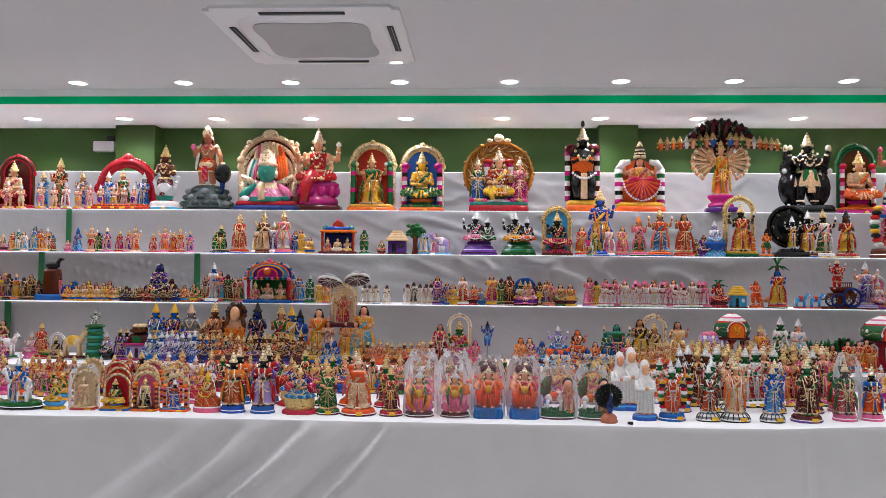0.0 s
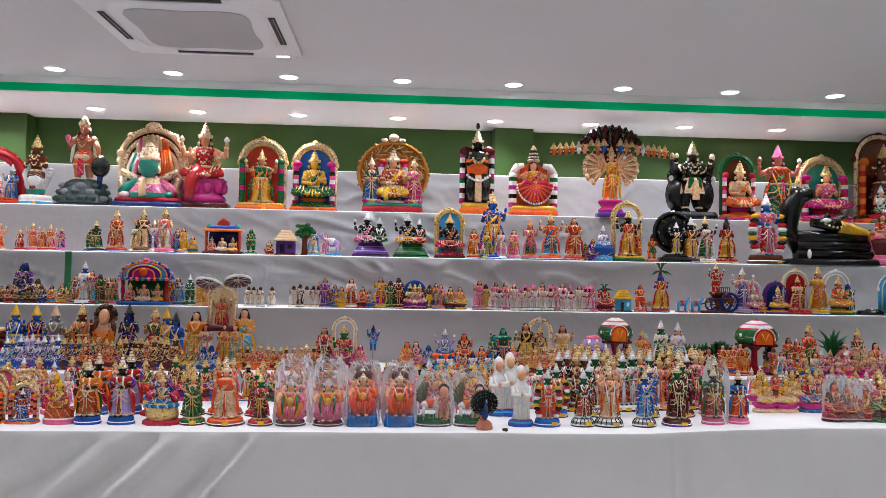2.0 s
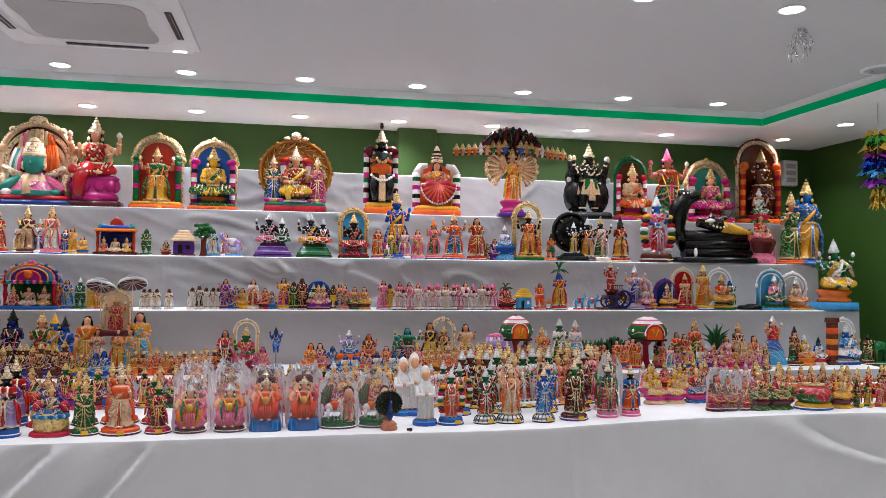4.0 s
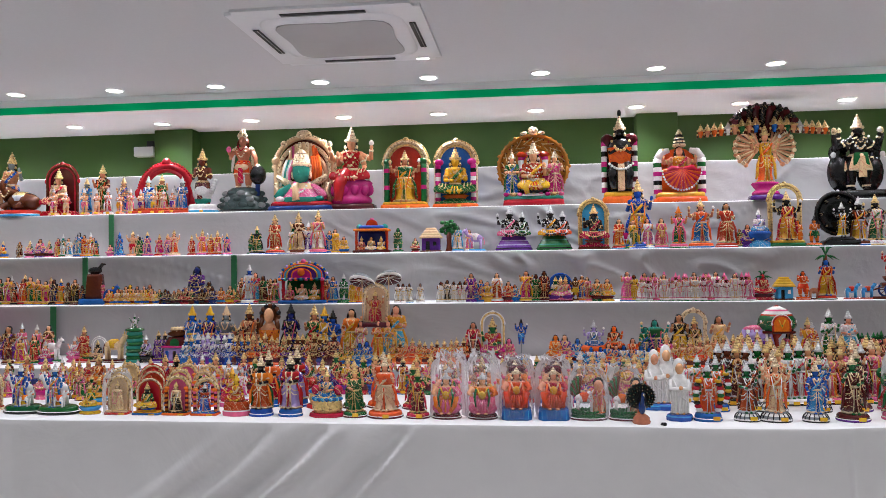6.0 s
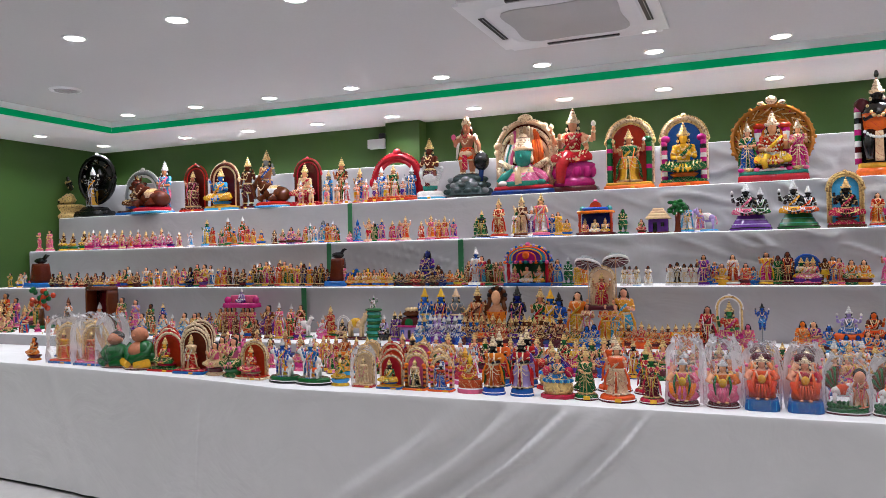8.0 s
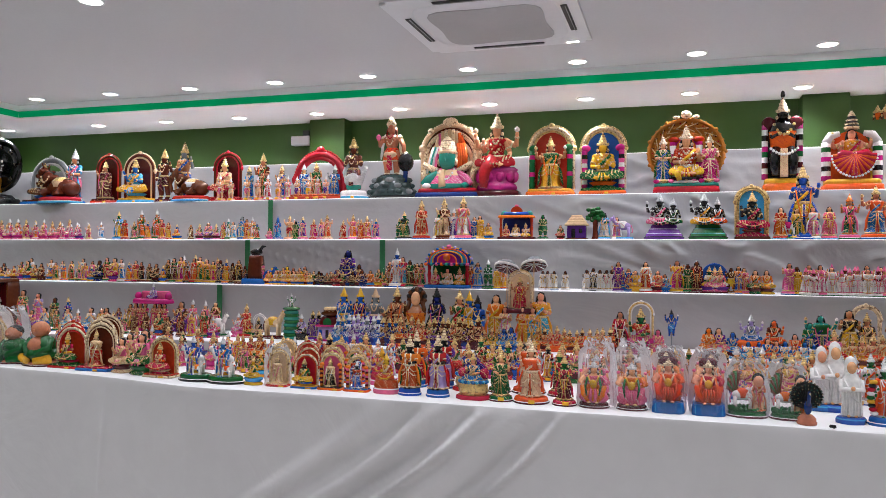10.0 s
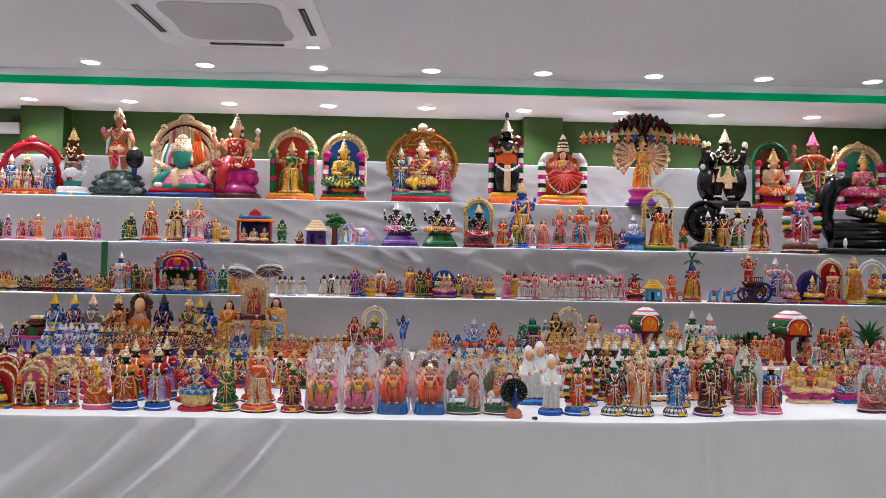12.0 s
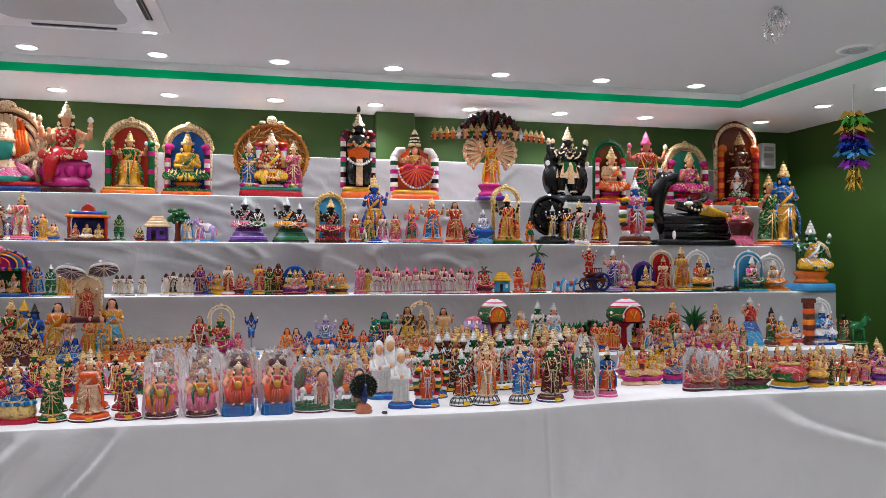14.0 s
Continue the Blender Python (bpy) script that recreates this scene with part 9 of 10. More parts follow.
seated(3.40, 4.25, 1, 0.18, "bl WH wh rd bk")
brick_pillar(3.50, 4.25, 1, 0.30, 0.07)
shrine(3.59, 4.25, 1, 0.31, 0.18, "bl WH cy bl sv", arch="sv", beads="wh", back="sv")
standing(3.65, 4.25, 1, 0.19, "sk BL cy bl", wide=1.25)
standing(3.76, 4.25, 1, 0.19, "bk GN br gn", wide=1.25)
animal(3.85, 4.25, 1, 0.19, "gn tl gn", base="gn", what="bird")
standing(2.32, 4.12, 1, 0.14, "sk CY wh bl", wide=1.25, turn=-8)
seated(2.36, 4.12, 1, 0.13, "wd PU pk br")
seated(2.41, 4.12, 1, 0.13, "bl YE or bl gd", turn=2)
standing(2.45, 4.12, 1, 0.15, "sk MG CR mg gd", wide=1.25, turn=4)
seated(2.51, 4.12, 1, 0.14, "sk CY wh bl", turn=9)
seated(2.55, 4.12, 1, 0.16, "sk MG PK pu sv", turn=-6)
standing(2.60, 4.12, 1, 0.16, "wd PK MG mg gd", wide=1.25, turn=-4)
seated(2.65, 4.12, 1, 0.13, "sk PK wh mg gd", turn=-9)
seated(2.69, 4.12, 1, 0.16, "sk OR PK mg sv", turn=5)
standing(2.74, 4.12, 1, 0.12, "sk GN YE bl", wide=1.25, turn=-5)
seated(2.80, 4.12, 1, 0.15, "sk MG CR mg gd")
standing(2.84, 4.12, 1, 0.16, "sk MG CR mg gd", wide=1.25, turn=-8)
standing(2.89, 4.12, 1, 0.13, "sk MG PK pu sv", wide=1.25, turn=9)
standing(2.94, 4.12, 1, 0.16, "sk PK gn mr gd", wide=1.25, turn=-6)

# figurines on the front table
seated(-4.23, 3.45, 0, 0.15, "or OR mr mr")
shrine(-3.92, 3.42, 0, 0.26, 0.21, "wd OR YE bl gd", arch="pg", back="cr", posed="stand")
shrine(-4.14, 3.64, 0, 0.26, 0.21, "wd OR YE bl gd", arch="pg", back="cr", posed="stand", turn=-8)
shrine(-3.67, 3.40, 0, 0.27, 0.23, "wd PK RD bl gd", arch="pg", back="cr", posed="stand")
shrine(-3.91, 3.59, 0, 0.27, 0.23, "wd PK RD bl gd", arch="pg", back="cr", posed="stand")
robed_sitter(-3.45, 3.37, 0, 0.21, 0.20, robe="gn", skin="wd")
robed_sitter(-3.24, 3.35, 0, 0.25, 0.22, robe="gn", skin="wd", bald=True)
shrine(-3.03, 3.33, 0, 0.24, 0.22, "ye GN RD rd gd", arch="pg", back="rd", beads="rd")
shrine(-3.23, 3.54, 0, 0.24, 0.22, "ye GN RD rd gd", arch="pg", back="rd", beads="rd", turn=-8)
shrine(-2.82, 3.30, 0, 0.26, 0.22, "cr RD CR bl gd", arch="pg", back="br", beads="pg", posed="stand", thick=0.03)
shrine(-3.00, 3.51, 0, 0.26, 0.22, "cr RD CR bl gd", arch="pg", back="br", beads="pg", posed="stand", thick=0.03, turn=1)
shrine(-3.16, 3.74, 0, 0.26, 0.22, "cr RD CR bl gd", arch="pg", back="br", beads="pg", posed="stand", thick=0.03, turn=9)
seated(-2.65, 3.28, 0, 0.18, "sk CR pk mr")
seated(-2.79, 3.51, 0, 0.18, "sk CR pk mr", turn=5)
seated(-2.51, 3.26, 0, 0.21, "sk GN pk gn")
seated(-2.64, 3.45, 0, 0.21, "sk GN pk gn", turn=6)
shrine(-2.37, 3.23, 0, 0.21, 0.18, "or RD RD pg gd", arch="pg", back="rd", beads="gd", thick=0.035)
cowherd_figurine(-2.14, 3.19, 0, 0.23, 0.18)
cowherd_figurine(-1.97, 3.18, 0, 0.23, 0.19)
bag(-3.92, 3.42, 0, 0.25, 0.28, 600)
bag(-3.67, 3.40, 0, 0.27, 0.29, 601)
bag(-3.49, 3.38, 0, 0.22, 0.29, 602)
seated(-1.82, 3.18, 0, 0.14, "ye YE gn cy gd", wide=1.1)
seated(-1.91, 3.40, 0, 0.14, "ye YE gn cy gd", wide=1.1, turn=-7)
shrine(-1.69, 3.18, 0, 0.18, 0.11, "cr CR CR rd gd", arch="pg", back="cr", posed="stand")
shrine(-1.81, 3.40, 0, 0.18, 0.11, "cr CR CR rd gd", arch="pg", back="cr", posed="stand", turn=2)
shrine(-1.87, 3.59, 0, 0.18, 0.11, "cr CR CR rd gd", arch="pg", back="cr", posed="stand", turn=-6)
shrine(-1.55, 3.18, 0, 0.17, 0.13, "bk YE GN bl gd", arch="pg", back="rd", beads="rd")
shrine(-1.65, 3.40, 0, 0.17, 0.13, "bk YE GN bl gd", arch="pg", back="rd", beads="rd", turn=-1)
shrine(-1.76, 3.61, 0, 0.17, 0.13, "bk YE GN bl gd", arch="pg", back="rd", beads="rd", turn=8)
shrine(-1.42, 3.18, 0, 0.18, 0.12, "cr BK CR or gd", arch="pg", back="pk", pillars="or/mr", posed="stand")
shrine(-1.51, 3.38, 0, 0.18, 0.12, "cr BK CR or gd", arch="pg", back="pk", pillars="or/mr", posed="stand", turn=-4)
shrine(-1.57, 3.58, 0, 0.18, 0.12, "cr BK CR or gd", arch="pg", back="pk", pillars="or/mr", posed="stand", turn=3)
shrine(-1.29, 3.18, 0, 0.17, 0.12, "bk BL RD or sv", arch="pg", pillars="or/mr/pk", posed="stand")
shrine(-1.39, 3.38, 0, 0.17, 0.12, "bk BL RD or sv", arch="pg", pillars="or/mr/pk", posed="stand", turn=-5)
shrine(-1.46, 3.60, 0, 0.17, 0.12, "bk BL RD or sv", arch="pg", pillars="or/mr/pk", posed="stand", turn=5)
seated(-1.15, 3.18, 0, 0.18, "ye RD RD pk ye", wide=1.1, rise=0.34, lotus=False)
seated(-1.25, 3.38, 0, 0.18, "ye RD RD pk ye", wide=1.1, rise=0.34, lotus=False, turn=-3)
turban_guard(-1.04, 3.18, 0, 0.26, 0.11, robe="rd", sash="or")
turban_guard(-1.08, 3.39, 0, 0.26, 0.11, robe="rd", sash="or")
turban_guard(-0.91, 3.18, 0, 0.27, 0.11, robe="lv", sash="rd")
turban_guard(-0.95, 3.40, 0, 0.27, 0.11, robe="lv", sash="rd")
vessel_lady(-0.75, 3.18, 0, 0.22, 0.14)
vessel_lady(-0.82, 3.37, 0, 0.22, 0.14)
standing(-0.63, 3.18, 0, 0.22, "sk GN GN mr gd", wide=1.24)
standing(-0.68, 3.38, 0, 0.22, "sk GN GN mr gd", wide=1.24, turn=2)
standing(-0.50, 3.18, 0, 0.26, "sk CR OR mr pg", wide=1.5, tall=0.9)
standing(-0.55, 3.40, 0, 0.26, "sk CR OR mr pg", wide=1.5, tall=0.9)
standing(-0.36, 3.17, 0, 0.21, "gn MR RD mr gd", wide=1.24)
standing(-0.41, 3.37, 0, 0.21, "gn MR RD mr gd", wide=1.24, turn=6)
throne_figurine(-0.24, 3.17, 0, 0.22, 0.12, "mr", "OR", "PK")
throne_figurine(-0.25, 3.37, 0, 0.22, 0.12, "mr", "OR", "PK")
throne_figurine(-0.09, 3.17, 0, 0.22, 0.12, "mr", "PK", "OR")
throne_figurine(-0.07, 3.38, 0, 0.22, 0.12, "mr", "PK", "OR")
throne_figurine(0.05, 3.17, 0, 0.22, 0.12, "bl", "OR", "or", drape="or", disc="mr")
throne_figurine(0.04, 3.38, 0, 0.22, 0.12, "bl", "OR", "or", drape="or", disc="mr")
throne_figurine(0.20, 3.17, 0, 0.22, 0.12, "bl", "OR", "RD", drape="or", disc="mr")
throne_figurine(0.22, 3.39, 0, 0.22, 0.12, "bl", "OR", "RD", drape="or", disc="mr")
cow_lady_figurine(0.34, 3.17, 0, 0.20, 0.15)
cow_lady_figurine(0.49, 3.17, 0, 0.20, 0.14)
hooded_lady(0.70, 3.17, 0, 0.25, 0.10)
garland_figurine(0.81, 3.17, 0, 0.24, 0.12)
garland_figurine(0.89, 3.37, 0, 0.24, 0.12)
banded_base_figurine(0.96, 3.17, 0, 0.24, 0.10, skin="gn", robe="RD", top="MR")
banded_base_figurine(1.04, 3.39, 0, 0.24, 0.10, skin="gn", robe="RD", top="MR")
banded_base_figurine(1.10, 3.60, 0, 0.24, 0.10, skin="gn", robe="RD", top="MR")
banded_base_figurine(1.07, 3.17, 0, 0.26, 0.12, skin="sk", robe="CR", top="OR", arms=4)
banded_base_figurine(1.12, 3.37, 0, 0.26, 0.12, skin="sk", robe="CR", top="OR", arms=4)
banded_base_figurine(1.20, 3.59, 0, 0.26, 0.12, skin="sk", robe="CR", top="OR", arms=4)
banded_base_figurine(1.22, 3.17, 0, 0.24, 0.10, skin="bl", robe="CY", top="BL")
banded_base_figurine(1.31, 3.38, 0, 0.24, 0.10, skin="bl", robe="CY", top="BL")
standing(1.37, 3.20, 0, 0.27, "gn MR mr pu pg", wide=1.2)
standing(1.47, 3.41, 0, 0.27, "gn MR mr pu pg", wide=1.2)
standing(1.56, 3.63, 0, 0.27, "gn MR mr pu pg", wide=1.2)
turban_guard(1.54, 3.23, 0, 0.25, 0.10, robe="rd", sash="gn", base="pk")
turban_guard(1.62, 3.45, 0, 0.25, 0.10, robe="rd", sash="gn", base="pk")
turban_guard(1.72, 3.63, 0, 0.25, 0.10, robe="rd", sash="gn", base="pk")
turban_guard(1.66, 3.25, 0, 0.23, 0.10, robe="or", sash="bl", base="pk")
peacock_figurine(0.54, 3.10, 0, 0.18, 0.12)
hooded_lady(0.69, 3.40, 0, 0.28, 0.11)
hooded_lady(0.64, 3.40, 0, 0.26, 0.10)
bag(-1.69, 3.18, 0, 0.13, 0.18, 662)
bag(-0.23, 3.17, 0, 0.15, 0.25, 663)
bag(-0.09, 3.17, 0, 0.15, 0.25, 664)
bag(0.05, 3.17, 0, 0.14, 0.24, 665)
bag(0.20, 3.17, 0, 0.14, 0.24, 666)
bag(0.34, 3.17, 0, 0.16, 0.21, 667)
bag(0.48, 3.17, 0, 0.15, 0.21, 668)
bag(1.55, 3.23, 0, 0.11, 0.26, 669)
bag(-0.24, 3.40, 0, 0.15, 0.24, 670)
bag(-0.10, 3.40, 0, 0.15, 0.24, 671)
bag(0.06, 3.40, 0, 0.15, 0.22, 672)
bag(0.21, 3.40, 0, 0.15, 0.22, 673)
seated(1.92, 3.52, 0, 0.18, "ye CR YE mg gd", wide=1.1)
seated(1.99, 3.72, 0, 0.18, "ye CR YE mg gd", wide=1.1, turn=-7)
seated(2.02, 3.52, 0, 0.18, "ye CR YE mg gd", wide=1.1)
seated(2.16, 3.72, 0, 0.18, "ye CR YE mg gd", wide=1.1, turn=-2)
seated(2.14, 3.52, 0, 0.19, "sk BL RD mg gd", wide=1.1)
seated(2.29, 3.73, 0, 0.19, "sk BL RD mg gd", wide=1.1, turn=-9)
seated(2.12, 3.30, 0, 0.17, "or RD br mr", lotus=False)
seated(2.25, 3.50, 0, 0.17, "or RD br mr", lotus=False, turn=3)
seated(2.18, 3.30, 0, 0.16, "or RD br mr", lotus=False)
seated(2.31, 3.50, 0, 0.16, "or RD br mr", lotus=False, turn=-3)
seated(2.26, 3.30, 0, 0.13, "or RD RD mr", lotus=False)
seated(2.41, 3.52, 0, 0.13, "or RD RD mr", lotus=False)
bag(2.12, 3.30, 0, 0.10, 0.19, 686)
bag(2.19, 3.30, 0, 0.11, 0.18, 687)
bag(2.26, 3.30, 0, 0.13, 0.15, 688)
bag(2.14, 3.30, 0, 0.11, 0.19, 689)
bag(2.20, 3.30, 0, 0.11, 0.17, 690)
seated(2.34, 3.30, 0, 0.21, "sk GN rd mr gd", wide=1.1)
seated(2.48, 3.52, 0, 0.21, "sk GN rd mr gd", wide=1.1, turn=9)
seated(2.45, 3.30, 0, 0.20, "sk GN RD mr gd", wide=1.15)
seated(2.60, 3.50, 0, 0.20, "sk GN RD mr gd", wide=1.15, turn=-9)
pot_figurine(2.63, 3.29, 0, 0.20, 0.20)
seated(2.78, 3.29, 0, 0.19, "sk YE YE mr gd", wide=1.1)
seated(2.95, 3.49, 0, 0.19, "sk YE YE mr gd", wide=1.1, turn=-2)
standing(2.87, 3.29, 0, 0.12, "br GN bk bk", wide=1.14)
standing(2.93, 3.29, 0, 0.12, "br YE gn bk", wide=1.14)
standing(3.00, 3.29, 0, 0.14, "sk PK rd mr", wide=1.14)
standing(3.06, 3.29, 0, 0.18, "sk PK MR mr gd", wide=1.40)
standing(3.22, 3.50, 0, 0.18, "sk PK MR mr gd", wide=1.40, turn=9)
seated(3.15, 3.29, 0, 0.21, "sk PK PU pu gd")
seated(3.33, 3.51, 0, 0.21, "sk PK PU pu gd", turn=-5)
seated(3.27, 3.28, 0, 0.18, "sk RD PK mg gd")
seated(3.45, 3.51, 0, 0.18, "sk RD PK mg gd", turn=-6)
seated(3.39, 3.28, 0, 0.19, "sk OR GN pk gd")
seated(3.61, 3.50, 0, 0.19, "sk OR GN pk gd", turn=6)
standing(3.50, 3.28, 0, 0.19, "sk CY RD mr gd", wide=1.14)
seated(3.62, 3.28, 0, 0.17, "sk MG OR mr gd")
standing(-4.96, 4.10, 0, 0.10, "wd PK MG mg gd", wide=1.14, turn=6)
seated(-4.81, 4.09, 0, 0.14, "sk GN PK mr gd", turn=6)
standing(-4.64, 4.08, 0, 0.11, "sk PK wh mg gd", wide=1.14, turn=7)
seated(-4.48, 4.07, 0, 0.09, "sk RD GN mr gd", turn=-4)
seated(-4.35, 4.06, 0, 0.15, "sk MG YE pu gd", turn=5)
seated(-4.19, 4.05, 0, 0.11, "sk OR PK mg sv", turn=6)
seated(-4.05, 4.04, 0, 0.14, "sk BL RD bl gd", turn=6)
standing(-3.89, 4.02, 0, 0.13, "sk OR PK mg sv", wide=1.14, turn=5)
standing(-3.75, 4.00, 0, 0.16, "sk BL RD bl gd", wide=1.14, turn=9)
standing(-3.62, 3.99, 0, 0.13, "gn RD MR mr gd", wide=1.14, turn=-2)
seated(-3.47, 3.97, 0, 0.16, "sk MG PK pu sv", turn=-2)
seated(-3.35, 3.96, 0, 0.18, "bk YE RD bl gd", turn=1)
standing(-3.22, 3.95, 0, 0.13, "sk MG CR mg gd", wide=1.14, turn=-2)
seated(-3.09, 3.93, 0, 0.17, "sk GN PK mr gd", turn=-5)
seated(-2.97, 3.92, 0, 0.18, "sk MG PK pu sv", turn=-7)
seated(-2.84, 3.90, 0, 0.19, "wd PU OR nv gd", turn=-6)
standing(-2.73, 3.89, 0, 0.16, "gn RD MR mr gd", wide=1.14, turn=5)
seated(-2.61, 3.87, 0, 0.19, "wd PU OR nv gd", turn=5)
standing(-2.49, 3.85, 0, 0.17, "wd PK MG mg gd", wide=1.14, turn=8)
standing(-2.38, 3.83, 0, 0.17, "sk MG PK pu sv", wide=1.14, turn=-9)
standing(-2.27, 3.81, 0, 0.16, "wd PU OR nv gd", wide=1.14, turn=-5)
standing(-2.29, 3.79, 0, 0.17, "sk MG YE pu gd", wide=1.14, turn=7)
standing(-2.20, 3.78, 0, 0.17, "wd OR RD mr gd", wide=1.14, turn=7)
seated(-2.13, 3.76, 0, 0.20, "wd OR RD mr gd", turn=2)
standing(-2.05, 3.75, 0, 0.17, "sk BL RD bl gd", wide=1.14, turn=-3)
seated(-1.98, 3.75, 0, 0.17, "sk GN PK mr gd", turn=-5)
seated(-1.91, 3.75, 0, 0.17, "sk PK wh mg sv", turn=-9)
standing(-1.84, 3.75, 0, 0.18, "sk RD GN mr gd", wide=1.14, turn=-9)
seated(-1.76, 3.75, 0, 0.20, "sk BL RD bl gd", turn=-6)
seated(-1.70, 3.75, 0, 0.20, "bk YE RD bl gd", turn=3)
seated(-1.63, 3.75, 0, 0.19, "sk GN PK mr gd", turn=4)
standing(-1.56, 3.75, 0, 0.20, "sk PK wh mg sv", wide=1.14, turn=-9)
seated(-1.49, 3.75, 0, 0.21, "sk MG YE pu gd", turn=5)
standing(-1.42, 3.75, 0, 0.18, "sk PK wh mg sv", wide=1.14, turn=1)
standing(-1.34, 3.75, 0, 0.21, "sk BL RD bl gd", wide=1.14, turn=8)
seated(-1.28, 3.75, 0, 0.19, "gn RD MR mr gd", turn=-2)
standing(-1.21, 3.75, 0, 0.18, "wd OR RD mr gd", wide=1.14, turn=1)
standing(-1.14, 3.75, 0, 0.19, "sk BL RD bl gd", wide=1.14, turn=6)
standing(-1.07, 3.75, 0, 0.18, "sk RD GN mr gd", wide=1.14, turn=-1)
seated(-1.00, 3.75, 0, 0.20, "sk RD GN mr gd", turn=-3)
standing(-0.93, 3.75, 0, 0.18, "wd PU OR nv gd", wide=1.14, turn=-2)
standing(-0.86, 3.75, 0, 0.22, "gn RD MR mr gd", wide=1.14, turn=6)
seated(-0.80, 3.75, 0, 0.19, "sk MG YE pu gd", turn=6)
seated(-0.72, 3.75, 0, 0.20, "gn RD MR mr gd", turn=-1)
seated(-0.66, 3.75, 0, 0.21, "sk BL RD bl gd", turn=-7)
standing(-0.59, 3.75, 0, 0.21, "sk GN PK mr gd", wide=1.14, turn=-1)
standing(-0.52, 3.75, 0, 0.19, "bk YE RD bl gd", wide=1.14, turn=-7)
seated(-0.45, 3.75, 0, 0.20, "sk BL RD bl gd", turn=9)
seated(-0.38, 3.75, 0, 0.20, "sk GN PK mr gd", turn=8)
standing(0.94, 3.54, 0, 0.28, "br MR BK bk sv", wide=1.14, turn=3)
standing(0.98, 3.54, 0, 0.29, "br MR BK bk sv", wide=1.14, turn=-6)
standing(1.02, 3.54, 0, 0.28, "wd MR RD mr gd", wide=1.14, turn=9)
standing(1.06, 3.54, 0, 0.28, "br MR BK bk sv", wide=1.14, turn=-8)
standing(1.11, 3.54, 0, 0.29, "gn RD wh bk sv", wide=1.14, turn=3)
standing(1.15, 3.54, 0, 0.28, "wd MR RD mr gd", wide=1.14, turn=1)
standing(1.20, 3.54, 0, 0.26, "sk OR PK mr gd", wide=1.14, turn=-2)
standing(1.24, 3.54, 0, 0.28, "gn RD wh bk sv", wide=1.14, turn=2)
standing(1.29, 3.55, 0, 0.29, "gn RD wh bk sv", wide=1.14, turn=-4)
standing(1.33, 3.56, 0, 0.29, "sk RD PK gn pg", wide=1.14, turn=4)
standing(1.38, 3.57, 0, 0.28, "gn RD wh bk sv", wide=1.14, turn=1)
standing(1.43, 3.58, 0, 0.26, "sk OR PK mr gd", wide=1.14, turn=-1)
standing(1.48, 3.59, 0, 0.26, "wd MR RD mr gd", wide=1.14)
standing(1.53, 3.59, 0, 0.29, "sk RD PK gn pg", wide=1.14, turn=6)
standing(1.57, 3.60, 0, 0.27, "br MR BK bk sv", wide=1.14, turn=1)
standing(1.62, 3.61, 0, 0.29, "sk RD PK gn pg", wide=1.14, turn=-4)
standing(1.04, 3.77, 0, 0.26, "sk MG PK mg gd", wide=1.14, turn=6)
seated(1.09, 3.77, 0, 0.29, "sk PK OR mg gd", turn=8)
seated(1.14, 3.77, 0, 0.29, "sk RD MG mr gd", turn=-2)
seated(1.19, 3.77, 0, 0.28, "sk RD MG mr gd", turn=-1)
seated(1.24, 3.78, 0, 0.28, "br BK MR bk gd", turn=-7)
standing(1.30, 3.79, 0, 0.27, "sk RD MG mr gd", wide=1.14, turn=-6)
standing(1.36, 3.80, 0, 0.29, "sk MG PK mg gd", wide=1.14, turn=-7)
seated(1.42, 3.81, 0, 0.27, "sk MG PK mg gd", turn=9)
seated(1.47, 3.82, 0, 0.27, "sk MG PK mg gd", turn=-6)
standing(1.53, 3.82, 0, 0.27, "br BK MR bk gd", wide=1.14, turn=4)
seated(1.58, 3.83, 0, 0.29, "sk PK OR mg gd", turn=-6)
standing(1.64, 3.84, 0, 0.26, "br BK MR bk gd", wide=1.14, turn=2)
seated(1.70, 3.85, 0, 0.28, "br BK MR bk gd", turn=-5)
seated(1.75, 3.86, 0, 0.26, "sk PK OR mg gd", turn=6)
standing(2.06, 3.94, 0, 0.16, "sk PK wh mg sv", wide=1.14, turn=4)
standing(2.12, 3.94, 0, 0.15, "sk BL RD bl gd", wide=1.14, turn=-4)
seated(2.19, 3.94, 0, 0.16, "wd OR RD mr gd", turn=2)
standing(2.25, 3.94, 0, 0.15, "sk PK wh mg sv", wide=1.14, turn=9)
standing(2.31, 3.94, 0, 0.15, "bk YE RD bl gd", wide=1.14, turn=5)
seated(2.37, 3.94, 0, 0.17, "wd OR RD mr gd", turn=6)
seated(2.44, 3.94, 0, 0.16, "wd OR RD mr gd", turn=6)
standing(2.50, 3.94, 0, 0.17, "sk BL RD bl gd", wide=1.14, turn=4)
seated(2.57, 3.94, 0, 0.14, "bk YE RD bl gd", turn=-2)
standing(2.63, 3.94, 0, 0.15, "wd OR RD mr gd", wide=1.14, turn=1)
seated(2.69, 3.94, 0, 0.15, "sk PK wh mg sv", turn=2)
standing(2.75, 3.94, 0, 0.16, "wd PU OR nv gd", wide=1.14, turn=6)
standing(2.82, 3.94, 0, 0.17, "sk RD GN mr gd", wide=1.14, turn=4)
seated(2.64, 3.57, 0, 0.20, "sk RD GN mr gd", turn=6)
seated(2.70, 3.57, 0, 0.18, "sk OR RD mr gd", turn=6)
seated(2.77, 3.57, 0, 0.18, "sk OR RD mr gd", turn=6)
seated(2.83, 3.57, 0, 0.18, "sk RD GN mr gd", turn=-7)
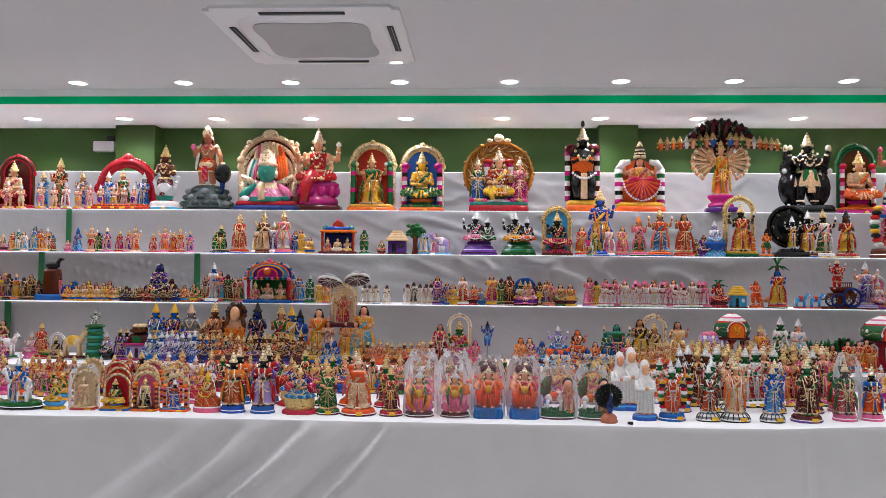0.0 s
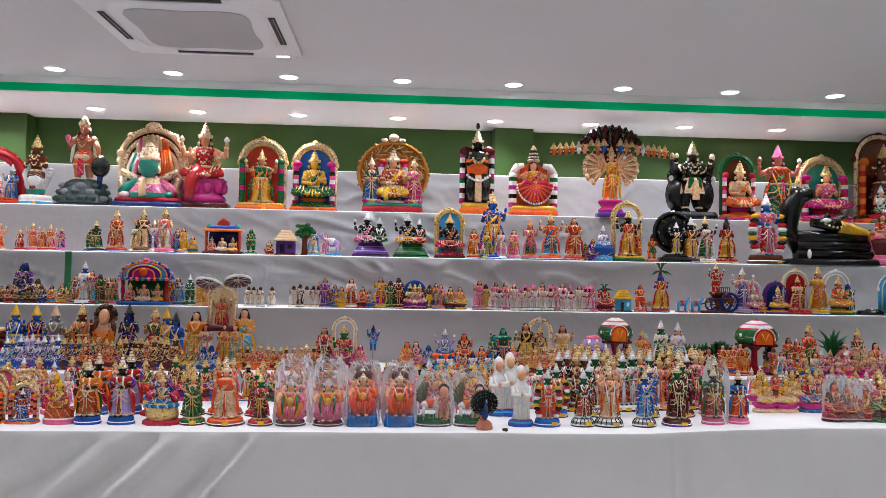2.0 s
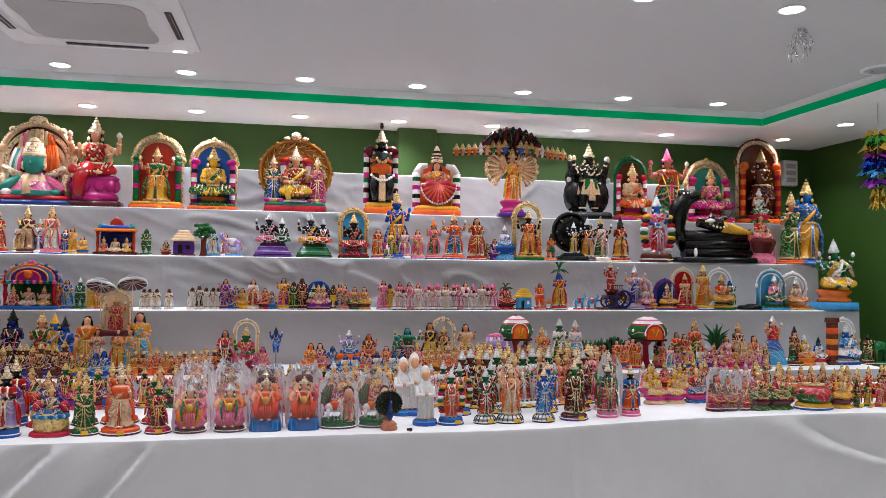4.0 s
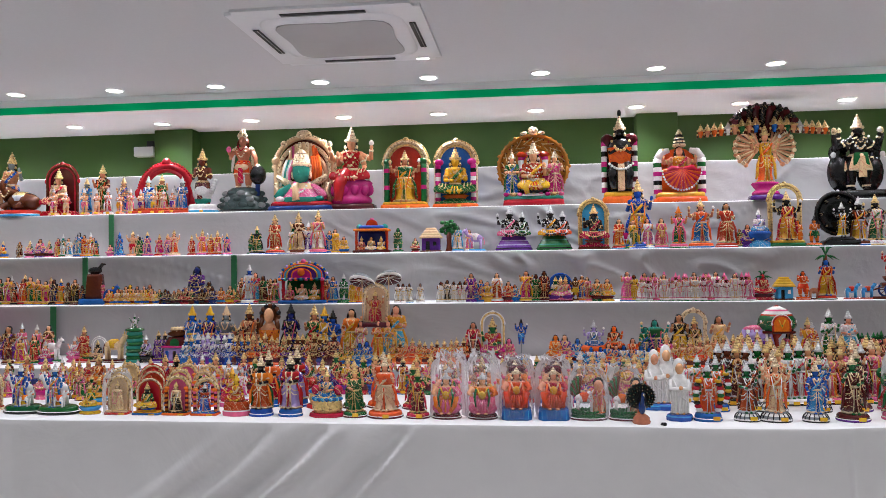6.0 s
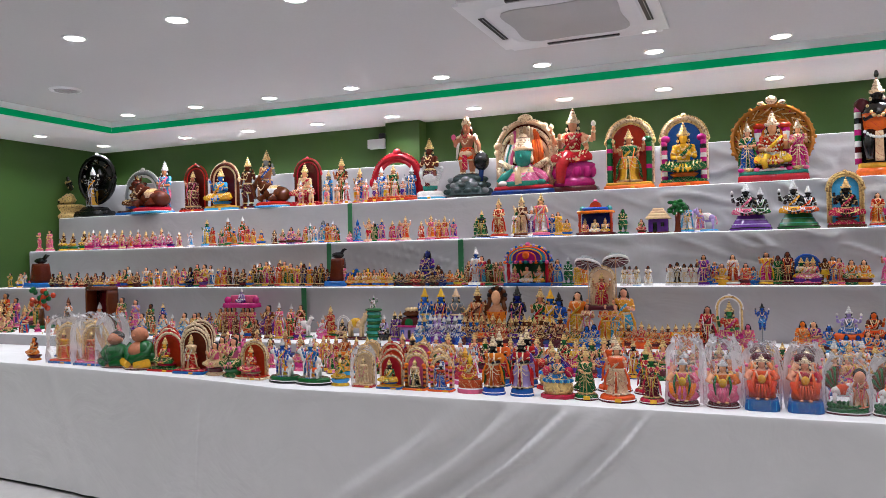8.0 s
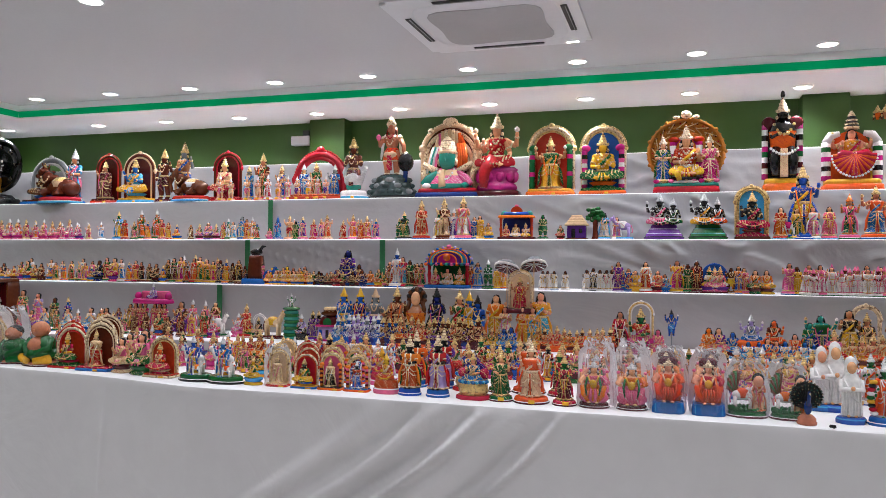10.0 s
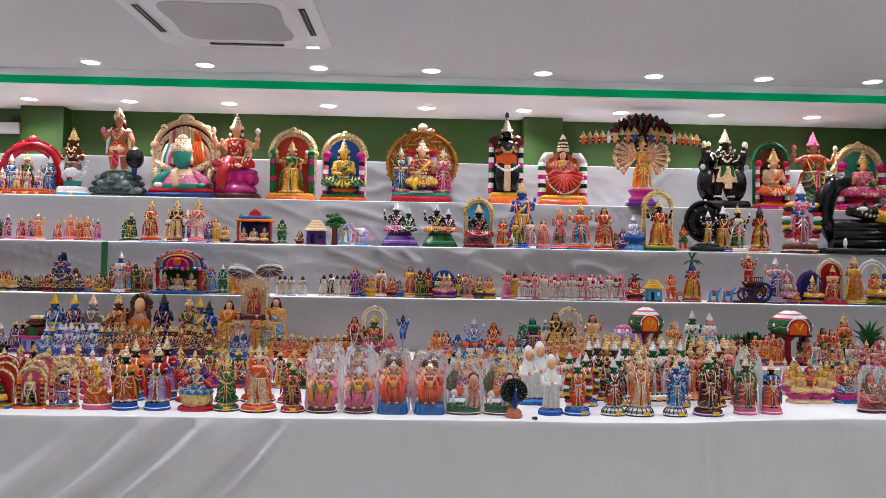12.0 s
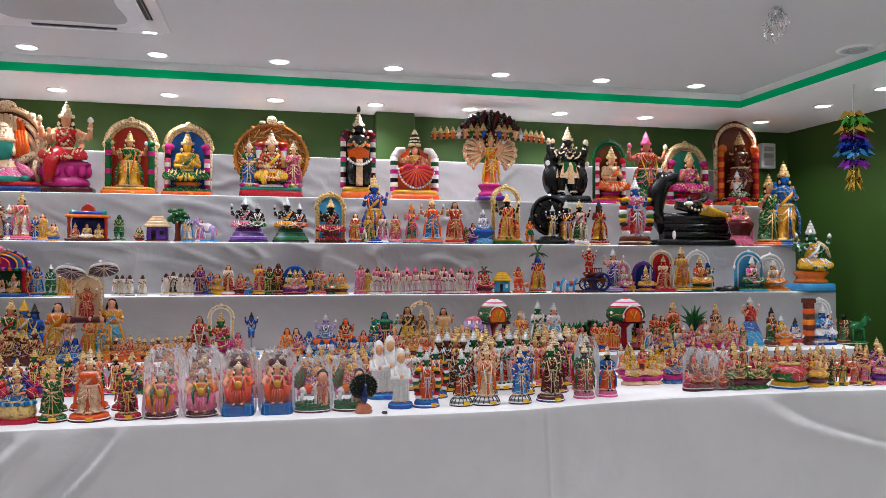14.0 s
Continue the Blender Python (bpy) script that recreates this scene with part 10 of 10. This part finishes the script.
seated(2.90, 3.57, 0, 0.19, "sk RD GN mr gd", turn=5)
seated(2.97, 3.57, 0, 0.16, "sk OR RD mr gd", turn=8)
seated(3.04, 3.56, 0, 0.18, "sk RD GN mr gd", turn=-7)
seated(3.10, 3.56, 0, 0.16, "sk RD GN mr gd", turn=1)
seated(3.17, 3.56, 0, 0.17, "sk OR RD mr gd", turn=-4)
seated(3.25, 3.56, 0, 0.18, "sk RD GN mr gd", turn=9)
seated(3.31, 3.56, 0, 0.17, "sk RD GN mr gd", turn=7)
seated(3.39, 3.56, 0, 0.16, "sk OR RD mr gd", turn=-8)
standing(-0.29, 3.57, 0, 0.18, "wd OR RD mr gd", wide=1.14, turn=8)
standing(-0.23, 3.57, 0, 0.17, "sk RD GN mr gd", wide=1.14, turn=-4)
standing(-0.18, 3.57, 0, 0.17, "bk YE RD bl gd", wide=1.14, turn=-1)
seated(-0.12, 3.57, 0, 0.20, "wd OR RD mr gd", turn=2)
standing(-0.07, 3.56, 0, 0.19, "sk PK wh mg sv", wide=1.14, turn=-3)
seated(-0.01, 3.56, 0, 0.19, "bk YE RD bl gd", turn=4)
standing(0.05, 3.56, 0, 0.20, "sk OR rd bl", wide=1.14, turn=-9)
seated(0.10, 3.56, 0, 0.20, "gn RD MR mr gd", turn=-8)
seated(0.16, 3.56, 0, 0.20, "sk BL RD bl gd", turn=-1)
seated(0.22, 3.56, 0, 0.20, "wd PU OR nv gd", turn=1)
seated(0.27, 3.56, 0, 0.19, "sk PK wh mg sv", turn=4)
seated(0.33, 3.56, 0, 0.19, "sk BL RD bl gd", turn=-2)
seated(0.38, 3.56, 0, 0.19, "sk MG YE pu gd", turn=2)
seated(0.43, 3.56, 0, 0.20, "sk MG YE pu gd", turn=-6)
seated(0.50, 3.56, 0, 0.18, "wd OR RD mr gd", turn=9)
seated(0.55, 3.56, 0, 0.21, "sk MG YE pu gd", turn=-9)
seated(0.60, 3.56, 0, 0.20, "sk RD GN mr gd", turn=5)
seated(0.66, 3.56, 0, 0.18, "bk YE RD bl gd", turn=9)
seated(0.71, 3.56, 0, 0.21, "sk MG YE pu gd", turn=1)
seated(-0.29, 3.80, 0, 0.18, "sk GN PK mr gd", turn=5)
standing(-0.24, 3.80, 0, 0.18, "wd OR RD mr gd", wide=1.14, turn=8)
standing(-0.18, 3.80, 0, 0.19, "bk YE RD bl gd", wide=1.14, turn=-9)
standing(-0.13, 3.80, 0, 0.18, "sk RD GN mr gd", wide=1.14)
seated(-0.08, 3.79, 0, 0.19, "sk PK wh mg sv", turn=-4)
standing(-0.03, 3.79, 0, 0.18, "sk MG YE pu gd", wide=1.14, turn=6)
standing(0.03, 3.79, 0, 0.18, "bk YE RD bl gd", wide=1.14, turn=-6)
seated(0.08, 3.79, 0, 0.19, "sk MG YE pu gd", turn=4)
standing(0.14, 3.79, 0, 0.19, "gn RD MR mr gd", wide=1.14, turn=2)
standing(0.19, 3.79, 0, 0.20, "sk GN PK mr gd", wide=1.14, turn=2)
standing(0.24, 3.79, 0, 0.18, "wd OR RD mr gd", wide=1.14, turn=8)
seated(0.30, 3.79, 0, 0.19, "bk YE RD bl gd", turn=-5)
seated(0.35, 3.79, 0, 0.21, "sk PK wh mg sv", turn=8)
standing(0.41, 3.79, 0, 0.20, "sk MG YE pu gd", wide=1.14, turn=-1)
standing(0.46, 3.79, 0, 0.21, "sk PK wh mg sv", wide=1.14, turn=-2)
seated(0.51, 3.79, 0, 0.19, "wd YE or mr gd", turn=-2)
standing(0.56, 3.79, 0, 0.19, "gn RD MR mr gd", wide=1.14, turn=-4)
seated(0.61, 3.79, 0, 0.20, "sk BL RD bl gd", turn=-5)
seated(0.67, 3.79, 0, 0.20, "wd OR RD mr gd", turn=-4)
standing(0.72, 3.79, 0, 0.21, "wd YE or mr gd", wide=1.14, turn=-1)
seated(-3.11, 3.66, 0, 0.14, "bk YE RD bl gd", turn=5)
standing(-2.99, 3.64, 0, 0.14, "sk OR PK mg sv", wide=1.14, turn=-7)
standing(-2.87, 3.63, 0, 0.14, "sk PK wh mg gd", wide=1.14, turn=9)
standing(-2.75, 3.62, 0, 0.16, "bk YE RD bl gd", wide=1.14, turn=-5)
seated(-2.63, 3.60, 0, 0.14, "sk PK wh mg gd", turn=-1)
standing(-2.51, 3.58, 0, 0.17, "wd PK MG mg gd", wide=1.14, turn=-7)
standing(-2.39, 3.56, 0, 0.16, "sk GN PK mr gd", wide=1.14, turn=-5)
seated(-2.28, 3.54, 0, 0.19, "wd PK MG mg gd", turn=-7)
standing(-2.17, 3.52, 0, 0.17, "sk GN PK mr gd", wide=1.14, turn=-6)
standing(-2.06, 3.50, 0, 0.16, "sk GN PK mr gd", wide=1.14, turn=-7)
standing(-2.27, 3.58, 0, 0.13, "bk YE RD bl gd", wide=1.14, turn=-5)
standing(-2.19, 3.57, 0, 0.13, "wd PU OR nv gd", wide=1.14, turn=-5)
standing(-2.12, 3.55, 0, 0.14, "sk RD GN mr gd", wide=1.14, turn=1)
seated(-2.04, 3.55, 0, 0.12, "gn RD MR mr gd", turn=4)
standing(-1.97, 3.55, 0, 0.13, "wd OR RD mr gd", wide=1.14, turn=-2)
standing(-1.90, 3.55, 0, 0.14, "sk GN PK mr gd", wide=1.14, turn=1)
seated(-1.83, 3.55, 0, 0.13, "sk GN PK mr gd", turn=3)
seated(-1.76, 3.55, 0, 0.14, "bk YE RD bl gd", turn=-2)
seated(-1.69, 3.55, 0, 0.15, "bk YE RD bl gd", turn=-2)
seated(-1.62, 3.55, 0, 0.14, "sk PK wh mg sv", turn=9)
standing(-1.55, 3.55, 0, 0.15, "sk BL RD bl gd", wide=1.14)
standing(-1.48, 3.55, 0, 0.14, "gn RD MR mr gd", wide=1.14, turn=6)
standing(-1.41, 3.55, 0, 0.14, "sk PK wh mg sv", wide=1.14, turn=-5)
seated(-1.34, 3.55, 0, 0.15, "wd PU OR nv gd", turn=7)
standing(-1.27, 3.55, 0, 0.16, "sk PK wh mg sv", wide=1.14, turn=-3)
standing(0.70, 3.59, 0, 0.21, "gn OR WH bl sv", wide=1.14, turn=-4)
standing(0.75, 3.59, 0, 0.21, "wh WH cr bl sv", wide=1.14)
standing(0.80, 3.59, 0, 0.21, "sk PK wh pu sv", wide=1.14)
standing(0.86, 3.59, 0, 0.22, "gn OR WH bl sv", wide=1.14, turn=5)
standing(0.91, 3.58, 0, 0.21, "sk PK wh pu sv", wide=1.14, turn=-7)
standing(0.96, 3.58, 0, 0.22, "wh WH cr bl sv", wide=1.14, turn=-9)
standing(-6.10, 4.71, 2, 0.13, "sk GN YE bl", turn=1)
seated(-6.02, 4.75, 2, 0.13, "sk YE wh bl", turn=3)
standing(-5.94, 4.73, 2, 0.14, "sk BL wh gn", turn=-4)
seated(-5.86, 4.76, 2, 0.14, "sk MG YE pu", turn=9)
standing(-6.10, 4.27, 1, 0.18, "sk MG YE pu", turn=3)
seated(-5.98, 4.27, 1, 0.17, "sk RD gn bl", turn=-5)
standing(-5.89, 4.28, 1, 0.22, "wd PU pk br", turn=9)
seated(-5.80, 4.23, 1, 0.21, "sk PK gn mr gd", turn=6)
standing(-5.69, 4.28, 1, 0.18, "sk OR PK mg sv", turn=0)
standing(-5.59, 4.25, 1, 0.22, "wd MR br br", turn=7)
standing(-5.50, 4.26, 1, 0.22, "sk PK gn mr gd", turn=5)
seated(-6.10, 4.48, 1, 0.26, "sk PK gn mr gd", turn=-8)
standing(-5.97, 4.46, 1, 0.27, "sk YE RD mr", turn=-1)
standing(-5.83, 4.46, 1, 0.29, "wd OR rd gn", turn=-4)
standing(-5.71, 4.46, 1, 0.25, "wd PU pk br", turn=2)
seated(-5.58, 4.49, 1, 0.23, "sk PK gn mr gd", turn=9)
standing(-5.45, 4.46, 1, 0.25, "sk GN YE bl", turn=-7)
seated(-5.90, 3.61, 0, 0.31, "wd PU OR nv gd", turn=-3)
standing(-5.70, 3.60, 0, 0.27, "sk PK wh mg sv", turn=-9)
standing(-5.48, 3.57, 0, 0.31, "wd OR RD mr gd", turn=-8)
standing(-5.28, 3.54, 0, 0.28, "sk BL RD bl gd", turn=2)
standing(-5.90, 3.88, 0, 0.27, "sk BL RD bl gd", turn=-4)
seated(-5.70, 3.89, 0, 0.26, "sk PK wh mg sv", turn=-1)
seated(-5.53, 3.86, 0, 0.26, "sk BL RD bl gd", turn=-9)
standing(-5.39, 3.84, 0, 0.31, "wd PU OR nv gd", turn=2)
standing(-5.19, 3.86, 0, 0.28, "sk PK wh mg sv", turn=-4)
seated(-5.90, 4.19, 0, 0.28, "sk PK wh mg sv", turn=5)
standing(-5.73, 4.18, 0, 0.31, "sk MG CR mg gd", turn=0)
seated(-5.55, 4.20, 0, 0.30, "sk MG CR mg gd", turn=3)
seated(-5.40, 4.16, 0, 0.26, "sk GN PK mr gd", turn=2)
standing(-5.21, 4.15, 0, 0.30, "sk BL RD bl gd", turn=4)

# ---- ceiling fittings ----
def air_conditioner(x0, x1, y0, y1):
    unit = new("ceiling_air_conditioner")
    unit.location = ((x0 + x1) / 2, (y0 + y1) / 2, CEIL)
    w, d = (x1 - x0) / 2, (y1 - y0) / 2
    bm = boxes((-w, w, -d, d, -0.014, -0.001))
    bmesh.ops.bevel(bm, geom=[e for e in bm.edges if abs(e.verts[0].co.z - e.verts[1].co.z) > 0.005], offset=0.04, segments=5, affect="EDGES")
    part("outer_panel", bm, WHITE_PLASTIC, unit, "white plastic fascia")
    bm = bmesh.new()
    rows = []
    for s, z in ((0.78, -0.0142), (0.765, -0.02), (0.70, -0.0235), (0.60, -0.0245)):
        row = []
        for i in range(48):
            a = 2 * math.pi * i / 48
            c, sn = math.cos(a), math.sin(a)
            q = (abs(c) ** 6 + abs(sn) ** 6) ** (-1 / 6)
            row.append(bm.verts.new((w * s * q * c, d * s * q * sn, z)))
        rows.append(row)
    for a, b in zip(rows, rows[1:]):
        for i in range(48):
            bm.faces.new((a[i], a[(i + 1) % 48], b[(i + 1) % 48], b[i]))
    part("inner_panel", bm, WHITE_PLASTIC, unit, smooth=True)
    bm = bmesh.new()
    ringv = []
    for i in range(48):
        a = 2 * math.pi * i / 48
        c, sn = math.cos(a), math.sin(a)
        q = (abs(c) ** 6 + abs(sn) ** 6) ** (-1 / 6) * (1 - 0.06 * math.cos(2 * a) ** 2)
        ringv.append(bm.verts.new((w * 0.64 * q * c, d * 0.64 * q * sn, -0.0247)))
    bm.faces.new(ringv)
    ext = bmesh.ops.extrude_face_region(bm, geom=bm.faces[:])
    bmesh.ops.translate(bm, vec=(0, 0, -0.003), verts=[v for v in ext["geom"] if isinstance(v, bmesh.types.BMVert)])
    bmesh.ops.recalc_face_normals(bm, faces=bm.faces[:])
    part("intake_grille", bm, GREY_GRILLE, unit, "grey air intake grille")
    for px, py, sx, sy in ((0, 0.85, 0.44, 0.02), (0, -0.85, 0.44, 0.035), (-0.85, 0, 0.035, 0.44), (0.85, 0, 0.035, 0.44)):
        bm = boxes((w * (px - sx), w * (px + sx), d * (py - sy), d * (py + sy), -0.019, -0.0145))
        slot = part("louvre_slot", softened(bm, 0.001, 1), DARK_SLOT, unit, "dark louvre slot")
        if sx > sy:
            vane = boxes((w * (px - sx * 0.98), w * (px + sx * 0.98), d * (py + 0.012), d * (py + 0.016), -0.024, -0.0195))
        else:
            vane = boxes((w * (px + 0.012), w * (px + 0.016), d * (py - sy * 0.98), d * (py + sy * 0.98), -0.024, -0.0195))
        part("vane", vane, GREY_GRILLE, slot, "thin grey air vane")
    part("status_light", boxes((w * 0.7, w * 0.84, -d * 0.0 + d * 0.93, d * 0.955, -0.017, -0.0142)), LAMP_GLASS, unit, "small lit status strip")
    return tagged(unit, "white square ceiling cassette air conditioner with grey grille", "air conditioner")


air_conditioner(-1.325, -0.378, 3.45, 4.4)

for x, y in ((-4.5, 3.95), (3.5, 3.83)):
    vent = new("ceiling_vent")
    vent.location = (x, y, CEIL)
    part("outer_ring", ring(0.085, 0.11, 0.012), WHITE_PLASTIC, vent, smooth=True)
    part("middle_ring", ring(0.05, 0.075, 0.016), GREY_GRILLE, vent, smooth=True)
    part("centre_disc", disc(0.04, -0.014), GREY_GRILLE, vent)
    tagged(vent, "round grey ceiling vent", "vent", "ceiling vents")

# ---- party decorations ----
FOILS = {k: material("foil_" + k, c, 0.15, 0.95, 30, 0.25, 0.3, 20) for k, c in (("green", (0.10, 0.5, 0.08)), ("gold", (0.75, 0.5, 0.08)), ("blue", (0.03, 0.12, 0.75)), ("sky", (0.08, 0.4, 0.75)), ("purple", (0.35, 0.05, 0.55)), ("silver", (0.8, 0.8, 0.82)))}


def petal(r, z, droop, a, rng):
    """One folded foil leaf."""
    bm = bmesh.new()
    c, s = math.cos(a), math.sin(a)
    q = r * rng.uniform(0.65, 0.95)
    def p(u, v, w):
        return bm.verts.new((u * c - v * s, u * s + v * c, z + w))
    o, l, m, k, tip = p(0.01, 0, 0.02), p(q * 0.5, q * 0.28, 0.0), p(q * 0.55, 0, 0.035), p(q * 0.5, -q * 0.28, 0.0), p(q, 0, -droop + rng.uniform(-0.01, 0.02))
    for f in ((o, l, m), (o, m, k), (l, tip, m), (m, tip, k)):
        bm.faces.new(f)
    ext = bmesh.ops.extrude_face_region(bm, geom=bm.faces[:])
    bmesh.ops.translate(bm, vec=(0, 0, 0.002), verts=[v for v in ext["geom"] if isinstance(v, bmesh.types.BMVert)])
    return bm


hang = new("foil_hanging")
hang.location = (3.80, 4.2, 0)
f = Form()
f.tube([(0, 0, SOFFIT), (0, 0, 2.3), (0, 0, 1.84)], 0.003, "sv", 5)
me = f.done("string")
line = new("string", me)
line.parent = hang
for z, r, k, n in ((2.30, 0.10, "gold", 5), (2.26, 0.13, "green", 8), (2.21, 0.13, "gold", 7), (2.16, 0.12, "purple", 7), (2.11, 0.13, "blue", 9), (2.06, 0.15, "sky", 9), (1.99, 0.13, "purple", 8), (1.93, 0.07, "gold", 6), (1.87, 0.07, "gold", 6)):
    rng = random.Random(int(z * 100))
    for i in range(n):
        part("foil_petal", petal(r, z, 0.03 if z > 1.95 else 0.06, 2 * math.pi * i / n + rng.uniform(-0.2, 0.2), rng), FOILS[k], hang, f"{k} foil petal")
tagged(hang, "hanging foil decoration in green, gold, blue and purple", "decoration")

tin = new("tinsel_tassel")
tin.location = (2.58, 3.3, 0)
rng = random.Random(9)
for i in range(26):
    bm = bmesh.new()
    a, l = rng.uniform(0, 6.28), rng.uniform(0.08, 0.17)
    x0, y0 = 0.015 * math.cos(a), 0.015 * math.sin(a)
    prev = None
    for k in range(7):
        t = k / 6
        cx, cy, cz = x0 + 0.045 * t * math.cos(a) + 0.008 * math.sin(9 * t + i), y0 + 0.045 * t * math.sin(a), CEIL - l * t
        row = [bm.verts.new((cx + 0.004 * math.cos(5 * t + i), cy + 0.004 * math.sin(5 * t + i), cz)), bm.verts.new((cx - 0.004 * math.cos(5 * t + i), cy - 0.004 * math.sin(5 * t + i), cz))]
        if prev:
            bm.faces.new((prev[0], prev[1], row[1], row[0]))
        prev = row
    part("strand", bm, FOILS["silver"], tin, "curled silver strip")
f = Form()
f.ball((0, 0, CEIL - 0.006), (0.02, 0.02, 0.008), "sv", 8, 4)
knot = new("fixing", f.done("fixing"))
knot.parent = tin
tagged(tin, "silver tinsel tassel hanging from the ceiling", "decoration")

# ---- wall fittings ----
box = new("switch_box")
part("case", softened(boxes((4.30, 4.44, YB - 0.06, YB - 0.002, 2.18, 2.40)), 0.008), WHITE_PLASTIC, box)
for k in range(3):
    part("switch", softened(boxes((4.325, 4.415, YB - 0.07, YB - 0.061, 2.21 + 0.06 * k, 2.25 + 0.06 * k)), 0.003), GREY_GRILLE, box, "grey switch rocker")
tagged(box, "white electrical switch box on green wall", "switch box")
box = new("junction_box")
part("case", softened(boxes((-3.08, -2.91, YB - 0.07, YB - 0.002, 2.31, 2.39)), 0.006), WHITE_PLASTIC, box)
part("cable_gland", softened(boxes((-2.98, -2.92, YB - 0.05, YB - 0.002, 2.392, 2.44)), 0.006), DARK_SLOT, box, "black cable gland")
tagged(box, "small white junction box on green wall", "junction box")

# ---- green ribbons down the cloth, and a tuft on the table edge ----
for x, k in ((-2.97, 3), (-2.97, 2), (-1.89, 2), (-2.96, 1)):
    bm = boxes((x - 0.02, x + 0.02, STEP_Y[k] - 0.022, STEP_Y[k] - 0.014, (STEP_Z[k - 1]) + 0.004, STEP_Z[k] - 0.004))
    tagged(obj("green_ribbon", softened(bm, 0.002, 1), GREEN_RIBBON), "narrow green cloth ribbon over white cloth", "ribbon", "green ribbons")

f = Form()
f.slab((0, 0, 0), 0.022, 0.012, 0.01, "bk", 0.8)
f.tube([(-0.012, -0.004, 0.006), (0.0, -0.012, 0.002), (0.016, -0.01, -0.012)], [0.004, 0.003, 0.002], "bk", 5)
clip = new("black_clip", f.done("black_clip"))
clip.location = (0.62, 3.065, TABLE)
tagged(clip, "small black clip on the white table cloth edge", "clip")
